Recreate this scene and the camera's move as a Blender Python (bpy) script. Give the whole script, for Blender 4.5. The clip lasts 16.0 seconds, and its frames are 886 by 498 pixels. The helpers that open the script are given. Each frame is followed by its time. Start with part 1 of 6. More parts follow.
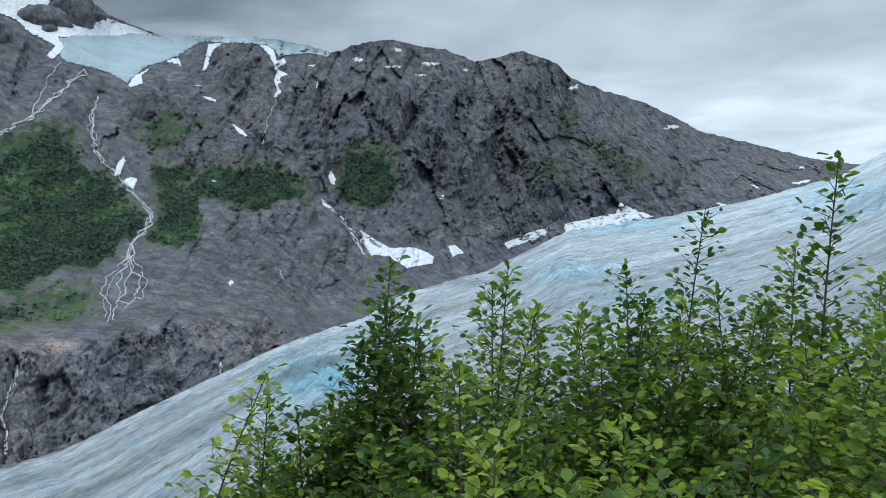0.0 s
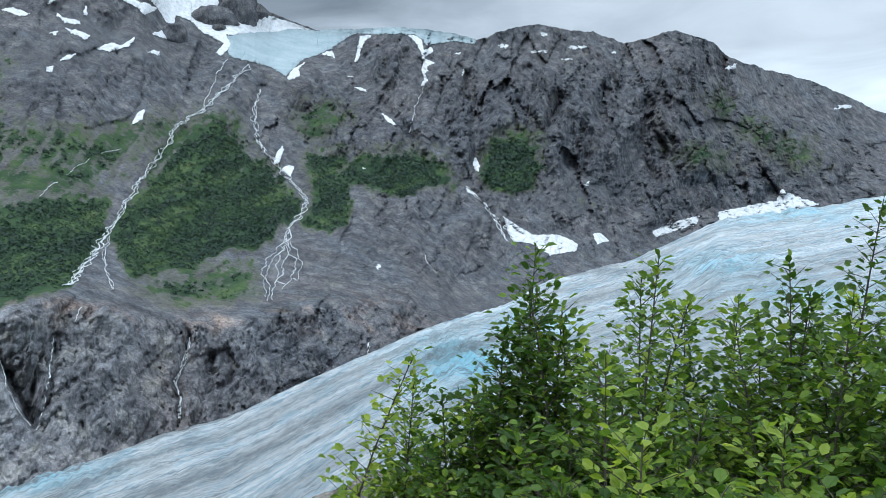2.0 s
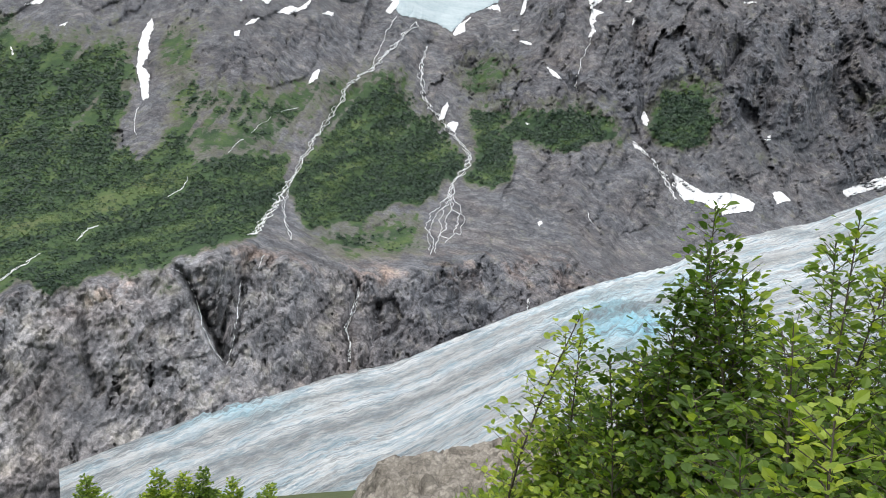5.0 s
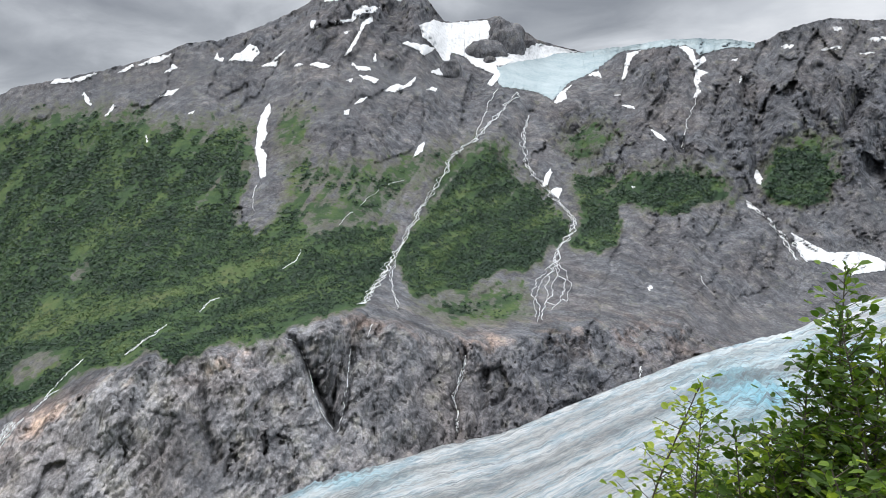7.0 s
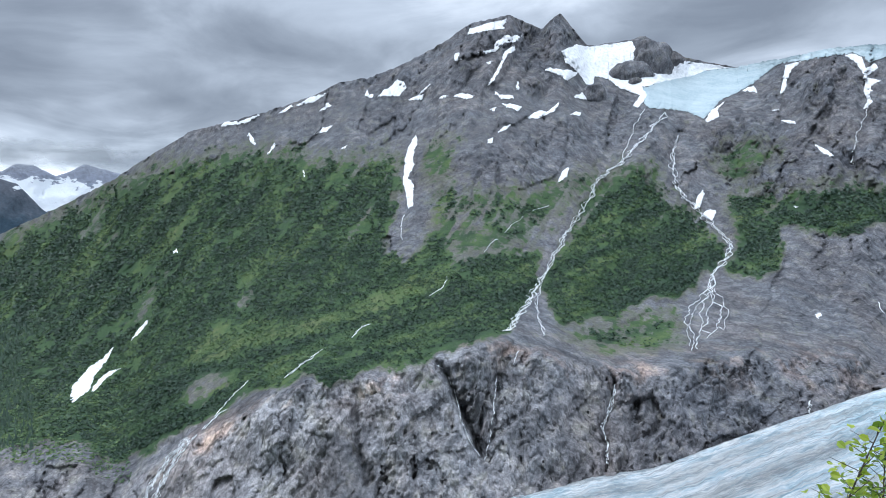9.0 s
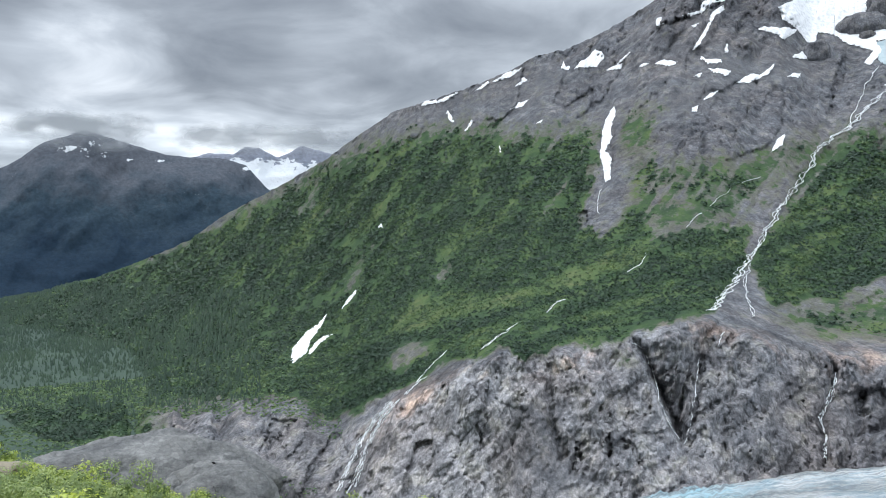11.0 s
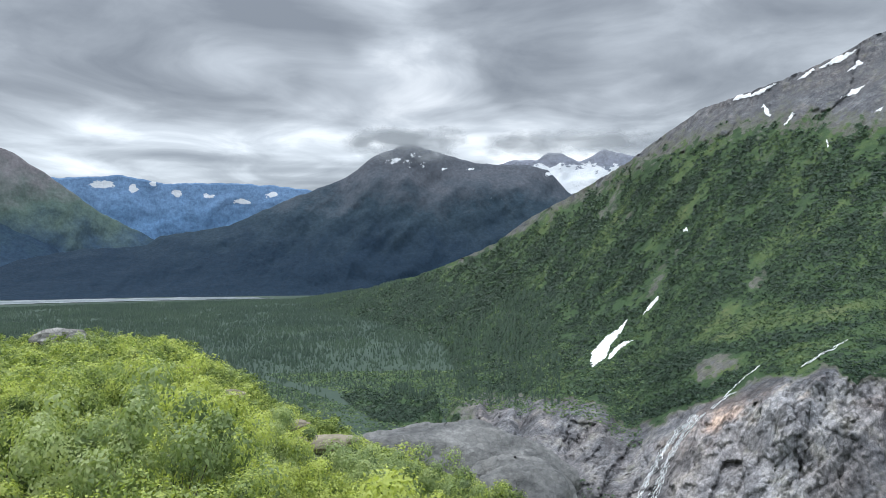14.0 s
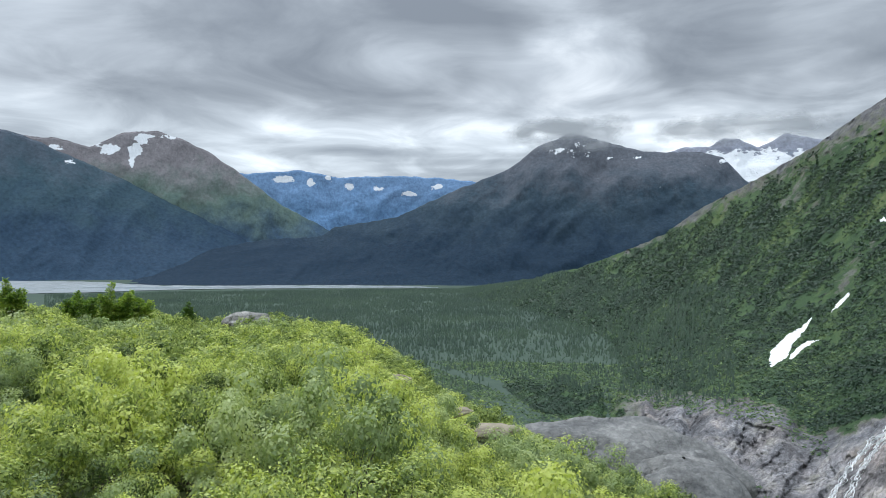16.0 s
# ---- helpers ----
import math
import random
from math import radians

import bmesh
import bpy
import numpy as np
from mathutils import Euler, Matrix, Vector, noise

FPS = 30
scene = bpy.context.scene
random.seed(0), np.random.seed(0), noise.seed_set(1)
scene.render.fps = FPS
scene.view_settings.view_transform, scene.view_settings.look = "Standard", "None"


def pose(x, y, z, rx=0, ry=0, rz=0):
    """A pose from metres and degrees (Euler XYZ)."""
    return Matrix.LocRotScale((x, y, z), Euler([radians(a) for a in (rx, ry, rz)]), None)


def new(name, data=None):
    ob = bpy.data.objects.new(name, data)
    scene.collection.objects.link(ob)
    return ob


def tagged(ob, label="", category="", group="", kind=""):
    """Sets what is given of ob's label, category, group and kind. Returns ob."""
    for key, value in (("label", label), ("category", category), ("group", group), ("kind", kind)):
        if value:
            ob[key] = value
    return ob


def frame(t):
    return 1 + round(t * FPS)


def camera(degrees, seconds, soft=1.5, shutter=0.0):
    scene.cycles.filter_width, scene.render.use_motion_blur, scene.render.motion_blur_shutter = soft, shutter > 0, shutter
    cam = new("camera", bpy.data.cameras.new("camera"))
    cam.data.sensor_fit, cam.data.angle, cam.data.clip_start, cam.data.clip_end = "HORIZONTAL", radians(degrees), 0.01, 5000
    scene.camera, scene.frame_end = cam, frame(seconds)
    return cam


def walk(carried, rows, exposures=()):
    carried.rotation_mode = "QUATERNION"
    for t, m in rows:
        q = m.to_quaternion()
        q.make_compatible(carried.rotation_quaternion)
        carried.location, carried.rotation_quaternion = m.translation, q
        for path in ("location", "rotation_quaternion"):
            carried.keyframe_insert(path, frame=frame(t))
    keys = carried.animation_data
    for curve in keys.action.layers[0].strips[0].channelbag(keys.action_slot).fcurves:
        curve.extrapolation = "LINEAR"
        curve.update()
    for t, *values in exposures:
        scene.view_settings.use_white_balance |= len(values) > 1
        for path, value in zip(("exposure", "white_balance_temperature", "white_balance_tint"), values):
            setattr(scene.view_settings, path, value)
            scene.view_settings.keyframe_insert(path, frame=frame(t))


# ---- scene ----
# Bearings (degrees left of the first view) and rises (degrees above the lookout's level) are fitted to the camera's
# view; distances are chosen metres, squeezed far off.
cam = camera(62.0, 16.0, 0.5)
PATH = [
    (0.0, pose(0.000, 0.000, 1.6, 88.80, 1.00, -0.02)),
    (0.5, pose(-0.003, 0.000, 1.6, 88.86, 0.93, 2.53)),
    (1.0, pose(-0.006, 0.000, 1.6, 88.77, 0.78, 5.41)),
    (1.5, pose(-0.009, 0.000, 1.6, 88.46, 0.58, 8.34)),
    (2.0, pose(-0.012, 0.000, 1.6, 87.91, 0.51, 11.07)),
    (2.5, pose(-0.021, 0.000, 1.6, 87.17, 0.52, 13.39)),
    (3.0, pose(-0.031, 0.000, 1.6, 86.37, 0.57, 15.44)),
    (3.5, pose(-0.040, 0.000, 1.6, 85.54, 0.48, 17.36)),
    (4.0, pose(-0.043, 0.000, 1.6, 84.77, 0.39, 19.39)),
    (4.2, pose(-0.044, 0.000, 1.6, 84.49, 0.34, 20.22)),
    (6.3, pose(-0.056, 0.000, 1.6, 86.50, 0.98, 29.17)),
    (6.5, pose(-0.057, 0.000, 1.6, 87.47, 1.20, 29.91)),
    (7.0, pose(-0.060, 0.000, 1.6, 89.93, 1.61, 31.71)),
    (7.5, pose(-0.062, 0.000, 1.6, 91.83, 1.95, 33.66)),
    (8.0, pose(-0.063, 0.000, 1.6, 92.75, 2.11, 36.19)),
    (8.5, pose(-0.065, 0.000, 1.6, 92.74, 2.13, 39.34)),
    (9.0, pose(-0.067, 0.000, 1.6, 92.36, 2.05, 42.94)),
    (9.2, pose(-0.067, 0.000, 1.6, 92.16, 1.96, 44.48)),
    (11.3, pose(-0.074, 0.000, 1.6, 90.79, 1.29, 60.49)),
    (11.5, pose(-0.075, 0.000, 1.6, 90.78, 1.22, 62.21)),
    (12.0, pose(-0.077, 0.000, 1.6, 90.91, 0.84, 66.59)),
    (12.5, pose(-0.078, 0.000, 1.6, 91.12, 0.55, 70.82)),
    (13.0, pose(-0.080, 0.000, 1.6, 91.35, 0.34, 74.57)),
    (13.5, pose(-0.082, 0.000, 1.6, 91.48, 0.29, 77.90)),
    (14.0, pose(-0.083, 0.000, 1.6, 91.48, 0.26, 81.05)),
    (14.5, pose(-0.085, 0.000, 1.6, 91.34, 0.15, 84.23)),
    (15.0, pose(-0.087, 0.000, 1.6, 91.13, 0.03, 87.48)),
    (15.5, pose(-0.088, 0.000, 1.6, 90.92, -0.15, 90.70)),
    (16.0, pose(-0.090, 0.000, 1.6, 90.78, -0.24, 93.65)),
]
walk(cam, PATH, [
    (0.0, -0.50, 5600, 3), (2.0, -0.23, 5600, 4), (4.0, 0.06, 6350, 10), (6.5, 0.13, 6750, 12), (8.0, -0.10, 5750, 9),
    (9.0, 0.06, 5700, 9), (11.5, 0.10, 6150, 9), (14.0, 0.10, 6150, 9), (16.0, 0.10, 6100, 8)])

# ---- light: a closed overcast sky and the weak sun behind it ----
SUN_RISE, SUN_TURN = 52, 208


def sky_world():
    w = bpy.data.worlds.new("overcast_sky")
    scene.world = w
    w.use_nodes = True
    nt = w.node_tree
    nt.nodes.clear()
    N = lambda kind, **kw: node(nt, kind, **kw)
    out = N("ShaderNodeOutputWorld")
    sky = N("ShaderNodeTexSky")
    sky.sky_type, sky.sun_disc = "NISHITA", False
    sky.sun_elevation, sky.sun_rotation = radians(SUN_RISE), radians(SUN_TURN)
    bg_sky = N("ShaderNodeBackground")
    bg_sky.inputs[1].default_value = 0.08
    nt.links.new(sky.outputs[0], bg_sky.inputs[0])
    tc = N("ShaderNodeTexCoord")
    sep = N("ShaderNodeSeparateXYZ")
    nt.links.new(tc.outputs["Generated"], sep.inputs[0])
    # the cloud deck seen in perspective: direction over rise
    rise = mathn(nt, "ADD", mathn(nt, "MAXIMUM", sep.outputs[2], 0.0), 0.10)
    u = mathn(nt, "ADD", mathn(nt, "DIVIDE", sep.outputs[0], rise), 13.1)
    v = mathn(nt, "ADD", mathn(nt, "DIVIDE", sep.outputs[1], rise), 4.7)
    comb = N("ShaderNodeCombineXYZ")
    nt.links.new(u, comb.inputs[0])
    nt.links.new(v, comb.inputs[1])
    big = noise_tex(nt, comb.outputs[0], 0.50, 3, 0.55, 0.9)
    fine = noise_tex(nt, comb.outputs[0], 1.7, 7, 0.55, 0.6)
    tex = mathn(nt, "ADD", mathn(nt, "MULTIPLY", big, 0.62), mathn(nt, "MULTIPLY", fine, 0.38))
    # the deck is thin and even up the icefield, thick and torn down the valley
    thin = ramp(nt, mathn(nt, "ADD", mathn(nt, "MULTIPLY", sep.outputs[0], 0.75), mathn(nt, "MULTIPLY", sep.outputs[1], 0.25)), [(0.0, 0.1), (0.18, 1.0)])
    tex = mathn(nt, "ADD", mathn(nt, "MULTIPLY", tex, mathn(nt, "SUBTRACT", 1.0, mathn(nt, "MULTIPLY", thin, 0.55))), mathn(nt, "MULTIPLY", thin, 0.375))
    # brighter where the deck thins out above the far ranges, dull overhead of it, bright again to the zenith
    deck = ramp(nt, tex, [(0.38, (0.25, 0.272, 0.302)), (0.46, (0.36, 0.387, 0.418)), (0.54, (0.56, 0.595, 0.63)), (0.63, (0.92, 0.95, 0.97))])
    low = ramp(nt, sep.outputs[2], [(0.0, (0.75, 0.80, 0.87)), (0.09, (1.42, 1.42, 1.41)), (0.15, (1.45, 1.45, 1.44)), (0.21, (1.0, 1.0, 1.01)), (0.34, (1.10, 1.10, 1.11)), (0.60, (1.9, 1.9, 1.9)), (1.0, (3.0, 3.0, 3.0))])
    lit = N("ShaderNodeMix", data_type="RGBA", blend_type="MULTIPLY")
    lit.inputs[0].default_value = 1.0
    nt.links.new(deck, lit.inputs[6])
    nt.links.new(low, lit.inputs[7])
    bg = N("ShaderNodeBackground")
    nt.links.new(lit.outputs[2], bg.inputs[0])
    bg.inputs[1].default_value = 1.0
    mix = N("ShaderNodeMixShader")
    mix.inputs[0].default_value = 0.93
    nt.links.new(bg_sky.outputs[0], mix.inputs[1])
    nt.links.new(bg.outputs[0], mix.inputs[2])
    nt.links.new(mix.outputs[0], out.inputs[0])


def sun_lamp():
    lamp = bpy.data.lights.new("sun", "SUN")
    lamp.energy, lamp.angle, lamp.color = 1.5, radians(10), (1.0, 0.96, 0.90)
    ob = new("sun", lamp)
    ob.rotation_euler = (radians(90 - SUN_RISE), 0, radians(180 - SUN_TURN))


# ---- node helpers ----
def node(nt, kind, **kw):
    n = nt.nodes.new(kind)
    for key, value in kw.items():
        setattr(n, key, value)
    return n


def plug(nt, value, socket):
    if isinstance(value, (int, float)):
        socket.default_value = value
    elif isinstance(value, tuple):
        socket.default_value = (*value, 1.0)[:len(socket.default_value)]
    else:
        nt.links.new(value, socket)


def mathn(nt, op, a, b=0.0, clamp=False):
    n = node(nt, "ShaderNodeMath", operation=op, use_clamp=clamp)
    plug(nt, a, n.inputs[0])
    plug(nt, b, n.inputs[1])
    return n.outputs[0]


def noise_tex(nt, vec, scale, detail=4, rough=0.55, distort=0.0, kind="FBM"):
    n = node(nt, "ShaderNodeTexNoise", noise_type=kind)
    if vec is not None:
        nt.links.new(vec, n.inputs["Vector"])
    n.inputs["Scale"].default_value, n.inputs["Detail"].default_value = scale, detail
    n.inputs["Roughness"].default_value, n.inputs["Distortion"].default_value = rough, distort
    return n.outputs[0]


def ramp(nt, fac, stops):
    n = node(nt, "ShaderNodeValToRGB")
    while len(n.color_ramp.elements) < len(stops):
        n.color_ramp.elements.new(0.5)
    for el, (p, c) in zip(n.color_ramp.elements, stops):
        el.position = p
        el.color = (*(c if isinstance(c, tuple) else (c, c, c)), 1)
    nt.links.new(fac, n.inputs[0])
    return n.outputs[0]


def blend(nt, fac, a, b, mode="MIX"):
    n = node(nt, "ShaderNodeMix", data_type="RGBA", blend_type=mode)
    plug(nt, fac, n.inputs[0])
    plug(nt, a, n.inputs[6])
    plug(nt, b, n.inputs[7])
    return n.outputs[2]


def attr(nt, name):
    return node(nt, "ShaderNodeAttribute", attribute_name=name).outputs["Fac"]


def spot(nt, sx=1.0, sy=1.0, sz=1.0):
    """World place in metres, squeezed along the axes."""
    g = node(nt, "ShaderNodeNewGeometry")
    m = node(nt, "ShaderNodeMapping")
    m.inputs["Scale"].default_value = (sx, sy, sz)
    nt.links.new(g.outputs["Position"], m.inputs[0])
    return m.outputs[0]


def material(name, rough=0.9, spec=0.25):
    m = bpy.data.materials.new(name)
    m.use_nodes = True
    nt = m.node_tree
    b = nt.nodes["Principled BSDF"]
    b.inputs["Roughness"].default_value = rough
    b.inputs["Specular IOR Level"].default_value = spec
    return m, nt, b


def bumped(nt, b, height, strength, dist):
    n = node(nt, "ShaderNodeBump")
    n.inputs["Strength"].default_value, n.inputs["Distance"].default_value = strength, dist
    nt.links.new(height, n.inputs["Height"])
    nt.links.new(n.outputs[0], b.inputs["Normal"])


def fracture(nt, vec, scales, warp=0.35):
    """Broken rock: for each of several block sizes a random tone mimicking light on its facets, a leaning face and a
    dark joint. Gives shade factor and lean vector.
    """
    shade, lean = None, None
    for sc, amount, tilt, joint in scales:
        wob = node(nt, "ShaderNodeTexNoise")
        nt.links.new(vec, wob.inputs["Vector"])
        wob.inputs["Scale"].default_value, wob.inputs["Detail"].default_value = sc * 1.7, 3
        off = node(nt, "ShaderNodeVectorMath", operation="MULTIPLY_ADD")
        nt.links.new(wob.outputs["Color"], off.inputs[0])
        off.inputs[1].default_value = (warp / sc,) * 3
        nt.links.new(vec, off.inputs[2])
        vo = node(nt, "ShaderNodeTexVoronoi", feature="F1")
        vo.inputs["Scale"].default_value = sc
        nt.links.new(off.outputs[0], vo.inputs["Vector"])
        ve = node(nt, "ShaderNodeTexVoronoi", feature="DISTANCE_TO_EDGE")
        ve.inputs["Scale"].default_value = sc
        nt.links.new(off.outputs[0], ve.inputs["Vector"])
        sep = node(nt, "ShaderNodeSeparateColor")
        nt.links.new(vo.outputs["Color"], sep.inputs[0])
        lvl = mathn(nt, "ADD", mathn(nt, "MULTIPLY", sep.outputs[0], 2 * amount), 1 - amount)
        lvl = mathn(nt, "MULTIPLY", lvl, ramp(nt, ve.outputs["Distance"], [(0.0, joint), (0.07, 1.0)]))
        shade = lvl if shade is None else mathn(nt, "MULTIPLY", shade, lvl)
        ln = node(nt, "ShaderNodeVectorMath", operation="MULTIPLY_ADD")
        nt.links.new(vo.outputs["Color"], ln.inputs[0])
        ln.inputs[1].default_value = (2 * tilt,) * 3
        ln.inputs[2].default_value = (-tilt,) * 3
        if lean is None:
            lean = ln.outputs[0]
        else:
            ad = node(nt, "ShaderNodeVectorMath", operation="ADD")
            nt.links.new(lean, ad.inputs[0])
            nt.links.new(ln.outputs[0], ad.inputs[1])
            lean = ad.outputs[0]
    return shade, lean


def leaned(nt, b, lean, bump_from=None):
    """Turns the surface's normal by the leaning of its broken faces."""
    g = node(nt, "ShaderNodeNewGeometry")
    ad = node(nt, "ShaderNodeVectorMath", operation="ADD")
    nt.links.new(bump_from or g.outputs["Normal"], ad.inputs[0])
    nt.links.new(lean, ad.inputs[1])
    nm = node(nt, "ShaderNodeVectorMath", operation="NORMALIZE")
    nt.links.new(ad.outputs[0], nm.inputs[0])
    nt.links.new(nm.outputs[0], b.inputs["Normal"])


def scaled(nt, vec, fac):
    n = node(nt, "ShaderNodeVectorMath", operation="SCALE")
    nt.links.new(vec, n.inputs[0])
    plug(nt, fac, n.inputs["Scale"])
    return n.outputs[0]


sky_world()
sun_lamp()


# ---- materials ----
def slope_material():
    """Bare rock, scree and alpine green, told apart by the slope's own cover values."""
    m, nt, b = material("mountain_slope", 0.92, 0.2)
    p, tall = spot(nt), spot(nt, 1, 1, 0.34)
    grain = noise_tex(nt, p, 0.55, 5, 0.65)
    mid = noise_tex(nt, p, 0.07, 8, 0.62, 0.1)
    broad = noise_tex(nt, p, 0.011, 6, 0.6, 0.4)
    streak = noise_tex(nt, tall, 0.035, 7, 0.62, 0.3)
    rock = ramp(nt, mid, [(0.35, (0.088, 0.092, 0.105)), (0.47, (0.122, 0.127, 0.142)), (0.55, (0.148, 0.152, 0.166)), (0.66, (0.212, 0.213, 0.219))])
    rock = blend(nt, ramp(nt, broad, [(0.42, 0.0), (0.64, 0.6)]), rock, blend(nt, 1.0, rock, (1.14, 1.01, 0.92), "MULTIPLY"))
    rust = mathn(nt, "MULTIPLY", attr(nt, "rust"), ramp(nt, noise_tex(nt, p, 0.03, 8, 0.66), [(0.50, 0.0), (0.62, 0.85)]))
    rock = blend(nt, rust, rock, blend(nt, 1.0, rock, (1.75, 1.36, 1.12), "MULTIPLY"))
    rock = blend(nt, mathn(nt, "MULTIPLY", attr(nt, "dark"), 0.5), rock, blend(nt, 1.0, rock, (0.74, 0.76, 0.81), "MULTIPLY"))
    rock = blend(nt, mathn(nt, "MULTIPLY", attr(nt, "pale"), 0.8), rock, blend(nt, 1.0, rock, (2.15, 2.08, 1.98), "MULTIPLY"))
    # broken faces that lean their own way, facet light painted as tone, dark joints, and weather stains down them
    shade, lean = fracture(nt, tall, [(0.022, 0.06, 0.22, 0.86), (0.07, 0.08, 0.34, 0.74), (0.22, 0.10, 0.42, 0.72), (0.65, 0.11, 0.36, 0.78)], 0.10)
    stain = mathn(nt, "MULTIPLY", ramp(nt, grain, [(0.38, 0.74), (0.50, 1.0), (0.62, 1.3)]), ramp(nt, streak, [(0.38, 0.78), (0.58, 1.12)]))
    joint = noise_tex(nt, spot(nt, 1, 1, 0.14), 0.20, 6, 0.6, 0.15, "RIDGED_MULTIFRACTAL")
    stain = mathn(nt, "MULTIPLY", stain, blend(nt, attr(nt, "cliff"), (1.0, 1.0, 1.0), ramp(nt, joint, [(0.25, 1.10), (0.95, 0.74)])))
    rock = blend(nt, 1.0, rock, mathn(nt, "MULTIPLY", shade, stain), "MULTIPLY")
    scree = blend(nt, 1.0, ramp(nt, mid, [(0.36, (0.082, 0.086, 0.097)), (0.64, (0.114, 0.116, 0.124))]), ramp(nt, grain, [(0.40, 0.74), (0.60, 1.28)]), "MULTIPLY")
    loose = attr(nt, "scree")
    rock = blend(nt, mathn(nt, "MULTIPLY", loose, 0.85), rock, scree)
    veg = attr(nt, "veg")
    # thin turf tints the ground where the brush gives out
    turf = mathn(nt, "MULTIPLY", ramp(nt, mathn(nt, "ADD", veg, mathn(nt, "SUBTRACT", mid, 0.5)), [(0.08, 0.0), (0.34, 0.6)]), ramp(nt, grain, [(0.40, 0.5), (0.58, 1.0)]))
    rock = blend(nt, turf, rock, (0.105, 0.112, 0.066))
    lush = mathn(nt, "ADD", mathn(nt, "MULTIPLY", noise_tex(nt, p, 0.05, 9, 0.72, 0.3), 0.7), mathn(nt, "MULTIPLY", attr(nt, "meadow"), 0.32))
    green = ramp(nt, lush, [(0.34, (0.025, 0.048, 0.025)), (0.50, (0.041, 0.075, 0.031)), (0.64, (0.072, 0.108, 0.040)), (0.80, (0.115, 0.127, 0.060))])
    edge = mathn(nt, "ADD", veg, mathn(nt, "ADD", mathn(nt, "MULTIPLY", mathn(nt, "SUBTRACT", mid, 0.5), 1.5), mathn(nt, "MULTIPLY", mathn(nt, "SUBTRACT", grain, 0.5), 0.7)))
    greenness = ramp(nt, edge, [(0.40, 0.0), (0.56, 1.0)])
    nt.links.new(blend(nt, greenness, rock, green), b.inputs["Base Color"])
    hgt = mathn(nt, "ADD", mathn(nt, "MULTIPLY", mid, 1.6), mathn(nt, "MULTIPLY", grain, 0.5))
    bumped(nt, b, hgt, 0.8, 1.0)
    bare = mathn(nt, "MULTIPLY", mathn(nt, "SUBTRACT", 1.0, greenness), mathn(nt, "SUBTRACT", 1.0, mathn(nt, "MULTIPLY", loose, 0.75)))
    bare = mathn(nt, "MULTIPLY", bare, mathn(nt, "ADD", 0.4, mathn(nt, "MULTIPLY", mathn(nt, "MAXIMUM", attr(nt, "dark"), attr(nt, "cliff")), 0.6)))
    leaned(nt, b, scaled(nt, lean, bare), b.inputs["Normal"].links[0].from_socket)
    return m


def ice_material(name, dirt=1.0, tint=(1.0, 1.0, 1.0)):
    m, nt, b = material(name, 0.55, 0.35)
    comb = node(nt, "ShaderNodeCombineXYZ")
    nt.links.new(attr(nt, "along"), comb.inputs[0])
    nt.links.new(attr(nt, "across"), comb.inputs[1])
    mp = node(nt, "ShaderNodeMapping")
    mp.inputs["Scale"].default_value = (0.22, 1.0, 1.0)
    nt.links.new(comb.outputs[0], mp.inputs[0])
    streak = mathn(nt, "ADD", mathn(nt, "MULTIPLY", noise_tex(nt, mp.outputs[0], 0.085, 8, 0.7, 0.6), 0.55), mathn(nt, "MULTIPLY", noise_tex(nt, mp.outputs[0], 0.20, 7, 0.72, 0.3), 0.45))
    mq = node(nt, "ShaderNodeMapping")
    mq.inputs["Scale"].default_value = (0.03, 1.0, 1.0)
    nt.links.new(comb.outputs[0], mq.inputs[0])
    broad = noise_tex(nt, mq.outputs[0], 0.03, 5, 0.62, 0.3)
    p = spot(nt)
    grit = noise_tex(nt, p, 0.12, 9, 0.7)
    ice = ramp(nt, streak, [(0.40, (0.27, 0.40, 0.48)), (0.47, (0.52, 0.62, 0.68)), (0.53, (0.77, 0.80, 0.81))])
    ice = blend(nt, mathn(nt, "MULTIPLY", attr(nt, "blue"), 0.95, True), ice, (0.34, 0.68, 0.82))
    soil = mathn(nt, "MULTIPLY", ramp(nt, mathn(nt, "ADD", mathn(nt, "MULTIPLY", streak, 0.5), mathn(nt, "MULTIPLY", broad, 0.5)), [(0.47, 0.0), (0.61, 0.70)]), dirt)
    soil = mathn(nt, "MAXIMUM", soil, mathn(nt, "MULTIPLY", attr(nt, "dirt"), ramp(nt, grit, [(0.3, 0.35), (0.6, 1.0)])))
    ice = blend(nt, soil, ice, (0.17, 0.172, 0.172))
    mr = node(nt, "ShaderNodeMapping")
    mr.inputs["Scale"].default_value = (0.07, 1.0, 1.0)
    nt.links.new(comb.outputs[0], mr.inputs[0])
    line = mathn(nt, "MULTIPLY", ramp(nt, noise_tex(nt, mr.outputs[0], 0.55, 6, 0.7, 0.2), [(0.47, 0.0), (0.55, 0.85)]), ramp(nt, noise_tex(nt, mq.outputs[0], 0.06, 4, 0.6), [(0.40, 0.3), (0.58, 1.0)]))
    ice = blend(nt, mathn(nt, "MULTIPLY", line, dirt), ice, (0.19, 0.215, 0.235))
    nt.links.new(blend(nt, 1.0, ice, tint, "MULTIPLY"), b.inputs["Base Color"])
    bumped(nt, b, mathn(nt, "ADD", streak, mathn(nt, "MULTIPLY", grit, 0.5)), 0.9, 8.0)
    return m


def snow_material():
    m, nt, b = material("old_snow", 0.7, 0.3)
    p = spot(nt)
    n = noise_tex(nt, p, 0.15, 7, 0.65)
    nt.links.new(ramp(nt, n, [(0.34, (0.54, 0.55, 0.57)), (0.55, (0.76, 0.77, 0.79))]), b.inputs["Base Color"])
    bumped(nt, b, n, 0.4, 2.0)
    return m


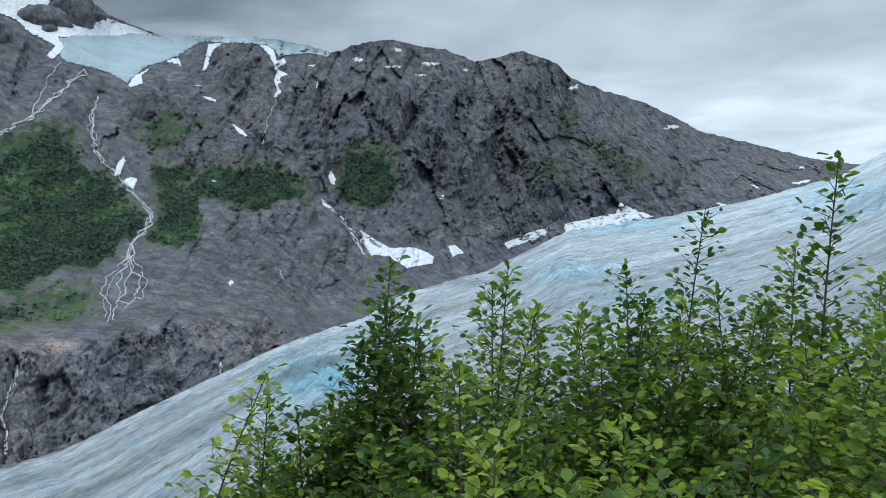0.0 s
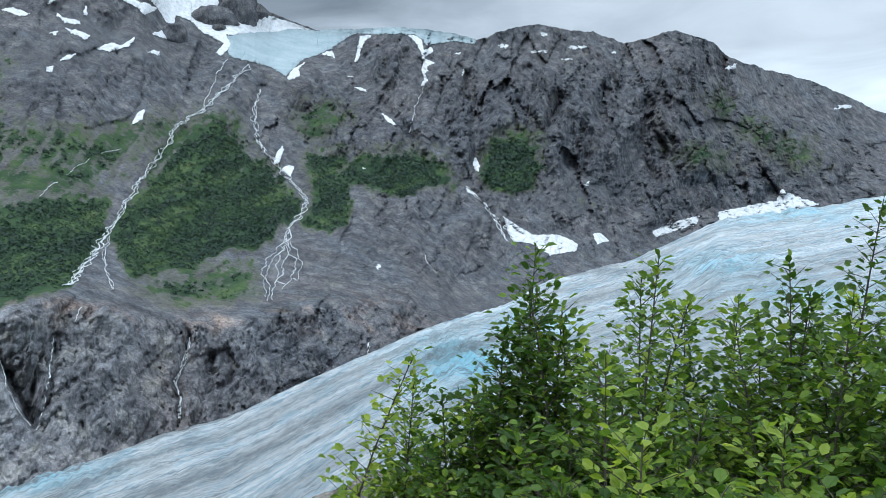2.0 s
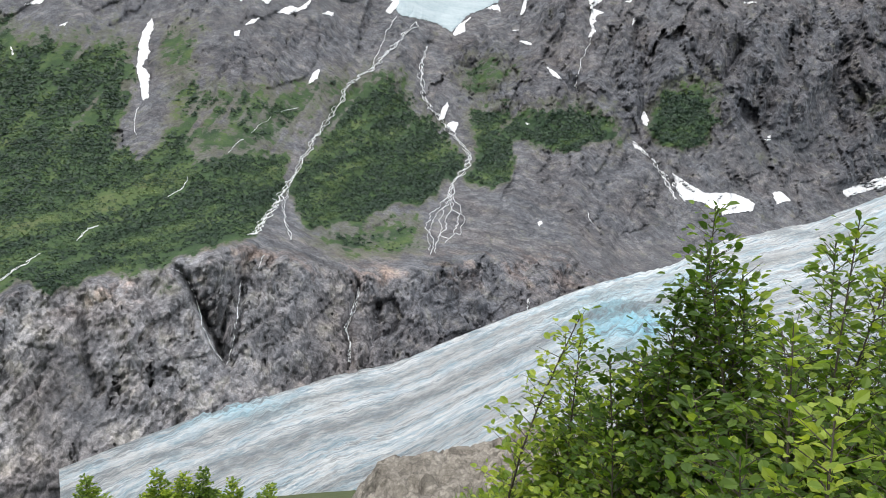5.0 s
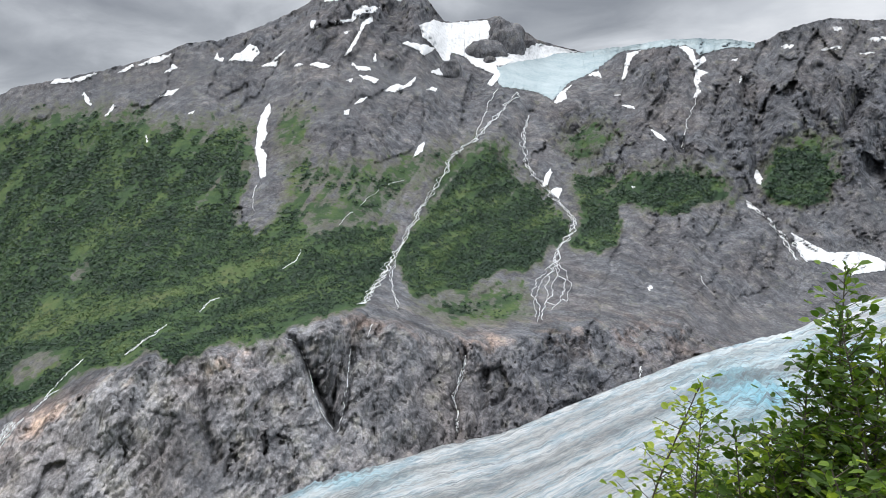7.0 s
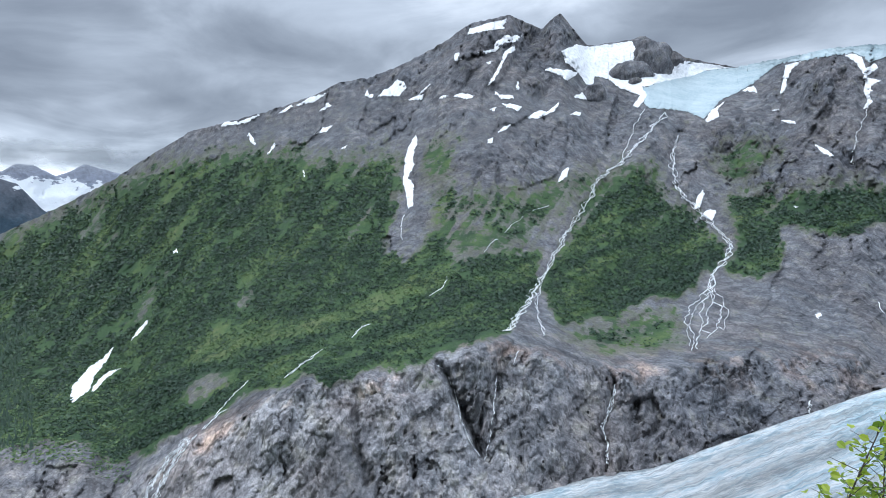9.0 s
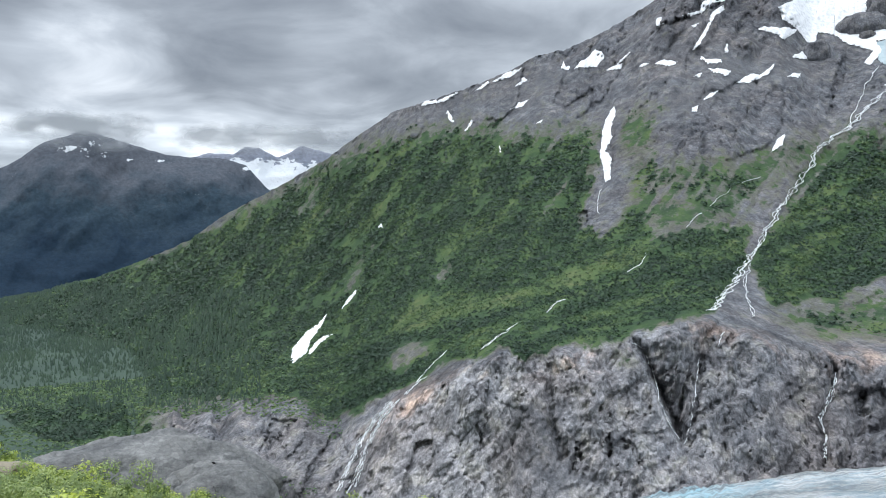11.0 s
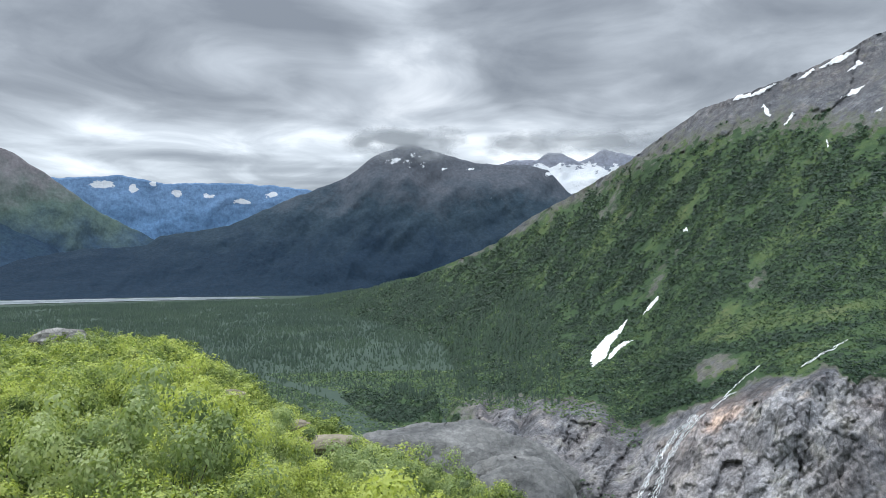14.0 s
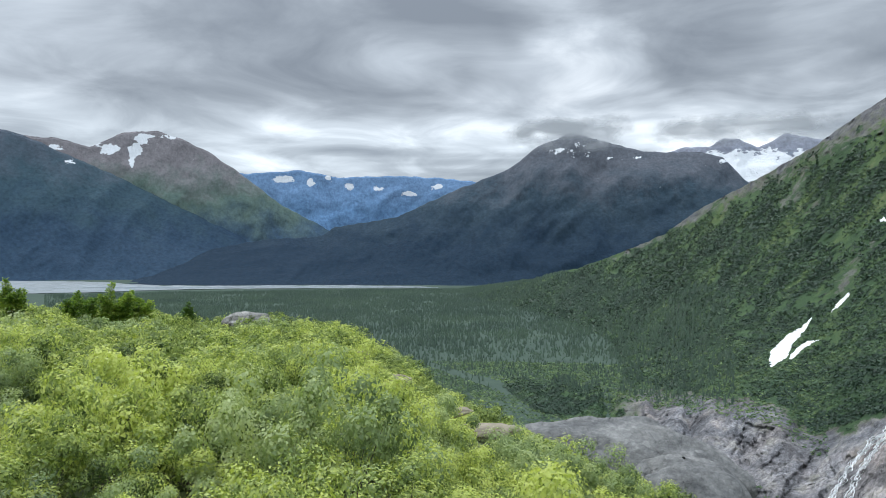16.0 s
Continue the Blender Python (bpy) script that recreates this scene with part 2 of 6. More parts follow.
def water_material():
    m, nt, b = material("white_water", 0.35, 0.5)
    p = spot(nt, 1, 1, 0.3)
    n = noise_tex(nt, p, 0.6, 5, 0.7)
    nt.links.new(ramp(nt, n, [(0.30, (0.40, 0.43, 0.46)), (0.55, (0.82, 0.84, 0.86))]), b.inputs["Base Color"])
    bumped(nt, b, n, 0.6, 0.6)
    return m


def leaf_material(name, dark, mid, light, through_it=0.35, patch=0.9, single=0.62):
    m, nt, b = material(name, 0.5, 0.35)
    g = node(nt, "ShaderNodeNewGeometry")
    oi = node(nt, "ShaderNodeObjectInfo")
    big = noise_tex(nt, spot(nt), patch, 5, 0.62)
    mixv = mathn(nt, "ADD", mathn(nt, "MULTIPLY", mathn(nt, "SUBTRACT", g.outputs["Random Per Island"], 0.22), single), mathn(nt, "ADD", mathn(nt, "MULTIPLY", mathn(nt, "SUBTRACT", oi.outputs["Random"], 0.25), 0.65), mathn(nt, "ADD", mathn(nt, "MULTIPLY", mathn(nt, "SUBTRACT", big, 0.45), 1.1), mathn(nt, "MULTIPLY", attr(nt, "tone"), 0.40))))
    col = ramp(nt, mixv, [(0.12, dark), (0.50, mid), (0.92, light)])
    nt.links.new(col, b.inputs["Base Color"])
    tr = node(nt, "ShaderNodeBsdfTranslucent")
    nt.links.new(blend(nt, 1.0, col, (1.25, 1.3, 0.6), "MULTIPLY"), tr.inputs[0])
    mix = node(nt, "ShaderNodeMixShader")
    mix.inputs[0].default_value = through_it
    out = nt.nodes["Material Output"]
    nt.links.new(b.outputs[0], mix.inputs[1])
    nt.links.new(tr.outputs[0], mix.inputs[2])
    nt.links.new(mix.outputs[0], out.inputs[0])
    return m


def two_tone(name, c0, c1, scale, rough=0.9, relief=0.3, deep=0.05, squeeze=(1, 1, 1), spec=0.25, broken=()):
    m, nt, b = material(name, rough, spec)
    p = spot(nt, *squeeze)
    n = noise_tex(nt, p, scale, 8, 0.65, 0.2)
    n2 = noise_tex(nt, p, scale * 9, 5, 0.65)
    both = mathn(nt, "ADD", mathn(nt, "MULTIPLY", n, 0.65), mathn(nt, "MULTIPLY", n2, 0.35))
    col = ramp(nt, both, [(0.34, c0), (0.64, c1)])
    bumped(nt, b, both, relief, deep)
    if broken:
        shade, lean = fracture(nt, p, broken, 0.3)
        col = blend(nt, 1.0, col, shade, "MULTIPLY")
        leaned(nt, b, lean, b.inputs["Normal"].links[0].from_socket)
    nt.links.new(col, b.inputs["Base Color"])
    return m


def far_material(name, low, high, bare):
    """Far forested mountain: blue haze tinted into its colours, dark woods below, paler brush and bare stone towards
    the top.
    """
    m, nt, b = material(name, 0.95, 0.1)
    p = spot(nt)
    n = noise_tex(nt, p, 0.006, 8, 0.65)
    n2 = noise_tex(nt, p, 0.05, 6, 0.7)
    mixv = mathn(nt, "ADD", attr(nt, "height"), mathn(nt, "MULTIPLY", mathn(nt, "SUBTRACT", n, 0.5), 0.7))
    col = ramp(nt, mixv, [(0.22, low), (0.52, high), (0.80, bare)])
    col = blend(nt, 0.55, col, ramp(nt, n2, [(0.34, 0.45), (0.66, 1.15)]), "MULTIPLY")
    snow = ramp(nt, mathn(nt, "ADD", attr(nt, "snow"), mathn(nt, "MULTIPLY", mathn(nt, "SUBTRACT", noise_tex(nt, spot(nt, 1, 1, 1.6), 0.014, 8, 0.66), 0.5), 1.7)), [(0.46, 0.0), (0.49, 1.0)])
    col = blend(nt, snow, col, (0.66, 0.69, 0.73))
    nt.links.new(col, b.inputs["Base Color"])
    bumped(nt, b, mathn(nt, "ADD", n2, n), 0.7, 12.0)
    return m


def cloud_material():
    """Torn grey cloud that thins out to nothing at its edges."""
    m, nt, b = material("cloud", 1.0, 0.0)
    b.inputs["Base Color"].default_value = (0.42, 0.435, 0.46, 1)
    clear = node(nt, "ShaderNodeBsdfTransparent")
    mix = node(nt, "ShaderNodeMixShader")
    nt.links.new(attr(nt, "dense"), mix.inputs[0])
    nt.links.new(clear.outputs[0], mix.inputs[1])
    nt.links.new(b.outputs[0], mix.inputs[2])
    nt.links.new(mix.outputs[0], nt.nodes["Material Output"].inputs[0])
    return m


CLOUD = cloud_material()
SLOPE = slope_material()
ICE = ice_material("glacier_ice")
ICE_UP = two_tone("upper_glacier_ice", (0.25, 0.33, 0.37), (0.42, 0.49, 0.515), 0.022, 0.6, 0.5, 3.0, (1, 1, 2.5), 0.3)
SNOW = snow_material()
WATER = water_material()
# turf colour lowered to stand in for deep shade between the bushes
GRASS = two_tone("hillside_turf", (0.034, 0.052, 0.020), (0.095, 0.110, 0.045), 0.35, 0.95, 0.5, 0.1)
ROCK_NEAR = two_tone("ice_worn_rock", (0.085, 0.088, 0.092), (0.26, 0.26, 0.255), 0.22, 0.85, 0.6, 0.5, (1, 1, 1.5), 0.25, [(0.25, 0.10, 0.20, 0.88), (0.9, 0.12, 0.25, 0.86), (3.0, 0.15, 0.25, 0.8)])
ROCK_PALE = two_tone("lichened_boulder", (0.13, 0.13, 0.125), (0.34, 0.335, 0.32), 1.6, 0.9, 0.6, 0.08, (1, 1, 1), 0.25, [(1.5, 0.2, 0.4, 0.6), (6.0, 0.25, 0.4, 0.7)])
SOIL = two_tone("gravelly_soil", (0.11, 0.098, 0.083), (0.31, 0.285, 0.25), 2.2, 0.95, 0.7, 0.08, (1, 1, 1), 0.2, [(2.2, 0.18, 0.25, 0.75), (7.0, 0.25, 0.3, 0.75)])
TAN_SOIL = two_tone("bare_tan_soil", (0.16, 0.142, 0.105), (0.32, 0.285, 0.215), 1.2, 0.95, 0.5, 0.05)
VALLEY = two_tone("valley_scrub", (0.034, 0.056, 0.046), (0.054, 0.082, 0.060), 0.006, 0.95, 0.4, 4.0)
GRAVEL = two_tone("river_gravel", (0.13, 0.15, 0.165), (0.25, 0.28, 0.30), 0.012, 0.7, 0.2, 1.0, (1, 3, 1))
RIVER = two_tone("silty_river", (0.22, 0.27, 0.30), (0.32, 0.37, 0.40), 0.02, 0.25, 0.1, 0.3)
BARK = two_tone("alder_bark", (0.045, 0.038, 0.030), (0.15, 0.13, 0.11), 14.0, 0.85, 0.4, 0.004)
LEAF = leaf_material("alder_leaf", (0.058, 0.115, 0.020), (0.175, 0.275, 0.045), (0.42, 0.50, 0.085), 0.48)
LEAF_HILL = leaf_material("willow_leaf", (0.050, 0.082, 0.026), (0.225, 0.292, 0.090), (0.50, 0.55, 0.165), 0.40, 1.1, 0.42)
LEAF_GREY = leaf_material("grey_willow_leaf", (0.095, 0.140, 0.066), (0.250, 0.320, 0.150), (0.40, 0.46, 0.23), 0.40, 0.7, 0.30)
CLUMP = leaf_material("thicket_leaf", (0.020, 0.047, 0.027), (0.054, 0.104, 0.048), (0.155, 0.220, 0.078), 0.15, 0.03, 0.3)
CONIFER = leaf_material("spruce_needles", (0.042, 0.070, 0.060), (0.066, 0.104, 0.076), (0.098, 0.148, 0.094), 0.05, 0.006, 0.3)
# distance haze painted into these colours as blue, with shade too in FAR_SHADE
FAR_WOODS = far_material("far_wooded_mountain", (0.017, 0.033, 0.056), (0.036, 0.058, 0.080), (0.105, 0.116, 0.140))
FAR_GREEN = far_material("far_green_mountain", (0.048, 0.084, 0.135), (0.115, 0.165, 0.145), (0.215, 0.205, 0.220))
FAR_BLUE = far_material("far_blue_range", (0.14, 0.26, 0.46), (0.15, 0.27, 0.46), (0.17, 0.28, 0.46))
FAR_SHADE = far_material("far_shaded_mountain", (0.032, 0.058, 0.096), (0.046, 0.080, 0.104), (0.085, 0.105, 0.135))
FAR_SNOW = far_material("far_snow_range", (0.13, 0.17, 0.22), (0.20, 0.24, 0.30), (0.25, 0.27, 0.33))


# ---- terrain tools ----
def wobble(x, y, z=0.0, seed=0):
    """Gradient noise in about -1..1 for arrays of places."""
    x, y, z = np.broadcast_arrays(np.asarray(x, float), np.asarray(y, float), np.asarray(z, float))
    fx, fy, fz = np.floor(x), np.floor(y), np.floor(z)
    ix, iy, iz = fx.astype(np.int64), fy.astype(np.int64), fz.astype(np.int64)
    x, y, z = x - fx, y - fy, z - fz
    u, v, w = (t * t * t * (t * (t * 6 - 15) + 10) for t in (x, y, z))
    total = 0.0
    for dx in (0, 1):
        for dy in (0, 1):
            for dz in (0, 1):
                h = ((ix + dx) * 374761393 + (iy + dy) * 668265263 + (iz + dz) * 2147483647 + seed * 974634777) & 0x7FFFFFFF
                h = ((h ^ (h >> 13)) * 1274126177) & 0x7FFFFFFF
                h = h ^ (h >> 16)
                g = ((h & 255) / 127.5 - 1) * (x - dx) + (((h >> 8) & 255) / 127.5 - 1) * (y - dy) + (((h >> 16) & 255) / 127.5 - 1) * (z - dz)
                total = total + g * (u if dx else 1 - u) * (v if dy else 1 - v) * (w if dz else 1 - w)
    return total * 1.3


def rough(x, y, z, octaves=5, gain=0.5, seed=0, sharp=False):
    total, amp, f = 0.0, 1.0, 1.0
    for k in range(octaves):
        n = wobble(x * f, y * f, z * f, seed + k)
        total = total + amp * ((1 - 2 * np.abs(n)) if sharp else n)
        amp, f = amp * gain, f * 2.03
    return total


def blocks(u, v, seed=0):
    """Fractured blocks: a random level and tilt for each cell, and how near its joint is (0 at the joint)."""
    fu, fv = np.floor(u).astype(np.int64), np.floor(v).astype(np.int64)
    best = np.full(u.shape, 9.0)
    second = np.full(u.shape, 9.0)
    level = np.zeros(u.shape)
    for du in (-1, 0, 1):
        for dv in (-1, 0, 1):
            cu, cv = fu + du, fv + dv
            h = (cu * 374761393 + cv * 668265263 + seed * 974634777) & 0x7FFFFFFF
            h = ((h ^ (h >> 13)) * 1274126177) & 0x7FFFFFFF
            h = h ^ (h >> 16)
            ou, ov = u - cu - (h & 255) / 255, v - cv - ((h >> 8) & 255) / 255
            dist = np.hypot(ou, ov)
            lev = ((h >> 16) & 127) / 63.5 - 1 + 1.2 * ou * (((h >> 4) & 15) / 7.5 - 1) + 1.2 * ov * (((h >> 20) & 15) / 7.5 - 1)
            near = dist < best
            second = np.where(near, best, np.minimum(second, dist))
            level = np.where(near, lev, level)
            best = np.minimum(best, dist)
    return level, second - best


def smooth(a, sigma, axis=0):
    if sigma <= 0:
        return a
    r = int(3 * sigma) + 1
    k = np.exp(-0.5 * (np.arange(-r, r + 1) / sigma) ** 2)
    k /= k.sum()
    pad = [(0, 0)] * a.ndim
    pad[axis] = (r, r)
    return np.apply_along_axis(lambda q: np.convolve(q, k, "valid"), axis, np.pad(a, pad, mode="edge"))


def profile(rows, b, soft=0.0):
    """A value that changes with the bearing, from a few (bearing, value) points."""
    rows = np.array(rows, float)
    v = np.interp(b, rows[:, 0], rows[:, 1])
    return smooth(v, soft / (b[1] - b[0])) if soft and np.ndim(b) else v


EYE = 1.6


def place(b, d, z):
    a = np.radians(b)
    return np.stack(np.broadcast_arrays(-np.sin(a) * d, np.cos(a) * d, z), -1)


def height_at(rise, d):
    return EYE + d * np.tan(np.radians(rise))


def sheet(name, pts, mat, values=None, flip=False):
    """A grid of places (rows, columns, 3) as one smooth mesh, with named cover values."""
    r, c = pts.shape[:2]
    i = np.arange(r * c).reshape(r, c)
    q = np.stack([i[:-1, :-1], i[:-1, 1:], i[1:, 1:], i[1:, :-1]], -1).reshape(-1, 4)
    if flip:
        q = q[:, ::-1]
    return raw_mesh(name, pts.reshape(-1, 3), q, mat, values, True)


def raw_mesh(name, verts, faces, mat, values=None, soft=False):
    faces = np.asarray(faces)
    k = faces.shape[1]
    me = bpy.data.meshes.new(name)
    me.vertices.add(len(verts))
    me.vertices.foreach_set("co", np.asarray(verts, np.float32).ravel())
    me.loops.add(faces.size)
    me.loops.foreach_set("vertex_index", faces.ravel().astype(np.int32))
    me.polygons.add(len(faces))
    me.polygons.foreach_set("loop_start", np.arange(0, faces.size, k, dtype=np.int32))
    me.polygons.foreach_set("use_smooth", np.full(len(faces), soft))
    for key, val in (values or {}).items():
        at = me.attributes.new(key, "FLOAT", "POINT")
        at.data.foreach_set("value", np.asarray(val, np.float32).ravel())
    me.update(calc_edges=True)
    me.materials.append(mat)
    return me


def normals(p):
    du = np.gradient(p, axis=1)
    dv = np.gradient(p, axis=0)
    n = np.cross(du, dv)
    n /= np.linalg.norm(n, axis=-1, keepdims=True) + 1e-9
    return n


def hump(b, e, b0, e0, wb, we):
    return np.exp(-((b - b0) / wb) ** 2 - ((e - e0) / we) ** 2)


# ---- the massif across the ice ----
# crest, foot and cliff edge follow the camera's view; depths are chosen
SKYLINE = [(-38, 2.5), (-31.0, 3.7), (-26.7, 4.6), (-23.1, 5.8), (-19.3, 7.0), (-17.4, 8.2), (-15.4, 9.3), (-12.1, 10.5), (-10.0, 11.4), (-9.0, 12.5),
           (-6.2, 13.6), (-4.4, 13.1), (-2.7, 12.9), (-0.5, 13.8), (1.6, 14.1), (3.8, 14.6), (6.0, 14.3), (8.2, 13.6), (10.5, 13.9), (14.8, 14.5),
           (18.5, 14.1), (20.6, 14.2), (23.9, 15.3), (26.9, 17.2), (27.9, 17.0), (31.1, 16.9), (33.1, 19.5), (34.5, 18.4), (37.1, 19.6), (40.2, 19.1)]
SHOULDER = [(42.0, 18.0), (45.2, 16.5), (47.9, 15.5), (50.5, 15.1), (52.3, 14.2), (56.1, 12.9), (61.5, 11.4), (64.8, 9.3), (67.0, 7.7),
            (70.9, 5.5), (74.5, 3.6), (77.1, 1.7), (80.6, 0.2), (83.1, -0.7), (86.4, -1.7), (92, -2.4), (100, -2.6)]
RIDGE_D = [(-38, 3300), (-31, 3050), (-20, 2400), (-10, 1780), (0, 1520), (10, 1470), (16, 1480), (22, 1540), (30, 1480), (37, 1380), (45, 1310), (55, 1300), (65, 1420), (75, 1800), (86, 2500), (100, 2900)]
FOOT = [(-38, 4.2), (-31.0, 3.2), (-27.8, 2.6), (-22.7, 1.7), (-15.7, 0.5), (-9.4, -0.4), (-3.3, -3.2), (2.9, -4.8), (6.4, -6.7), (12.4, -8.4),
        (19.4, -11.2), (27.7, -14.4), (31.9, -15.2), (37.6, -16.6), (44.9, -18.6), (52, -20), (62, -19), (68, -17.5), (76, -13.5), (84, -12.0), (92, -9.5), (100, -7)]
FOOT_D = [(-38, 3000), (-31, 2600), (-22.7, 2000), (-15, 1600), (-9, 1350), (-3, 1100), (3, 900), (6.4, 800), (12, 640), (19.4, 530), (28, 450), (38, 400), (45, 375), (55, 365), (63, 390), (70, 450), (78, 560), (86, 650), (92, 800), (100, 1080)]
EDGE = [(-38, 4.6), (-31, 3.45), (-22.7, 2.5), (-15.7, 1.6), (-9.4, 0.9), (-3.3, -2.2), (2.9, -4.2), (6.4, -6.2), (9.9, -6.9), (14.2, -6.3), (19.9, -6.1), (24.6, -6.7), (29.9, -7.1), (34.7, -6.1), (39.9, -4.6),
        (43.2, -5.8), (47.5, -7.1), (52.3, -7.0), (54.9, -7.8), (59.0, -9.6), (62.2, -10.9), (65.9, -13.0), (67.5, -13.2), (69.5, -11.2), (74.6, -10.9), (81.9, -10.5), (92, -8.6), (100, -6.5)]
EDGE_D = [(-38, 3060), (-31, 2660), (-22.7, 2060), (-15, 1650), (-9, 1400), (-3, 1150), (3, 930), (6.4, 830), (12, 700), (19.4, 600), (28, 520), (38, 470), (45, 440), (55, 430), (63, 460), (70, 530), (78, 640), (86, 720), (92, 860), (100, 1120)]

GREEN_GROUND = [
    [(96.0, -3.1), (90.1, -2.6), (81.1, -0.1), (75.3, 2.8), (71.0, 5.1), (66.6, 7.5), (63.5, 8.9), (60.9, 9.5), (57.8, 9.9), (55.2, 10.4), (52.2, 9.2), (49.3, 9.4), (46.8, 9.9), (45.7, 8.8), (46.1, 5.1), (47.0, 2.2), (45.8, 1.5), (44.7, 2.3), (42.9, 4.5), (40.3, 5.0), (41.4, 3.2), (43.0, 1.2), (40.3, 1.6), (37.8, 2.1), (35.3, 1.8), (35.6, -0.9), (37.2, -3.3), (38.3, -4.3), (41.6, -5.0), (44.0, -6.2), (47.2, -6.7), (49.6, -6.7), (51.3, -7.9), (53.8, -6.9), (58.2, -7.9), (61.3, -9.6), (64.4, -10.9), (67.0, -12.0), (69.6, -10.0), (73.0, -9.7), (76.4, -9.6), (78.8, -9.4), (82.4, -9.2), (84.4, -11.4), (90.9, -9.5), (96.1, -8.2)],
]
GREEN_GROUND += [
    [(28.0, 8.4), (26.5, 7.7), (26.4, 5.5), (24.1, 4.2), (22.7, 2.8), (21.7, 1.4), (23.4, -0.1), (24.7, -1.6), (28.7, -2.5), (30.9, -3.4), (34.2, -3.9), (35.0, -1.6), (35.4, -0.9), (34.2, 1.5), (32.8, 3.6), (31.2, 6.6)],
    [(37.9, -4.3), (35.9, -1.6), (37.8, 0.7), (41.7, 0.8), (43.5, -5.1)],
    [(21.2, 3.3), (22.1, 5.7), (19.8, 5.1), (15.8, 5.2), (13.4, 5.6), (10.7, 4.6), (9.7, 2.9), (12.0, 2.6), (14.7, 2.0), (17.9, 3.0), (18.4, 0.9), (18.8, -0.4), (21.7, -0.7), (22.1, 0.2), (20.9, 1.8)],
    [(8.2, 4.8), (6.7, 6.7), (4.6, 7.2), (3.3, 5.6), (3.8, 2.9), (5.5, 2.2), (7.2, 2.5), (8.2, 3.4)],
]
THIN_GREEN = [
    [(-7.9, 9.2), (-9.5, 9.6), (-12.3, 6.3), (-15.0, 5.6), (-16.6, 4.3), (-15.4, 3.1), (-12.7, 4.5), (-10.3, 6.2)],
    [(-4.5, 5.1), (-8.2, 5.8), (-11.5, 4.5), (-8.2, 3.6)],
    [(6.4, 7.1), (4.6, 7.5), (5.1, 3.6), (7.3, 2.3), (8.2, 4.1)],
    [(44.0, 7.4), (40.6, 6.9), (37.1, 7.0), (31.4, 7.9), (28.7, 9.1), (30.5, 7.0), (33.7, 4.9), (35.5, 2.8), (39.9, 1.2), (43.3, 2.6)],
    [(23.1, 8.4), (20.5, 9.9), (18.4, 8.9), (17.7, 7.2), (21.5, 6.1)],
    [(57.6, 10.5), (54.2, 10.9), (51.8, 9.8), (46.5, 10.8), (45.7, 9.5), (51.9, 8.2), (57.2, 8.5)],
    [(44.8, 10.3), (41.8, 11.4), (41.4, 8.2), (44.1, 6.9)],
]
THIN_GREEN += [
    [(34.9, -4.6), (28.7, -2.9), (24.8, -2.8), (25.3, -5.3), (29.7, -6.3), (33.1, -5.6)],
    [(46.3, -7.6), (44.5, -6.9), (42.2, -7.3), (44.1, -8.1)],
]
OPEN_MEADOW = [
    [(62.7, -4.0), (56.0, -2.4), (48.9, -1.7), (43.4, 0.9), (40.8, 1.4), (46.8, -2.2), (54.1, -3.9), (61.4, -5.4)],
    [(45.0, 4.4), (43.2, 6.3), (41.1, 6.5), (43.3, 4.6)],
    [(35.4, -1.8), (30.7, 1.3), (28.5, 1.7), (33.0, -1.7)],
    [(62.5, -4.4), (60.2, -2.7), (53.7, -2.4), (47.4, -0.8), (45.4, -0.6), (51.6, -3.3), (58.1, -4.5)],
    [(76.4, -9.5), (73.8, -7.9), (71.2, -7.6), (72.1, -9.3)],
    [(30.6, 3.5), (26.7, 4.2), (27.2, 3.0)],
    [(56.1, 5.5), (54.8, 6.3), (55.1, 4.6)],
    [(45.3, 5.1), (43.3, 6.2), (43.7, 4.1)],
    [(53.0, 10.3), (51.3, 10.2), (52.2, 9.4)],
]
BARE_GROUND = [
    [(63.7, 0.9), (62.3, 2.2), (62.8, 0.8)],
    [(58.7, -1.9), (58.0, 0.3), (57.3, 0.3), (57.8, -1.9)],
    [(62.6, -8.3), (61.6, -6.4), (59.4, -6.2), (59.0, -7.1), (61.2, -8.5)],
    [(69.3, 4.0), (67.5, 6.0), (66.7, 6.2), (68.4, 3.6)],
    [(58.1, 7.7), (57.8, 8.5), (57.2, 8.1), (57.5, 7.3)],
    [(47.0, 1.8), (46.3, 3.8), (45.3, 5.9), (44.7, 10.8), (45.3, 11.0), (45.9, 6.3), (46.9, 3.0)],
    [(64.1, 0.4), (64.8, -2.2), (65.9, -2.6), (64.3, 1.3)],
]
LOOSE_SCREE = [
    [(43.1, 11.4), (39.6, 11.8), (35.2, 12.1), (35.7, 11.1), (39.6, 10.3), (41.4, 8.6), (41.8, 10.8)],
    [(39.9, 2.1), (39.4, 4.2), (36.3, 6.1), (32.7, 6.7), (34.1, 5.0), (37.2, 3.7)],
    [(54.6, 9.8), (51.4, 10.3), (46.9, 11.4), (45.6, 12.4), (43.0, 12.4), (44.4, 11.0), (46.9, 10.5), (49.0, 9.9), (52.6, 9.2)],
    [(63.9, 9.8), (60.8, 11.5), (55.7, 12.5), (50.5, 14.3), (46.4, 13.9), (44.7, 13.7), (49.8, 12.1), (54.5, 11.2), (60.1, 10.0), (63.9, 8.3)],
]
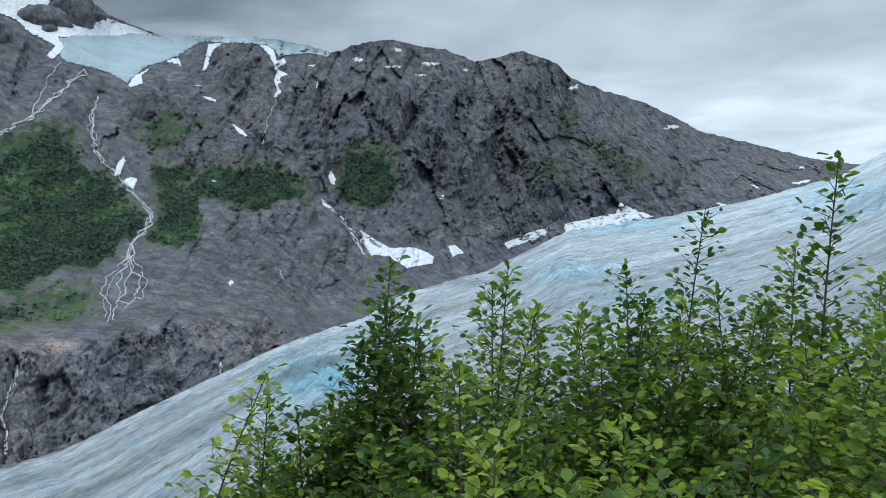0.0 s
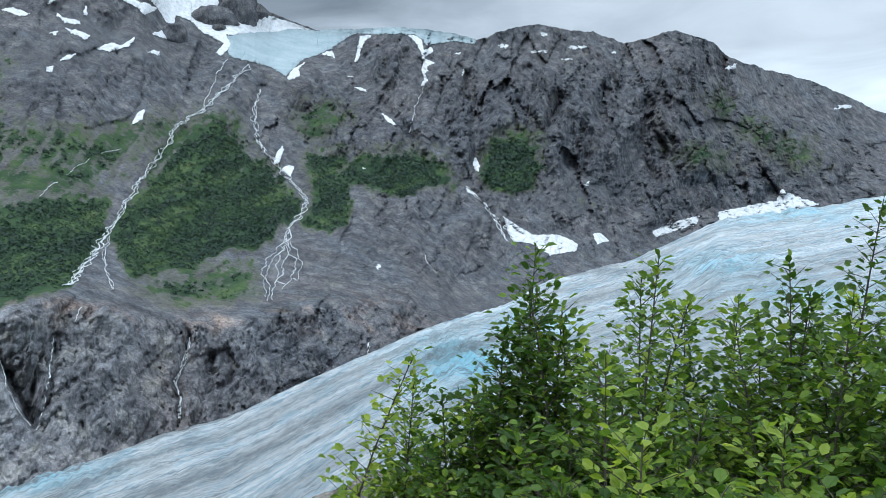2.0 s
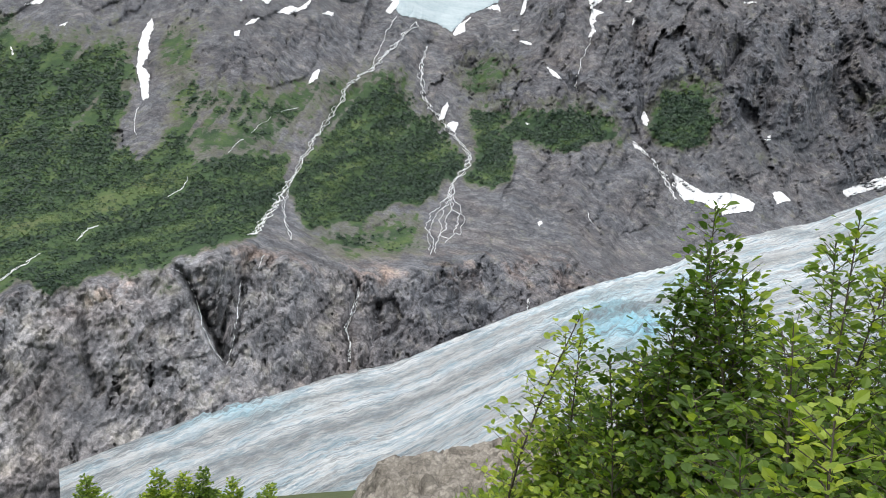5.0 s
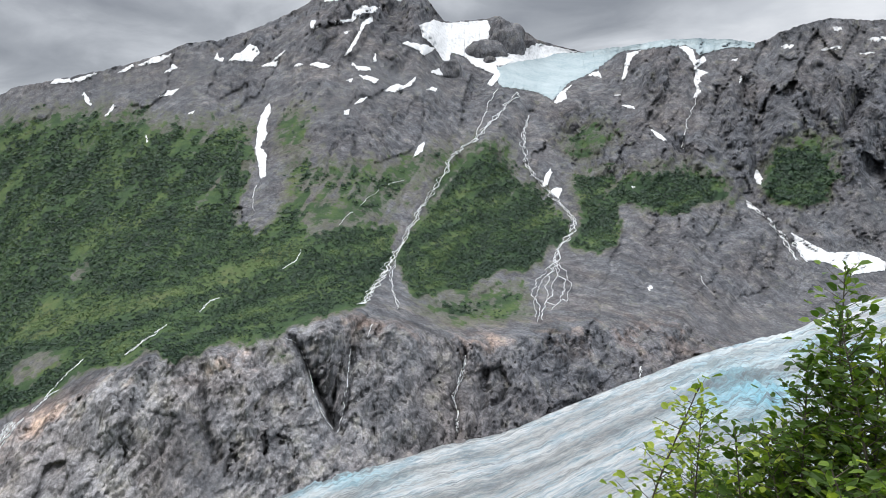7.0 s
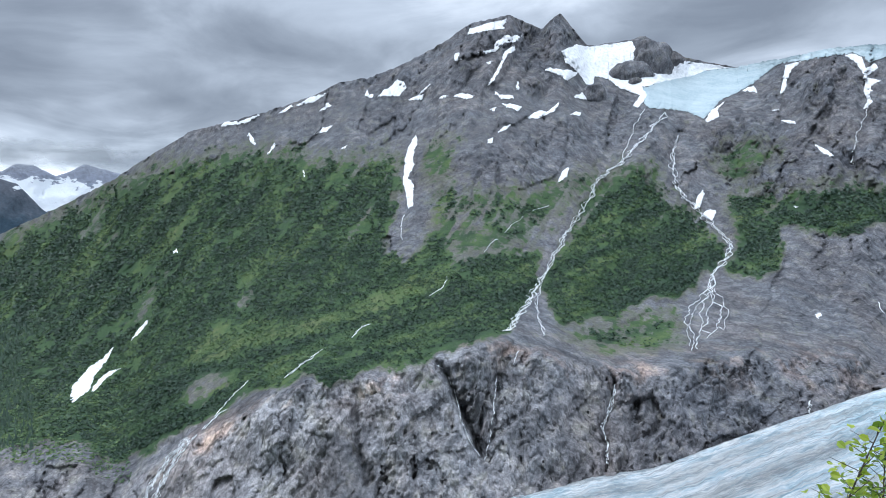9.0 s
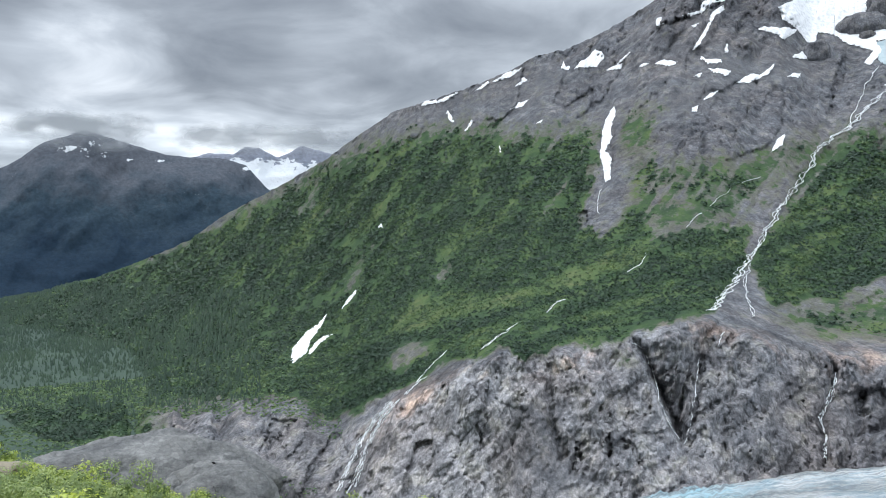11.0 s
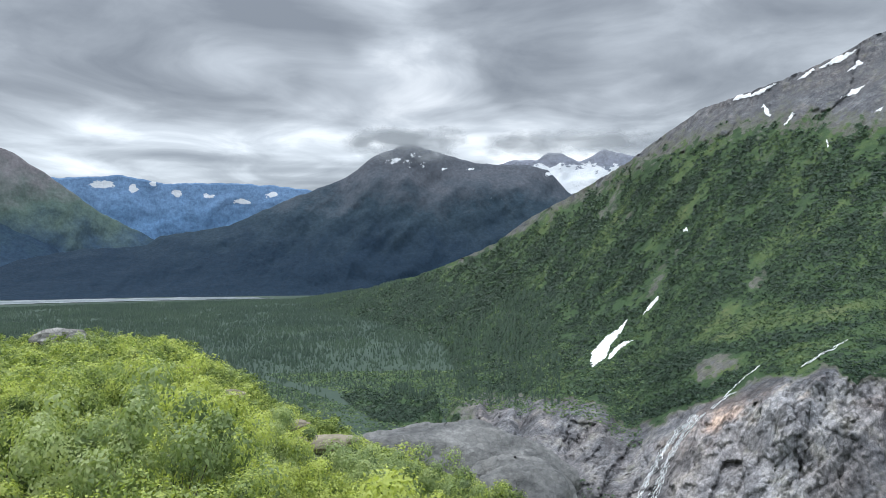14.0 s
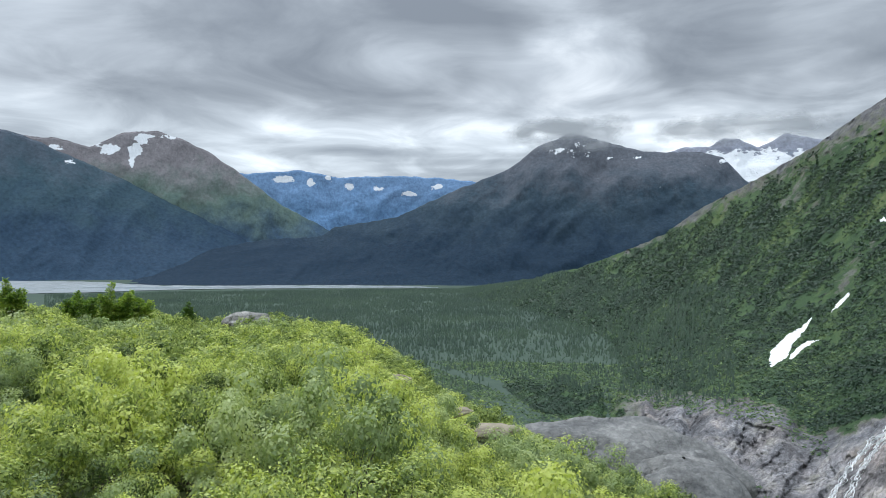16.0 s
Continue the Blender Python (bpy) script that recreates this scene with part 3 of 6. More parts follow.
LOOSE_SCREE += [
    [(36.9, 14.5), (32.5, 13.1), (29.0, 12.5), (32.5, 12.1), (36.1, 12.6), (39.5, 13.3)],
    [(51.2, -14.3), (50.3, -10.1), (48.7, -12.6), (48.4, -15.4), (48.8, -15.8)],
    [(54.1, -17.8), (51.9, -13.7), (50.1, -10.0), (49.4, -13.6), (48.2, -17.6)],
    [(3.4, 2.7), (-1.0, 3.5), (-4.0, 2.6), (0.3, 0.5), (3.8, 1.0)],
    [(26.3, 7.7), (25.8, 3.3), (24.2, 1.5), (23.7, 3.2), (25.3, 5.9)],
    [(4.1, -7.6), (6.6, -5.1), (10.0, -6.0), (14.3, -6.5), (10.0, -7.3)],
]
RUBBLE = [[(18.0, 0.0), (15.9, 1.6), (12.0, 2.2), (9.0, 1.7), (6.7, -1.6), (7.8, -3.9), (12.3, -5.1), (16.2, -4.6), (18.9, -2.9)]]
DARK_CRAGS = [
    [(43.2, 8.6), (39.6, 10.1), (35.2, 10.9), (31.2, 11.6), (26.8, 12.0), (26.6, 10.9), (29.9, 10.4), (32.6, 9.5), (35.3, 8.6), (39.3, 7.1), (41.5, 7.3)],
    [(40.3, 18.2), (37.2, 19.0), (34.5, 18.5), (33.4, 19.1), (31.9, 16.8), (32.9, 15.2), (35.5, 15.7), (37.3, 16.2), (39.5, 14.9), (42.9, 16.2)],
    [(28.9, 15.0), (27.5, 17.0), (25.3, 16.3), (24.1, 14.7), (26.7, 14.1)],
    [(23.4, 10.1), (21.2, 11.6), (18.4, 9.7), (14.0, 8.5), (11.4, 6.7), (10.4, 4.6), (14.1, 5.7), (19.0, 5.6), (22.3, 7.5)],
    [(12.0, 10.8), (7.9, 10.7), (2.1, 11.0), (2.7, -0.5), (5.5, 1.9), (8.3, 2.4), (10.0, 3.8), (11.4, 7.1)],
]
DARK_CRAGS += [
    [(8.9, 11.8), (4.6, 11.3), (-2.0, 11.2), (-9.1, 12.4), (-9.9, 8.7), (-14.3, 6.0), (-19.9, 4.5), (-18.0, 1.8), (-10.3, 0.8), (-4.0, -0.4), (0.3, 1.4), (4.7, 2.3), (7.3, 3.2), (9.0, 6.7)],
    [(50.5, 15.1), (48.4, 15.8), (42.9, 17.0), (43.0, 15.3), (48.1, 14.0)],
    [(48.9, 12.8), (44.7, 13.9), (44.8, 11.6), (47.7, 10.9)],
    [(31.1, 13.9), (28.1, 13.7), (26.8, 12.6), (29.9, 12.6)],
    [(19.5, 12.5), (17.4, 14.1), (15.4, 14.3), (13.4, 13.7), (11.9, 11.9), (14.7, 11.0), (17.9, 11.6)],
    [(24.5, -6.2), (12.3, -6.3), (7.3, -7.0), (11.3, -7.9), (16.4, -10.4), (24.8, -13.3), (29.1, -14.1), (27.6, -9.6)],
]

GULLIES = [
    [(24.7, 10.2), (25.1, 6.3), (24.1, 4.1), (21.4, 1.8), (23.4, -0.7)],
    [(29.1, 8.3), (32.8, 3.6), (35.4, -0.7), (37.9, -4.1)],
    [(44.8, 11.0), (45.5, 7.4), (46.0, 4.0), (46.9, 1.8)],
    [(12.7, 12.0), (12.6, 10.0), (13.4, 6.8)],
    [(8.4, 8.0), (8.7, 4.9), (9.0, 2.5), (6.6, -0.4)],
    [(11.2, 10.3), (10.6, 7.4), (10.0, 5.0)],
    [(4.6, 11.3), (5.0, 8.8), (3.3, 7.1)],
    [(2.0, 9.2), (3.3, 6.6), (1.2, 4.0)],
    [(-1.5, 9.5), (-0.2, 6.6), (0.3, 3.5)],
    [(-4.5, 8.5), (-4.0, 5.6), (-4.9, 3.0)],
    [(-9.5, 11.6), (-10.3, 8.7), (-9.5, 6.2)],
    [(-13.5, 5.7), (-13.9, 3.2), (-12.3, 1.1)],
    [(8.9, 11.0), (8.5, 7.6), (8.4, 5.0)],
]
GULLIES += [
    [(11.6, 8.8), (10.7, 5.9), (9.5, 3.2)],
    [(-17.3, 6.3), (-18.1, 3.8), (-17.3, 1.8)],
    [(15.8, 9.2), (13.7, 7.1), (12.5, 4.6)],
    [(43.6, -6.4), (42.4, -8.6), (41.6, -11.1), (40.4, -13.5)],
    [(39.0, -7.5), (39.4, -10.8), (40.0, -13.5)],
    [(30.2, -8.2), (31.2, -11.2), (30.9, -14.4)],
    [(28.7, -9.5), (29.0, -12.0), (30.0, -14.5)],
    [(49.9, -8.5), (50.3, -11.7), (49.2, -14.9)],
    [(62.6, -10.6), (65.3, -13.7), (67.1, -17.3)],
    [(75.5, -9.9), (75.2, -12.4), (75.4, -14.8)],
    [(71.3, -10.2), (71.8, -12.2), (71.4, -14.3)],
    [(62.3, 2.6), (64.6, -1.8), (69.1, -6.4)],
    [(54.4, 7.2), (55.8, 3.3), (58.9, -1.9)],
    [(49.7, 7.8), (51.0, 4.5), (54.1, 0.2)],
]
GULLIES += [
    [(66.7, 3.5), (70.2, 0.6), (74.6, -3.2)],
    [(58.7, 6.9), (61.4, 3.0), (63.3, -0.9)],
    [(35.4, 18.2), (36.8, 16.1), (38.6, 14.5)],
    [(32.8, 16.0), (31.6, 14.3), (31.2, 13.1)],
]
SPURS = [
    [(28.0, 8.4), (29.3, 4.8), (31.6, 0.9), (34.4, -3.4)],
    [(20.1, 9.4), (18.9, 6.8), (15.7, 5.4)],
    [(16.6, 13.7), (17.5, 12.1)],
    [(15.0, 14.1), (14.7, 11.4)],
    [(-7.1, 12.5), (-5.8, 10.2), (-6.6, 7.2), (-8.2, 4.6)],
    [(1.1, 10.4), (2.0, 5.3)],
    [(6.3, 10.5), (6.8, 7.5)],
    [(-2.8, 9.0), (-2.3, 4.8)],
    [(-12.3, 6.5), (-11.5, 2.8)],
    [(33.4, 19.1), (33.7, 16.9), (35.1, 14.9)],
    [(27.1, 16.8), (26.7, 14.1)],
    [(37.6, 19.2), (39.4, 17.0), (43.0, 14.9)],
    [(54.2, -8.1), (56.1, -11.9)],
    [(51.1, -9.2), (51.9, -12.3)],
    [(47.0, -9.5), (46.3, -15.2)],
    [(41.0, -6.5), (40.3, -10.0)],
    [(34.9, -6.8), (35.6, -12.7)],
    [(26.3, -8.7), (25.6, -12.1)],
]
SPURS += [
    [(60.9, 9.1), (64.0, 5.3), (69.4, -0.3)],
    [(51.8, 8.7), (53.6, 5.0), (57.1, 0.7)],
    [(56.5, 9.4), (58.3, 4.7), (62.4, -0.5)],
    [(47.6, 8.1), (49.4, 3.1), (53.3, -0.7)],
    [(70.2, 4.9), (72.8, 1.5), (79.5, -3.9)],
]

# gullies and spurs: half-width in degrees, depth in degrees of the same scale
GULLY_CUT = [(0.42, 0.55), (0.45, 0.45), (0.40, 0.45), (0.35, 0.5), (0.40, 0.6), (0.40, 0.7)] + [(0.45, 0.75)] * 10 + [(0.30, 1.5), (0.28, 1.3), (0.28, 1.2), (0.35, 1.6), (0.35, 1.2), (0.40, 0.8), (0.28, 1.2), (0.28, 1.2)] + [(0.5, 0.35)] * 5 + [(0.45, 0.5)] * 2
SPUR_RISE = [(1.3, 0.9), (1.5, 1.0), (0.8, 0.6), (0.8, 0.6), (1.6, 1.4), (0.9, 0.9), (0.9, 0.9), (0.9, 0.8), (1.2, 0.8), (0.8, 0.9), (0.7, 0.6), (1.2, 0.8), (1.4, 1.3), (1.1, 1.0), (1.2, 1.6), (1.0, 1.3), (1.8, 1.7), (1.4, 1.2)] + [(1.1, 0.4)] * 5


def inside(b, e, poly):
    hit = np.zeros(b.shape, bool)
    for (b0, e0), (b1, e1) in zip(poly, poly[1:] + poly[:1]):
        hit ^= ((e0 > e) != (e1 > e)) & (b < (b1 - b0) * (e - e0) / (e1 - e0 + 1e-12) + b0)
    return hit


def soft_area(b, e, polys, soft=0.45):
    """Inside any of the outlines, with a soft rim."""
    total = np.zeros(b.shape)
    for poly in polys:
        pb, pe = np.array(poly).T
        near = (b > pb.min() - soft) & (b < pb.max() + soft) & (e > pe.min() - soft) & (e < pe.max() + soft)
        bn, en, some = b[near], e[near], 0.0
        for sb, se in ((0, 0), (1, 0), (-1, 0), (0, 1), (0, -1), (0.6, 0.6), (-0.6, 0.6), (0.6, -0.6), (-0.6, -0.6)):
            some = some + inside(bn + soft * sb, en + soft * se, poly)
        total[near] = np.maximum(total[near], some / 9)
    return total


def near_path(b, e, path, reach):
    """Angular distance to a line of bearings and rises, cut off at a reach."""
    best = np.full(b.shape, 99.0)
    pb, pe = np.array(path).T
    close = (b > pb.min() - reach) & (b < pb.max() + reach) & (e > pe.min() - reach) & (e < pe.max() + reach)
    bn, en, got = b[close], e[close], 99.0
    for (b0, e0), (b1, e1) in zip(path, path[1:]):
        t = np.clip(((bn - b0) * (b1 - b0) + (en - e0) * (e1 - e0)) / ((b1 - b0) ** 2 + (e1 - e0) ** 2), 0, 1)
        got = np.minimum(got, np.hypot(bn - b0 - t * (b1 - b0), en - e0 - t * (e1 - e0)))
    best[close] = got
    return best


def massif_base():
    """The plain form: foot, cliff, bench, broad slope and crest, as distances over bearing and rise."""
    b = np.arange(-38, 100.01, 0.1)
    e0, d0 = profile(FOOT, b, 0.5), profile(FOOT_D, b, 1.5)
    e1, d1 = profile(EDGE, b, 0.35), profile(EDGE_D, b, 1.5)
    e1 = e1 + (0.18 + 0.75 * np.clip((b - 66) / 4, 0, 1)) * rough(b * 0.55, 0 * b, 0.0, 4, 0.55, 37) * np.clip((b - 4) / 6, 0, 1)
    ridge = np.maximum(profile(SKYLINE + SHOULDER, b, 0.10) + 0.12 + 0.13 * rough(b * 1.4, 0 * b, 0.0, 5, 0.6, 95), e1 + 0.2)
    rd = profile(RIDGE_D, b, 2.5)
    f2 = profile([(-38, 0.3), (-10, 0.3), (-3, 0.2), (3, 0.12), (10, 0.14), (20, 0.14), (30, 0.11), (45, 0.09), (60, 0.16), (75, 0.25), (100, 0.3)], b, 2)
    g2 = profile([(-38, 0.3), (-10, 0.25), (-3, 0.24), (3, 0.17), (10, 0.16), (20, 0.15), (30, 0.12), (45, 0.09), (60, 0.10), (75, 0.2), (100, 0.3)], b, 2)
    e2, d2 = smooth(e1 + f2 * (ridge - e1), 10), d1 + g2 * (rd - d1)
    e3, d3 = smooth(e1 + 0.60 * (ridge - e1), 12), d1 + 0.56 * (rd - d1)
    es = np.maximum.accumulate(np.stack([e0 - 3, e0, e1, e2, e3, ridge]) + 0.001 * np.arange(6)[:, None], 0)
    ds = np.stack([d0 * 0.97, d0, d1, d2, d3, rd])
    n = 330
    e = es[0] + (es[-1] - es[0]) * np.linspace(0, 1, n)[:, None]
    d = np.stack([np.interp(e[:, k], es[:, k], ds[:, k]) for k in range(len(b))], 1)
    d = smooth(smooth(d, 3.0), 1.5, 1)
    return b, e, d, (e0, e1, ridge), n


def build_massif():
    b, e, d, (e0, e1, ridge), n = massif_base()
    bb = np.broadcast_to(b, d.shape) + 0.0
    tilt = np.interp(bb, [-38, -5, 5, 25, 60, 100], [-0.35, -0.15, 0.2, 0.45, 0.6, 0.6])
    ragged = rough(bb * 0.55 + 0.25 * e, e * 0.5, 0.0, 5, 0.55, 44)
    fine = rough(bb * 1.9 + 0.4 * e, e * 1.6, 3.0, 4, 0.62, 47)
    wb, we = bb + 0.55 * ragged + 0.38 * fine, e + 0.40 * ragged - 0.34 * fine
    # what covers it: brush, open meadow, loose stone, dark crag
    far_side = np.clip((bb - 78) / 4, 0, 1) * np.clip((e + 12.5) / 1.0, 0, 1)
    high_up = np.clip((e - 1) / 5, 0, 1)
    veg = np.maximum(soft_area(wb, we, GREEN_GROUND, 0.35) * (1 - high_up) + soft_area(wb, we, GREEN_GROUND, 1.3) * high_up, far_side)
    veg = np.maximum(veg, 0.62 * soft_area(wb, we, THIN_GREEN, 0.9)) + 0.22 * fine + 0.18 * ragged - 0.05
    veg = veg - 0.62 * soft_area(wb, we, BARE_GROUND, 0.4)
    streaky = rough((bb + 0.7 * e) * 1.0, e * 0.16, 0.0, 4, 0.6, 46)
    veg = np.clip(veg - np.clip(streaky - 0.25, 0, 1) * 0.9 * np.clip((e + 2) / 6, 0, 1), 0, 1.1)
    scree = soft_area(wb, we, LOOSE_SCREE, 0.9) * np.clip(0.75 + 0.9 * fine + 0.5 * ragged, 0, 1)
    crag = np.clip(soft_area(wb, we, DARK_CRAGS, 1.0) * (0.9 + 0.8 * ragged), 0, 1)
    crag = np.maximum(crag, 0.6 * soft_area(wb, we, RUBBLE, 1.0))
    cliff = np.clip((e - e0 + 0.6) / 0.8, 0, 1) * np.clip((e1 - e + 0.3) / 0.7, 0, 1) * np.clip((bb - 6) / 8, 0, 1)
    green = np.clip((veg - 0.35) * 2.5, 0, 1)
    # relief in degrees, outwards, at scales from buttress to block
    u, v = bb + tilt * e + 0.7 * wobble(bb * 0.3, e * 0.3, 1.0, 90), e + 0.7 * wobble(bb * 0.3, e * 0.3, 5.0, 91)
    big = rough(u / 4.5, v / 7.5, 0.0, 5, 0.48, 3, True) - 0.7
    mid = rough(u / 1.3, v / 3.2, 4.0, 5, 0.50, 11, True) - 0.7
    soft_big = rough(u / 3.0, v / 6.0, 2.0, 5, 0.5, 21)
    lev1, gap1 = blocks(u * 1.25 + 0.3 * fine, v * 0.55 + 0.2 * ragged, 5)
    lev2, _ = blocks(u * 3.2 + 0.3 * fine, v * 1.7 + 0.2 * ragged, 6)
    lev0, gap0 = blocks(u * 0.42 + 0.2 * ragged, v * 0.24 + 0.15 * ragged, 8)
    facet = 0.26 * lev0 - 0.08 * np.exp(-(gap0 / 0.06) ** 2) + 0.11 * lev1 - 0.07 * np.exp(-(gap1 / 0.14) ** 2) + 0.05 * lev2
    stone = (1 - 0.8 * green) * (1 - 0.75 * scree)
    relief = (0.50 + 0.55 * crag) * big * (1 - 0.35 * scree) * (1 - 0.3 * green)
    relief = relief + (0.08 + 0.12 * crag + 0.05 * cliff) * mid * stone + (1.1 + 0.9 * crag + 0.9 * cliff) * facet * stone
    relief = relief + 0.42 * soft_big * green + 0.17 * rough(u / 0.9, v / 1.6, 3.0, 3, 0.5, 15) * green
    # steps across the bench above the cliffs and across the crags
    ledge = e + 0.05 * bb + 0.35 * ragged
    for w, amount in ((0.9, 0.09), (0.37, 0.05)):
        saw = (ledge / w) % 1.0
        relief = relief + amount * (np.minimum(saw / 0.75, (1 - saw) / 0.25) - 0.5) * stone * np.clip(0.12 + 1.2 * np.clip(1.6 - np.abs(e - e1 - 0.8), 0, 1) * np.clip((bb - 4) / 6, 0, 1), 0, 1.3)
    for path, (w, cut) in zip(GULLIES, GULLY_CUT):
        relief = relief - cut * np.exp(-(near_path(wb * 0.5 + bb * 0.5, we * 0.5 + e * 0.5, path, 4 * w) / w) ** 2)
    for path, (w, lift) in zip(SPURS, SPUR_RISE):
        q = near_path(wb, we, path, 3.5 * w) / w
        relief = relief + lift * np.exp(-q * q)
    # the dark wedge where two falls meet
    left, right = np.interp(e, [-13.9, -6.4], [40.5, 43.6]), np.interp(e, [-13.9, -7.4], [40.2, 39.0])
    wedge = np.clip((left - bb) / 0.25, 0, 1) * np.clip((bb - right) / 0.8, 0, 1) * np.clip((-6.4 - e) / 4.5, 0, 1) * np.clip((e + 14.4) / 0.9, 0, 1)
    relief = relief - 3.6 * wedge
    smoothed = np.maximum(hump(bb, e, 22.5, 13.4, 5.0, 1.6), hump(bb, e, 28.5, 14.6, 3.6, 1.4))
    relief = relief * (1 - 0.9 * np.clip(smoothed * 1.5, 0, 1)) - 0.9 * smoothed
    row = np.arange(n)[:, None]
    fade = np.clip(row / 12, 0, 1)
    d = d * (1 - np.radians(1.0) * relief * fade * np.clip(d / 900, 0.8, 1.25))
    # sweeping meadows at the foot of the slope, brush down the fall line above
    sweep = rough((e + 0.34 * bb) * 0.8, bb * 0.10, 0.0, 4, 0.55, 81)
    fall = rough((bb + 0.7 * e) * 0.8, e * 0.2, 0.0, 4, 0.55, 82)
    foot = np.clip(1 - (e + 8 - (62 - bb) * 0.28) / 7.5, 0, 1)
    meadow = np.clip(0.42 + foot * 0.85 * sweep + (1 - foot) * 0.75 * fall + 0.55 * soft_area(wb, we, OPEN_MEADOW, 0.5), 0, 1)
    rust = 0.9 * np.clip(1 - np.abs(e - e1 + 0.6) / 2.2, 0, 1) * np.clip((bb - 8) / 6, 0, 1) * np.clip((66 - bb) / 5, 0.1, 1) + 0.08
    pale = cliff * np.clip((bb - 26) / 20, 0.15, 1) * (1 - 0.7 * np.clip((bb - 63) / 4, 0, 1))
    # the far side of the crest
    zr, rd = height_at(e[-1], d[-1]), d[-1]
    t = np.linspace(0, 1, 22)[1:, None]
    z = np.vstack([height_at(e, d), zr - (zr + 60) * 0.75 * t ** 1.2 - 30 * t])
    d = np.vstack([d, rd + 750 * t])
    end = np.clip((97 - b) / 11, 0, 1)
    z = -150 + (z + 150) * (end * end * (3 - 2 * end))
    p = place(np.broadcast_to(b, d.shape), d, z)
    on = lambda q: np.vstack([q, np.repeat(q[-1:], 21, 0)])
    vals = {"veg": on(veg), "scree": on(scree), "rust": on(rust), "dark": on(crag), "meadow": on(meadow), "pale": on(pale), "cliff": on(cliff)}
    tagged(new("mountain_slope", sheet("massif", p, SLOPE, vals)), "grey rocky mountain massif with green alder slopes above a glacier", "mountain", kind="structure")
    return p, vals["veg"], vals["meadow"]


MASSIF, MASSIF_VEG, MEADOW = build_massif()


# ---- glacier ----
ICE_EDGE = [(-60, 8), (-45, 6.4), (-31.0, 4.9), (-27.8, 3.2), (-22.7, 2.0), (-15.7, 0.7), (-9.4, -0.1), (-3.3, -3.0), (2.9, -4.6), (6.4, -6.5), (12.4, -8.2), (19.4, -11.0), (27.7, -14.2), (31.9, -14.9), (37.6, -16.2), (44.9, -17.9), (52, -19.6)]
ICE_EDGE_D = [(-60, 2600), (-45, 3000), (-31, 2900), (-27.8, 2450), (-22.7, 2030), (-15, 1620), (-9, 1370), (-3, 1110), (3, 905), (6.4, 805), (12, 645), (19.4, 535), (28, 455), (38, 404), (45, 379), (52, 350)]
ICE_NEAR_D = [(-60, 150), (-30, 130), (0, 130), (15, 130), (30, 150), (38, 200), (45, 260), (52, 300)]
ICE_NEAR_Z = [(-60, -62), (-30, -62), (0, -70), (15, -80), (30, -105), (38, -125), (45, -134), (52, -142)]


def build_glacier():
    b = np.concatenate([np.arange(-60, -34, 0.8), np.arange(-34, 52.01, 0.15)])
    df, ef = profile(ICE_EDGE_D, b), profile(ICE_EDGE, b)
    zf = height_at(ef, df)
    dn, zn = profile(ICE_NEAR_D, b), profile(ICE_NEAR_Z, b)
    t = np.linspace(0, 1.06, 230)[:, None] ** 1.25
    d = dn + (df - dn) * t
    sag = 10 * np.sin(np.pi * np.clip(t, 0, 1))
    z = zn + (zf - zn) * np.clip(t, 0, 1) ** 1.15 + sag * 0.6 - 14 * np.clip(t - 1, 0, 1) / 0.06
    bb = np.broadcast_to(b, d.shape)
    rise = np.degrees(np.arctan2(z - EYE, d))
    # flow lines: the far margin is 0 across, metres towards the near side
    spread = np.interp(bb, [-60, -25, -5, 12, 30, 52], [3.0, 4.0, 6.0, 8.0, 10.5, 14.0])
    across = 300 * (ef - rise) / spread + 9 * rough(bb * 0.09, t * 3, 0.2, 3, 0.5, 41)
    along = -14.0 * bb
    blue = 1.5 * hump(bb, rise, 10.0, -11.2, 3.8, 2.0) + 0.8 * hump(bb, rise, 4.0, -8.0, 3.0, 1.2) + 0.9 * hump(bb, rise, -10, -3.6, 3, 1.0) + 0.9 * hump(bb, rise, -13, 0.2, 5, 0.7) + 0.8 * hump(bb, rise, -29, 1.5, 4, 1.6) + 0.6 * hump(bb, rise, -16, -5.5, 6, 1.0) + 0.9 * hump(bb, rise, 41, -17.2, 5, 0.7)
    blue = np.clip(blue * (0.75 + 0.6 * rough(across / 50, along / 60, 0.1, 4, 0.55, 51)), 0, 1)
    # grey medial bands and the gritty margin
    q = across / 300
    dirt = 0.85 * np.exp(-((q - 0.36) / 0.08) ** 2) * np.clip((bb + 12) / 12, 0, 1) + 0.85 * np.exp(-(q / 0.035) ** 2) + 0.75 * np.exp(-((q - 0.14) / 0.05) ** 2) * np.clip((bb - 2) / 8, 0, 1) + 0.4 * np.exp(-((q - 0.75) / 0.06) ** 2) + 0.75 * hump(bb, rise, -2.5, -4.0, 4.0, 0.6)
    furrow = rough(across / 12, along / 130, 0.0, 4, 0.55, 61, True)
    crevasse = rough(across / 24, along / 16, 0.4, 4, 0.55, 71, True)
    scale = np.clip(d / 600, 0.5, 3)
    z = z + (scale * 1.6 * (furrow - 0.5) + np.clip(scale, 0, 1.3) * (1.4 + 6 * blue) * (crevasse - 0.6)) * np.clip(t * 8, 0, 1) * np.clip((1.0 - t) * 14, 0.08, 1)
    p = place(bb, d, z)
    me = sheet("glacier", p, ICE, {"along": along, "across": across, "blue": blue, "dirt": np.clip(dirt, 0, 1)})
    tagged(new("glacier", me), "pale blue valley glacier with grey dirt bands and crevasses", "glacier", kind="structure")


build_glacier()


# ---- valley floor, river and the far ranges ----
FLOOR_Z = -130.0


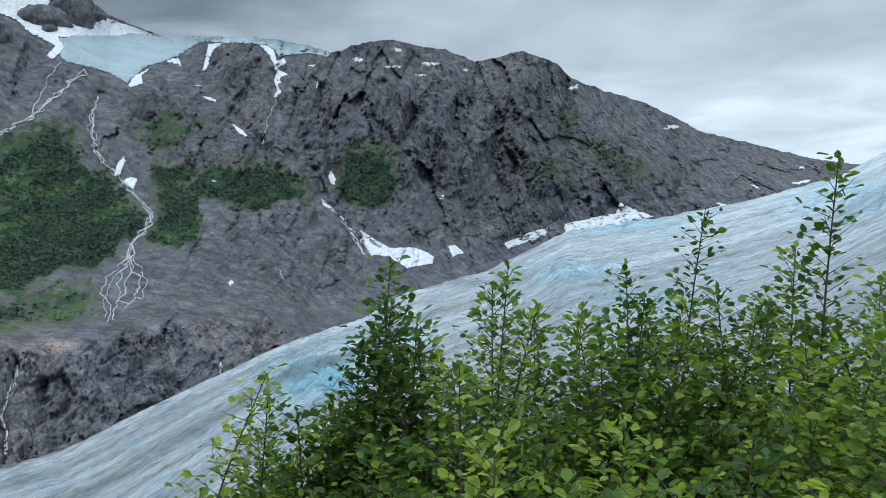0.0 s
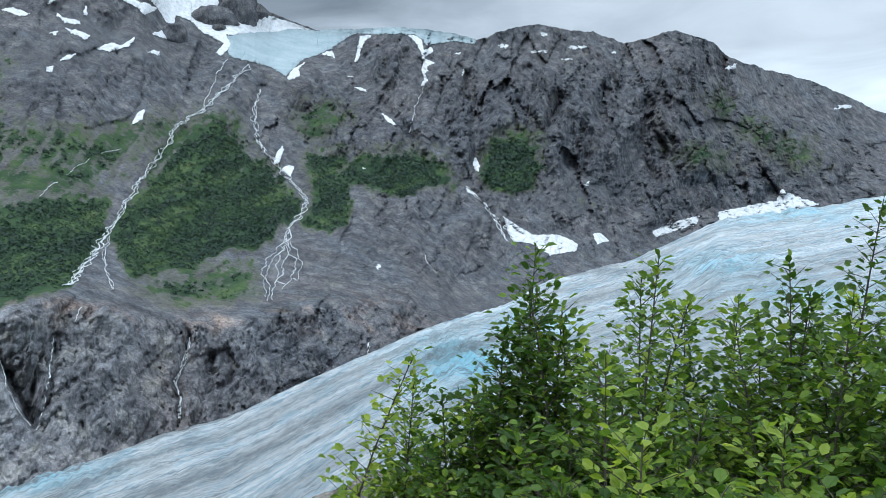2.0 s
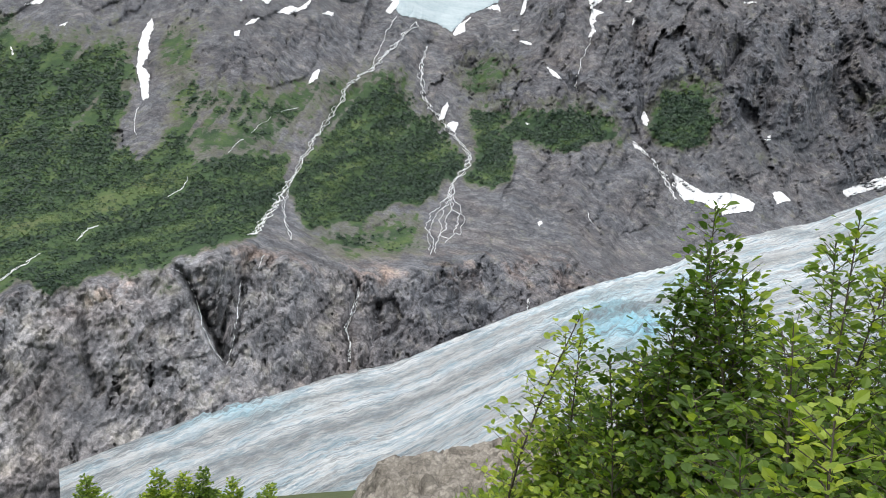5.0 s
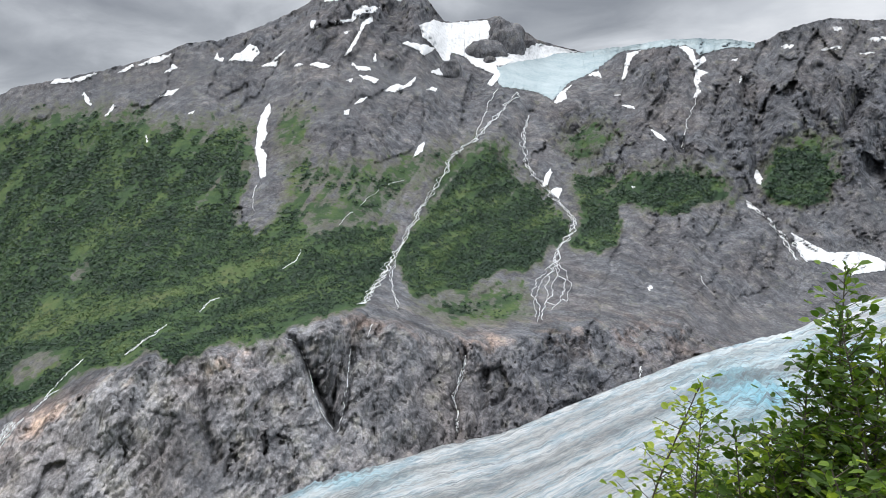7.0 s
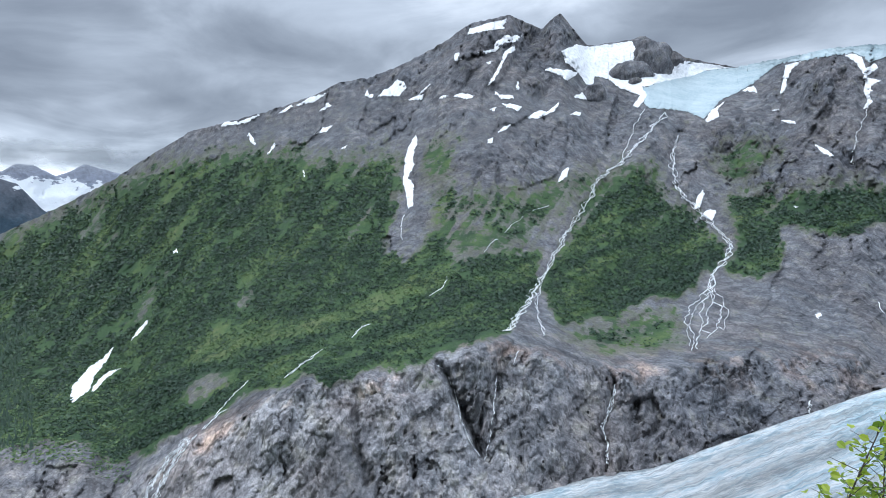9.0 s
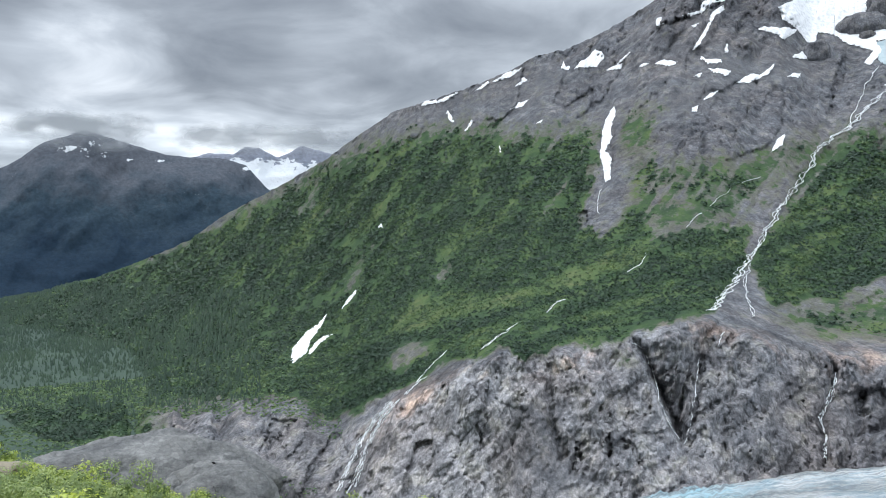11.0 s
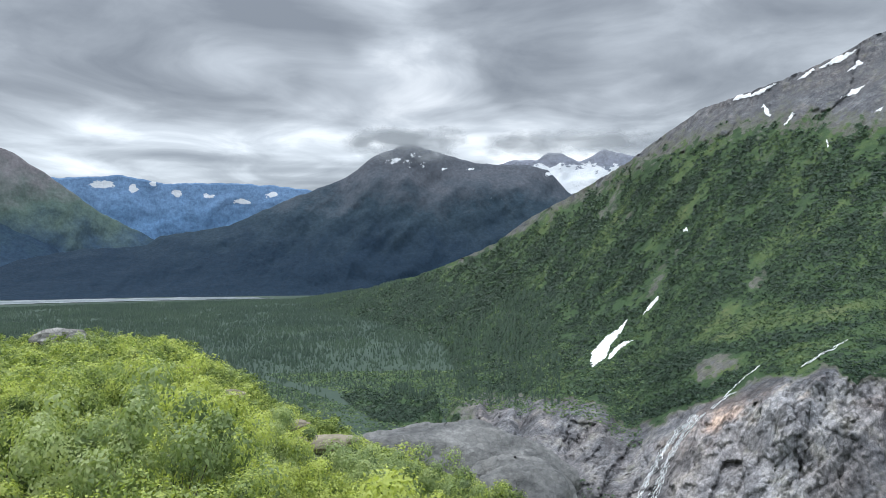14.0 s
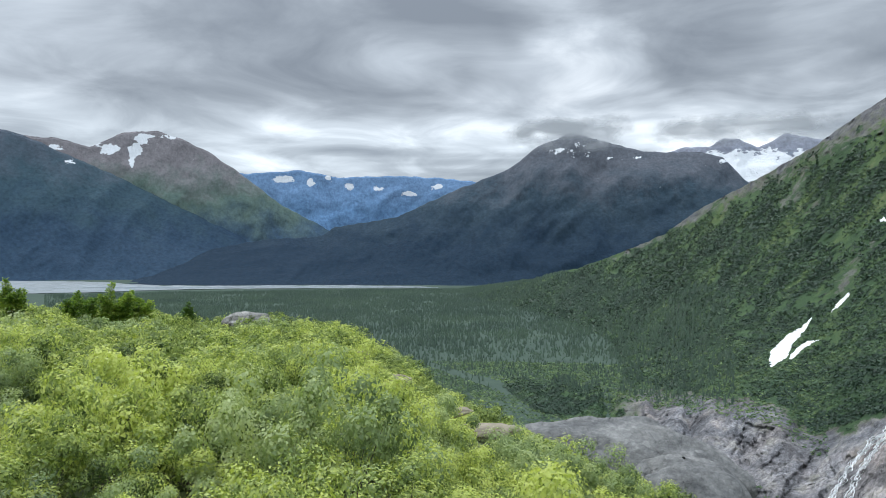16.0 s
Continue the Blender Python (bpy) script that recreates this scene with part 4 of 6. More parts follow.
def build_valley():
    b = np.linspace(-180, 180, 241)
    d = np.concatenate([np.linspace(5, 1000, 20), np.linspace(1040, 4950, 60)])[:, None]
    bb = np.broadcast_to(b, (len(d), len(b)))
    z = FLOOR_Z - 25 * np.clip(1 - d / 700, 0, 1) + 0.040 * np.maximum(0, d - 3350) + 0.8 * rough(bb * 0.3, d / 150, 0.0, 4, 0.5, 81)
    # the land behind the lookout rises, out of view
    z = np.where((bb < -62) | (bb > 150), np.maximum(z, FLOOR_Z + 0.35 * np.maximum(0, d - 400) * np.clip(np.minimum(np.abs(bb + 62), np.abs(bb - 150)) / 40, 0, 1)), z)
    me = sheet("ground", place(bb, d, np.minimum(z, 500)), VALLEY)
    tagged(new("ground", me), "flat green valley floor covered with scrub and woods", "valley floor", kind="structure")


def ribbon_flat(name, b0, b1, near, far, z, mat, seed, label):
    b = np.linspace(b0, b1, 160)
    n = profile(near, b, 0.6) * (1 + 0.012 * rough(b * 0.9, 0 * b, 0.0, 4, 0.5, seed))
    f = profile(far, b, 0.6) * (1 + 0.012 * rough(b * 0.8, 0 * b, 0.0, 4, 0.5, seed + 7))
    t = np.linspace(0, 1, 5)[:, None]
    d = n + (f - n) * t
    me = sheet(name, place(np.broadcast_to(b, d.shape), d, z + 0.040 * np.maximum(0, d - 3350)), mat)
    return tagged(new(name, me), label, "river", kind="structure")


def range_of(name, sky, d_near, d_far, mat, seed, label, relief=55, snow=(), foot=None, back=300):
    """A far mountain: foot on the valley floor, ribbed face, crest and a back slope."""
    b = np.arange(sky[0][0], sky[-1][0], 0.16)
    crest = profile(sky, b, 0.10) + 0.10 * rough(b * 1.1, 0 * b, 0.0, 4, 0.5, seed)
    fade = np.clip(np.minimum(b - b[0], b[-1] - b) / 1.5, 0, 1)
    base = -2.6 if foot is None else foot
    t = np.linspace(0, 1, 64)[:, None]
    zc = height_at(crest, d_far)
    zb = height_at(base, d_near)
    d = d_near + (d_far - d_near) * t ** 0.9
    z = zb + (zc - zb) * t ** 1.25
    tb = np.linspace(0, 1, 16)[1:, None]
    d = np.vstack([d + 0 * b, d_far + back * tb + 0 * b])
    z = np.vstack([z, zc - (zc - zb) * 0.9 * tb])
    bb = np.broadcast_to(b, d.shape)
    rise = np.degrees(np.arctan2(z - EYE, d))
    hh = np.clip((z - zb) / np.maximum(zc.max() - zb, 1), 0, 1)
    row = np.arange(len(d))[:, None]
    env = np.clip(row / 12, 0, 1) * (1 - 0.8 * np.clip(1 - np.abs(row - 63) / 12, 0, 1))
    x = place(bb, d, z)
    rib = rough(bb * 0.30 + 0.12 * rise, rise * 0.22 + 3, 0.0, 5, 0.5, seed + 3, True) - 0.5
    lump = rough(x[..., 0] / 300, x[..., 1] / 300, z / 300, 5, 0.5, seed + 9)
    d = d - relief * (rib + 0.8 * lump) * env
    z = z + 0.3 * relief * (rib + lump) * env * 0.5
    white = 0 * d
    for b0, e0, wb, we, s in snow:
        white = white + s * hump(bb, rise, b0, e0, wb, we)
    me = sheet(name, place(bb, d, z), mat, {"height": hh, "snow": white})
    return tagged(new(name, me), label, "mountain", kind="structure")


build_valley()
ribbon_flat("river_flat", 94, 150, [(94, 3330), (97, 3330), (101, 3300), (112, 3250), (116.5, 3150), (119, 3050), (150, 2900)], [(94, 3360), (97, 3440), (101, 3470), (112, 3480), (115.5, 3540), (117, 3650), (119, 3800), (124, 3900), (150, 3900)], FLOOR_Z + 2.0, GRAVEL, 5, "pale grey braided gravel river flat on the valley floor")
ribbon_flat("river_channel", 94, 150, [(94, 3350), (104, 3370), (112, 3360), (118, 3340), (150, 3200)], [(94, 3365), (104, 3400), (112, 3400), (118, 3430), (150, 3400)], FLOOR_Z + 2.6, RIVER, 15, "silty grey river channel")

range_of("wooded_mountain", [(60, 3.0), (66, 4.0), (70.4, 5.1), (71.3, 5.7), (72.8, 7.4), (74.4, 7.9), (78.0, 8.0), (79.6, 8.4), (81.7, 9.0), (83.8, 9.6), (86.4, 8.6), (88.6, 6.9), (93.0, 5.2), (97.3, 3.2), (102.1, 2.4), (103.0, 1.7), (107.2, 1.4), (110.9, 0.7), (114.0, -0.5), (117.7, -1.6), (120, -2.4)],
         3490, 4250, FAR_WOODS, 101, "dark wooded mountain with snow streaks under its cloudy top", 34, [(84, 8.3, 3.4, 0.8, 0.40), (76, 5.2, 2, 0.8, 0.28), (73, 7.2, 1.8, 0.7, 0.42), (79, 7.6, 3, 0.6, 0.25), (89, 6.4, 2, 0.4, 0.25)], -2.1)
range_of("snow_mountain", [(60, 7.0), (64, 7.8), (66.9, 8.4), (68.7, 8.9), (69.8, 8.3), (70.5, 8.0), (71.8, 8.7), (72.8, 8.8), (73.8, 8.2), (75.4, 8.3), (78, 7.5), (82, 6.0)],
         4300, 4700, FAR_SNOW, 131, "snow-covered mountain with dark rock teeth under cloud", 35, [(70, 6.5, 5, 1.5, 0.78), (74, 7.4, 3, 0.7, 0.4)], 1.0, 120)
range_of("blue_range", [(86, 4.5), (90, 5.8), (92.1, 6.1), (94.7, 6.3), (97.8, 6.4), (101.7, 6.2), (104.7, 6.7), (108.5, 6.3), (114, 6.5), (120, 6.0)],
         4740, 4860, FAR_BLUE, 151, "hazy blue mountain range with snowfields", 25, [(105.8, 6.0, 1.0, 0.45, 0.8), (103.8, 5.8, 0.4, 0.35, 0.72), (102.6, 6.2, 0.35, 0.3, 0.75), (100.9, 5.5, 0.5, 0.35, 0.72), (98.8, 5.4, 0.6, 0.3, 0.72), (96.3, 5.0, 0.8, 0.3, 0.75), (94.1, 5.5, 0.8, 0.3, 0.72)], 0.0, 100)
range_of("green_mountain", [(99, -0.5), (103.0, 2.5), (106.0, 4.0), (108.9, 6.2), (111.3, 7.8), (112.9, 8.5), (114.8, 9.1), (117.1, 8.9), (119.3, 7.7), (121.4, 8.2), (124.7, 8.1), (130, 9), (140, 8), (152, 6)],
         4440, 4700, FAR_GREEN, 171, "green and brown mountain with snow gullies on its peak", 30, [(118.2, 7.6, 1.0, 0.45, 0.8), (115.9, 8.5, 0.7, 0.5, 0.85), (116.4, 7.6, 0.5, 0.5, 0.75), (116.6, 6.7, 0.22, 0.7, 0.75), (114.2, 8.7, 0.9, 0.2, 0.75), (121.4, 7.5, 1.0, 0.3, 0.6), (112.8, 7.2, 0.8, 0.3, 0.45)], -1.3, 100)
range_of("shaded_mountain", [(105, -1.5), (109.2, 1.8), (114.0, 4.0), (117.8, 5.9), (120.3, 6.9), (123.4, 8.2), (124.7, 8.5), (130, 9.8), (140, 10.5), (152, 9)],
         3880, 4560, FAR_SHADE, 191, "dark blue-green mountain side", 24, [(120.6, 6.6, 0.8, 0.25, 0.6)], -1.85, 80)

def cloud_bank(b0, b1, low, high, d, seed, label, strength=1.0):
    """A thin sheet of low cloud facing the camera, hung in front of a far summit."""
    b, e = np.meshgrid(np.arange(b0, b1, 0.12), np.arange(low, high, 0.08))
    u, v = (b - b0) / (b1 - b0), (e - low) / (high - low)
    body = np.clip(np.sin(np.pi * u) * 1.5, 0, 1) * np.clip(v * 2.2, 0, 1) * np.clip((1 - v) * 2.6, 0, 1)
    torn = rough(b * 0.35, e * 0.7, 0.0, 4, 0.5, seed)
    dense = np.clip(body * 1.4 + 0.75 * torn * np.clip(body * 3, 0, 1) - 0.25, 0, 1) ** 1.2 * strength
    dense = np.clip(dense, 0, 0.97)
    dd = d + 0 * torn
    me = sheet("cloud_bank", place(b, dd, height_at(e, dd)), CLOUD, {"dense": dense})
    tagged(new("cloud_bank", me), label, "cloud", kind="structure")


cloud_bank(78.5, 89.5, 7.9, 11.2, 4080, 301, "grey cloud cap on the wooded mountain top", 0.85)
cloud_bank(64.0, 79.0, 8.0, 10.8, 4290, 311, "pale cloud over the snow mountain", 0.75)

# ---- near ground: the lookout's hillside ----
RIM = [(-180, -6), (-70, -4), (-40, -12), (-20, -19), (0, -21), (10, -20.5), (18.2, -19.6), (25.8, -21.6), (34, -23.5), (45, -24), (55, -22.5), (64, -20.5), (70, -19.0), (76.0, -17.4), (81.7, -14.8), (87.7, -12.6), (92.9, -10.4), (95.5, -8.4), (98.2, -6.4), (101.6, -4.9), (107, -4.5), (113.2, -4.3), (117.7, -3.4), (124.6, -2.9), (140, -2), (180, -6)]
RIM_D = [(-180, 30), (-60, 20), (-20, 14), (10, 17), (26, 21), (45, 19), (64, 20), (76, 24), (88, 31), (95, 40), (102, 48), (113, 50), (125, 46), (150, 40), (180, 30)]


def ground_z(b, r):
    b, r = np.asarray(b, float), np.asarray(r, float)
    rim, rd = np.interp(b, *np.array(RIM).T), np.interp(b, *np.array(RIM_D).T)
    zr = height_at(rim, rd) - 0.85
    t = np.clip((r - 1.2) / (rd - 1.2), 0, 1)
    near = np.clip((r - 1.0) / 3.5, 0, 1)
    dip = -1.9 * near * near * (3 - 2 * near) * np.clip(1 - t, 0, 1)
    z = zr * (t ** 1.1) + dip
    out = np.maximum(0, r - rd)
    z = z - 0.42 * out - 0.25 * np.minimum(out, 8) * np.clip(out / 8, 0, 1)
    x, y = -np.sin(np.radians(b)) * r, np.cos(np.radians(b)) * r
    return z + 0.28 * rough(x / 7, y / 7, 0.0, 3, 0.5, 7) * np.clip(r / 4 - 0.5, 0, 1)


def build_hillside():
    b = np.linspace(-180, 180, 241)
    r = np.concatenate([np.linspace(0.02, 60, 90), np.linspace(62, 330, 30)])[:, None]
    bb = np.broadcast_to(b, (len(r), len(b)))
    me = sheet("hillside", place(bb, r + 0 * bb, ground_z(bb, r)), GRASS)
    tagged(new("hillside", me), "steep green hillside turf below the lookout", "hillside", kind="structure")


build_hillside()


# ---- snow, ice and water lying on the massif ----
from mathutils.bvhtree import BVHTree


def massif_tree():
    r, c = MASSIF.shape[:2]
    i = np.arange(r * c).reshape(r, c)
    q = np.stack([i[:-1, :-1], i[:-1, 1:], i[1:, 1:], i[1:, :-1]], -1).reshape(-1, 4)
    return BVHTree.FromPolygons(MASSIF.reshape(-1, 3).tolist(), q.tolist())


TREE = massif_tree()
# the camera's eye: snow, ice and water are placed to fit its view
LOOKOUT = Vector((0, 0, EYE))
CLEAR = set()  # where snow and water keep the brush away


def on_slope(b, e):
    """The place on the massif met by the camera's ray at a bearing and rise, with its normal."""
    cb, sb, ce, se = math.cos(radians(b)), math.sin(radians(b)), math.cos(radians(e)), math.sin(radians(e))
    loc, nor, _, dist = TREE.ray_cast(LOOKOUT, Vector((-sb * ce, cb * ce, se)))
    if loc is None:
        return None
    return loc, (-nor if nor.z < 0 else nor), dist


def biggest(faces):
    """The faces of the largest connected piece."""
    boss = {}

    def find(k):
        while boss.setdefault(k, k) != k:
            boss[k] = boss[boss[k]]
            k = boss[k]
        return k

    for f in faces:
        r = find(f[0])
        for k in f[1:]:
            boss[find(k)] = r
    groups = {}
    for f in faces:
        groups.setdefault(find(f[0]), []).append(f)
    return max(groups.values(), key=len)


def lying_patch(name, poly, mat, label, category, thick=1.5, ragged=0.12, seed=1, step=0.07, ice=False):
    """A thin body of snow or ice draped over the slope inside an outline, thinning to its ragged edge."""
    pb, pe = np.array(poly).T
    pad = ragged * 2
    b = np.arange(pb.min() - pad, pb.max() + pad, step)
    e = np.arange(pe.min() - pad, pe.max() + pad, step)
    bb, ee = np.meshgrid(b, e)
    wb = bb + 1.6 * ragged * rough(bb * 3.0, ee * 3.0, 0.0, 4, 0.65, seed)
    we = ee + 1.6 * ragged * rough(bb * 3.0, ee * 3.0, 5.0, 4, 0.65, seed + 3)
    keep = inside(wb, we, poly)
    deep = smooth(smooth(keep.astype(float), 1.6, 0), 1.6, 1)
    hits = {}
    far, seen = np.zeros(bb.shape), np.zeros(bb.shape)
    for r, c in zip(*np.nonzero(keep)):
        CLEAR.add((round(bb[r, c] * 5), round(ee[r, c] * 5)))
        got = on_slope(bb[r, c], ee[r, c])
        if got:
            hits[r, c] = got
            far[r, c], seen[r, c] = got[2], 1
    filled = 1.5 if step < 0.04 else 4.0
    fill = smooth(smooth(far, filled, 0), filled, 1) / np.maximum(smooth(smooth(seen, filled, 0), filled, 1), 1e-3)
    verts, index, ds = [], -np.ones(bb.shape, int), []
    for r, c in zip(*np.nonzero(keep)):
        if (r, c) in hits:
            nor, dist = hits[r, c][1], hits[r, c][2]
            reach = min(dist, fill[r, c])
        elif ice and fill[r, c] > 500:
            nor, reach = Vector((0, 0, 1)), fill[r, c]
        else:
            continue
        cb, sb, ce, se = math.cos(radians(bb[r, c])), math.sin(radians(bb[r, c])), math.cos(radians(ee[r, c])), math.sin(radians(ee[r, c]))
        loc = LOOKOUT + Vector((-sb * ce, cb * ce, se)) * reach
        index[r, c] = len(verts)
        verts.append(loc + nor * (0.25 + thick * max(0.0, deep[r, c] - 0.25)) * reach / 900)
        ds.append(reach)
    faces = []
    for r in range(len(e) - 1):
        for c in range(len(b) - 1):
            f = [index[r, c], index[r, c + 1], index[r + 1, c + 1], index[r + 1, c]]
            if min(f) >= 0:
                dd = [ds[k] for k in f]
                if max(dd) - min(dd) < 0.07 * max(dd) + 16:
                    faces.append(f)
    if not faces:
        return None
    faces = biggest(faces)
    used = sorted({k for f in faces for k in f})
    at = {k: n for n, k in enumerate(used)}
    vs = np.array([verts[k] for k in used])
    vals = None
    if ice:
        vals = {"along": vs[:, 2] * 1.0, "across": np.hypot(vs[:, 0], vs[:, 1]) * 0.2 + vs[:, 0] * 0.5, "blue": np.full(len(vs), 0.03), "dirt": np.zeros(len(vs))}
    me = raw_mesh(name, vs, [[at[k] for k in f] for f in faces], mat, vals, True)
    return tagged(new(name, me), label, category, "snow patches on the massif" if not ice else "", "")


def stream(path, width, label, strands=1, seed=0, wander=0.09, name="mountain_stream", category="stream"):
    """White water running down the slope: one or more braided ribbons with a raised middle."""
    rnd = random.Random(seed)
    root = None
    pts = np.array(path, float)
    seg = np.concatenate([[0], np.cumsum(np.hypot(*np.diff(pts, axis=0).T))])
    n = max(6, int(seg[-1] / 0.05))
    s = np.linspace(0, seg[-1], n)
    cb, ce = np.interp(s, seg, pts[:, 0]), np.interp(s, seg, pts[:, 1])
    for k in range(strands):
        off = (k - (strands - 1) / 2) * wander * 1.6
        jb = cb + wander * (2.6 * rough(s * 1.3, 0 * s + k * 3.1, 0.0, 3, 0.5, seed + k) + 0.7 * rough(s * 4.0, 0 * s + k * 7.3, 0.0, 3, 0.6, seed + k)) + off * (0.5 + 1.5 * rough(s * 1.5, 0 * s + k, 0.0, 3, 0.6, seed + 40 + k)) * (strands > 1) * np.clip(s / 0.4, 0, 1)
        rows = []
        for q in range(n):
            CLEAR.add((round(jb[q] * 5), round(ce[q] * 5)))
            got = on_slope(jb[q], ce[q])
            if got:
                rows.append((got[0], got[1], got[2], s[q]))
        verts, faces = [], []
        for q, (loc, nor, dist, sq) in enumerate(rows):
            ahead = rows[min(q + 1, len(rows) - 1)][0] - rows[max(q - 1, 0)][0]
            side = ahead.cross(nor)
            if side.length < 1e-6:
                side = Vector((1, 0, 0))
            side.normalize()
            w = 0.30 * width * (0.2 + 2.0 * abs(noise.noise((sq * 4.1, k * 5.0, seed * 1.7)))) * (1.0 if k == 0 else 0.6)
            lift = nor * (dist / 900)
            for a, up in ((-0.5, 0.7), (-0.2, 1.5), (0.2, 1.55), (0.5, 0.7)):
                verts.append(loc + side * (w * a) + lift * up)
            if q and (loc - rows[q - 1][0]).length < 0.25 * dist + 40:
                o = 4 * q
                for j in range(3):
                    faces.append([o - 4 + j, o - 3 + j, o + 1 + j, o + j])
        if not faces:
            continue
        faces = biggest(faces)
        used = sorted({q for f in faces for q in f})
        at = {q: m for m, q in enumerate(used)}
        me = raw_mesh("strand", np.array([verts[q] for q in used]), [[at[q] for q in f] for f in faces], WATER, None, True)
        if root is None:
            root = tagged(new(name, me), label, category, "streams on the massif")
        else:
            ob = new("strand", me)
            ob.parent = root
    return root


def build_upper_ice():
    lying_patch("hanging_glacier", [(27.19, 13.62), (25.5, 13.96), (23.52, 14.13), (22.53, 14.36), (20.62, 14.31), (18.73, 14.45), (17.35, 14.48), (15.55, 14.62), (14.22, 14.65), (12.52, 14.51), (10.25, 14.22), (8.39, 13.77), (8.51, 13.35), (10.09, 13.58), (11.32, 13.47), (12.16, 13.29), (12.56, 13.76), (13.18, 14.08), (14.25, 14.13), (15.35, 14.09), (16.47, 14.1), (17.37, 14.09), (17.83, 14.06), (19.51, 12.97), (20.48, 12.53), (21.69, 12.13), (22.32, 11.46), (22.95, 10.91), (24.14, 11.58), (25.36, 11.86), (26.84, 12.11), (27.13, 12.43)],
                ICE_UP, "pale blue hanging glacier between two rock shoulders", "glacier", 1.2, 0.05, 5, 0.045, True)
    lying_patch("snowfield", [(33.15, 16.86), (31.97, 17.17), (30.94, 16.95), (27.73, 17.04), (27.39, 16.24), (27.68, 15.66), (26.2, 14.92), (25.22, 14.59), (25.66, 15.71), (23.95, 15.18), (22.27, 14.76), (20.74, 14.32), (22.54, 14.26), (23.53, 14.01), (25.51, 13.84), (27.14, 13.62), (26.75, 12.94), (27.59, 12.17), (27.96, 12.35), (27.42, 13.07), (28.79, 13.68), (29.77, 14.49), (30.66, 14.76), (30.82, 14.03), (31.38, 13.07), (32.4, 13.39), (31.21, 13.98), (32.06, 15.27), (32.81, 15.93)],
                SNOW, "old white snowfield on grey mountain rock", "snow", 1.5, 0.05, 9, 0.045)


SNOWS_ICE = [
    [(6.49, 0.45), (5.2, -0.38), (4.12, -1.05), (2.15, -1.03), (0.63, -1.8), (0.8, -2.37), (2.84, -2.66), (4.2, -1.8), (5.65, -1.55)], [(-0.36, -0.99), (-0.93, -0.91), (-1.66, -1.54), (-0.69, -1.83)],
    [(-9.3, 0.55), (-11.97, 1.1), (-13.23, 1.3), (-13.57, 2.15), (-14.47, 1.6), (-16.0, 1.0), (-13.63, 0.2), (-9.42, -0.2)], [(-4.65, -0.85), (-6.4, -0.1), (-8.2, 0.35), (-7.91, -0.35), (-5.08, -1.3)],
    [(0.33, 2.71), (-0.25, 3.13), (-0.11, 2.61)], [(-22.56, 3.2), (-23.12, 2.98), (-23.41, 2.69), (-22.82, 2.87)], [(-20.15, 2.0), (-21.22, 1.7), (-20.69, 1.5)], [(-25.31, 3.1), (-26.72, 3.35), (-26.37, 3.05), (-25.48, 2.95)],
]
SNOWS_PEAK = [
    [(40.35, 18.46), (40.14, 18.85), (38.83, 19.2), (37.2, 19.45), (37.16, 19.13), (37.63, 18.91), (37.23, 18.74), (38.58, 18.65)],
    [(39.72, 17.18), (38.91, 17.27), (38.32, 17.3), (38.22, 17.74), (37.52, 18.31), (36.04, 18.19), (36.46, 17.72), (37.41, 17.71), (38.11, 17.14), (39.33, 16.91)],
    [(39.01, 14.7), (38.73, 15.0), (37.87, 16.23), (37.43, 17.26), (36.69, 17.48), (36.62, 17.18), (37.32, 16.71), (38.04, 15.48), (38.61, 14.69)],
    [(41.5, 16.65), (41.34, 17.22), (40.96, 17.19), (41.09, 16.79), (40.63, 16.7), (41.23, 16.57)],
    [(47.64, 14.1), (47.04, 14.65), (46.37, 14.95), (45.96, 15.41), (45.43, 15.2), (45.23, 14.77), (45.87, 14.09), (46.93, 14.15)],
]
SNOWS_PEAK += [
    [(48.58, 14.1), (48.35, 14.78), (48.16, 14.4), (47.79, 14.27), (47.98, 14.05)],
    [(45.35, 13.83), (44.4, 14.17), (43.71, 14.88), (43.3, 15.02), (43.95, 14.24), (44.02, 13.79)],
    [(41.73, 14.02), (40.91, 14.25), (39.85, 13.94), (40.53, 13.71)],
    [(42.81, 13.89), (42.31, 14.19), (41.94, 14.08), (42.54, 13.83)],
    [(38.44, 14.35), (37.97, 13.95), (36.89, 13.9), (36.91, 13.6), (37.85, 13.56), (38.37, 13.96)],
    [(37.99, 13.31), (37.19, 13.27), (36.26, 12.97), (36.54, 12.6), (37.34, 12.89)],
    [(36.16, 12.07), (35.07, 12.61), (34.41, 12.49), (33.23, 13.25), (33.88, 12.41), (35.1, 11.96)],
    [(32.69, 12.14), (32.15, 12.36), (31.71, 12.03)],
    [(38.3, 11.07), (37.93, 11.49), (37.03, 11.77), (37.67, 11.25)],
]
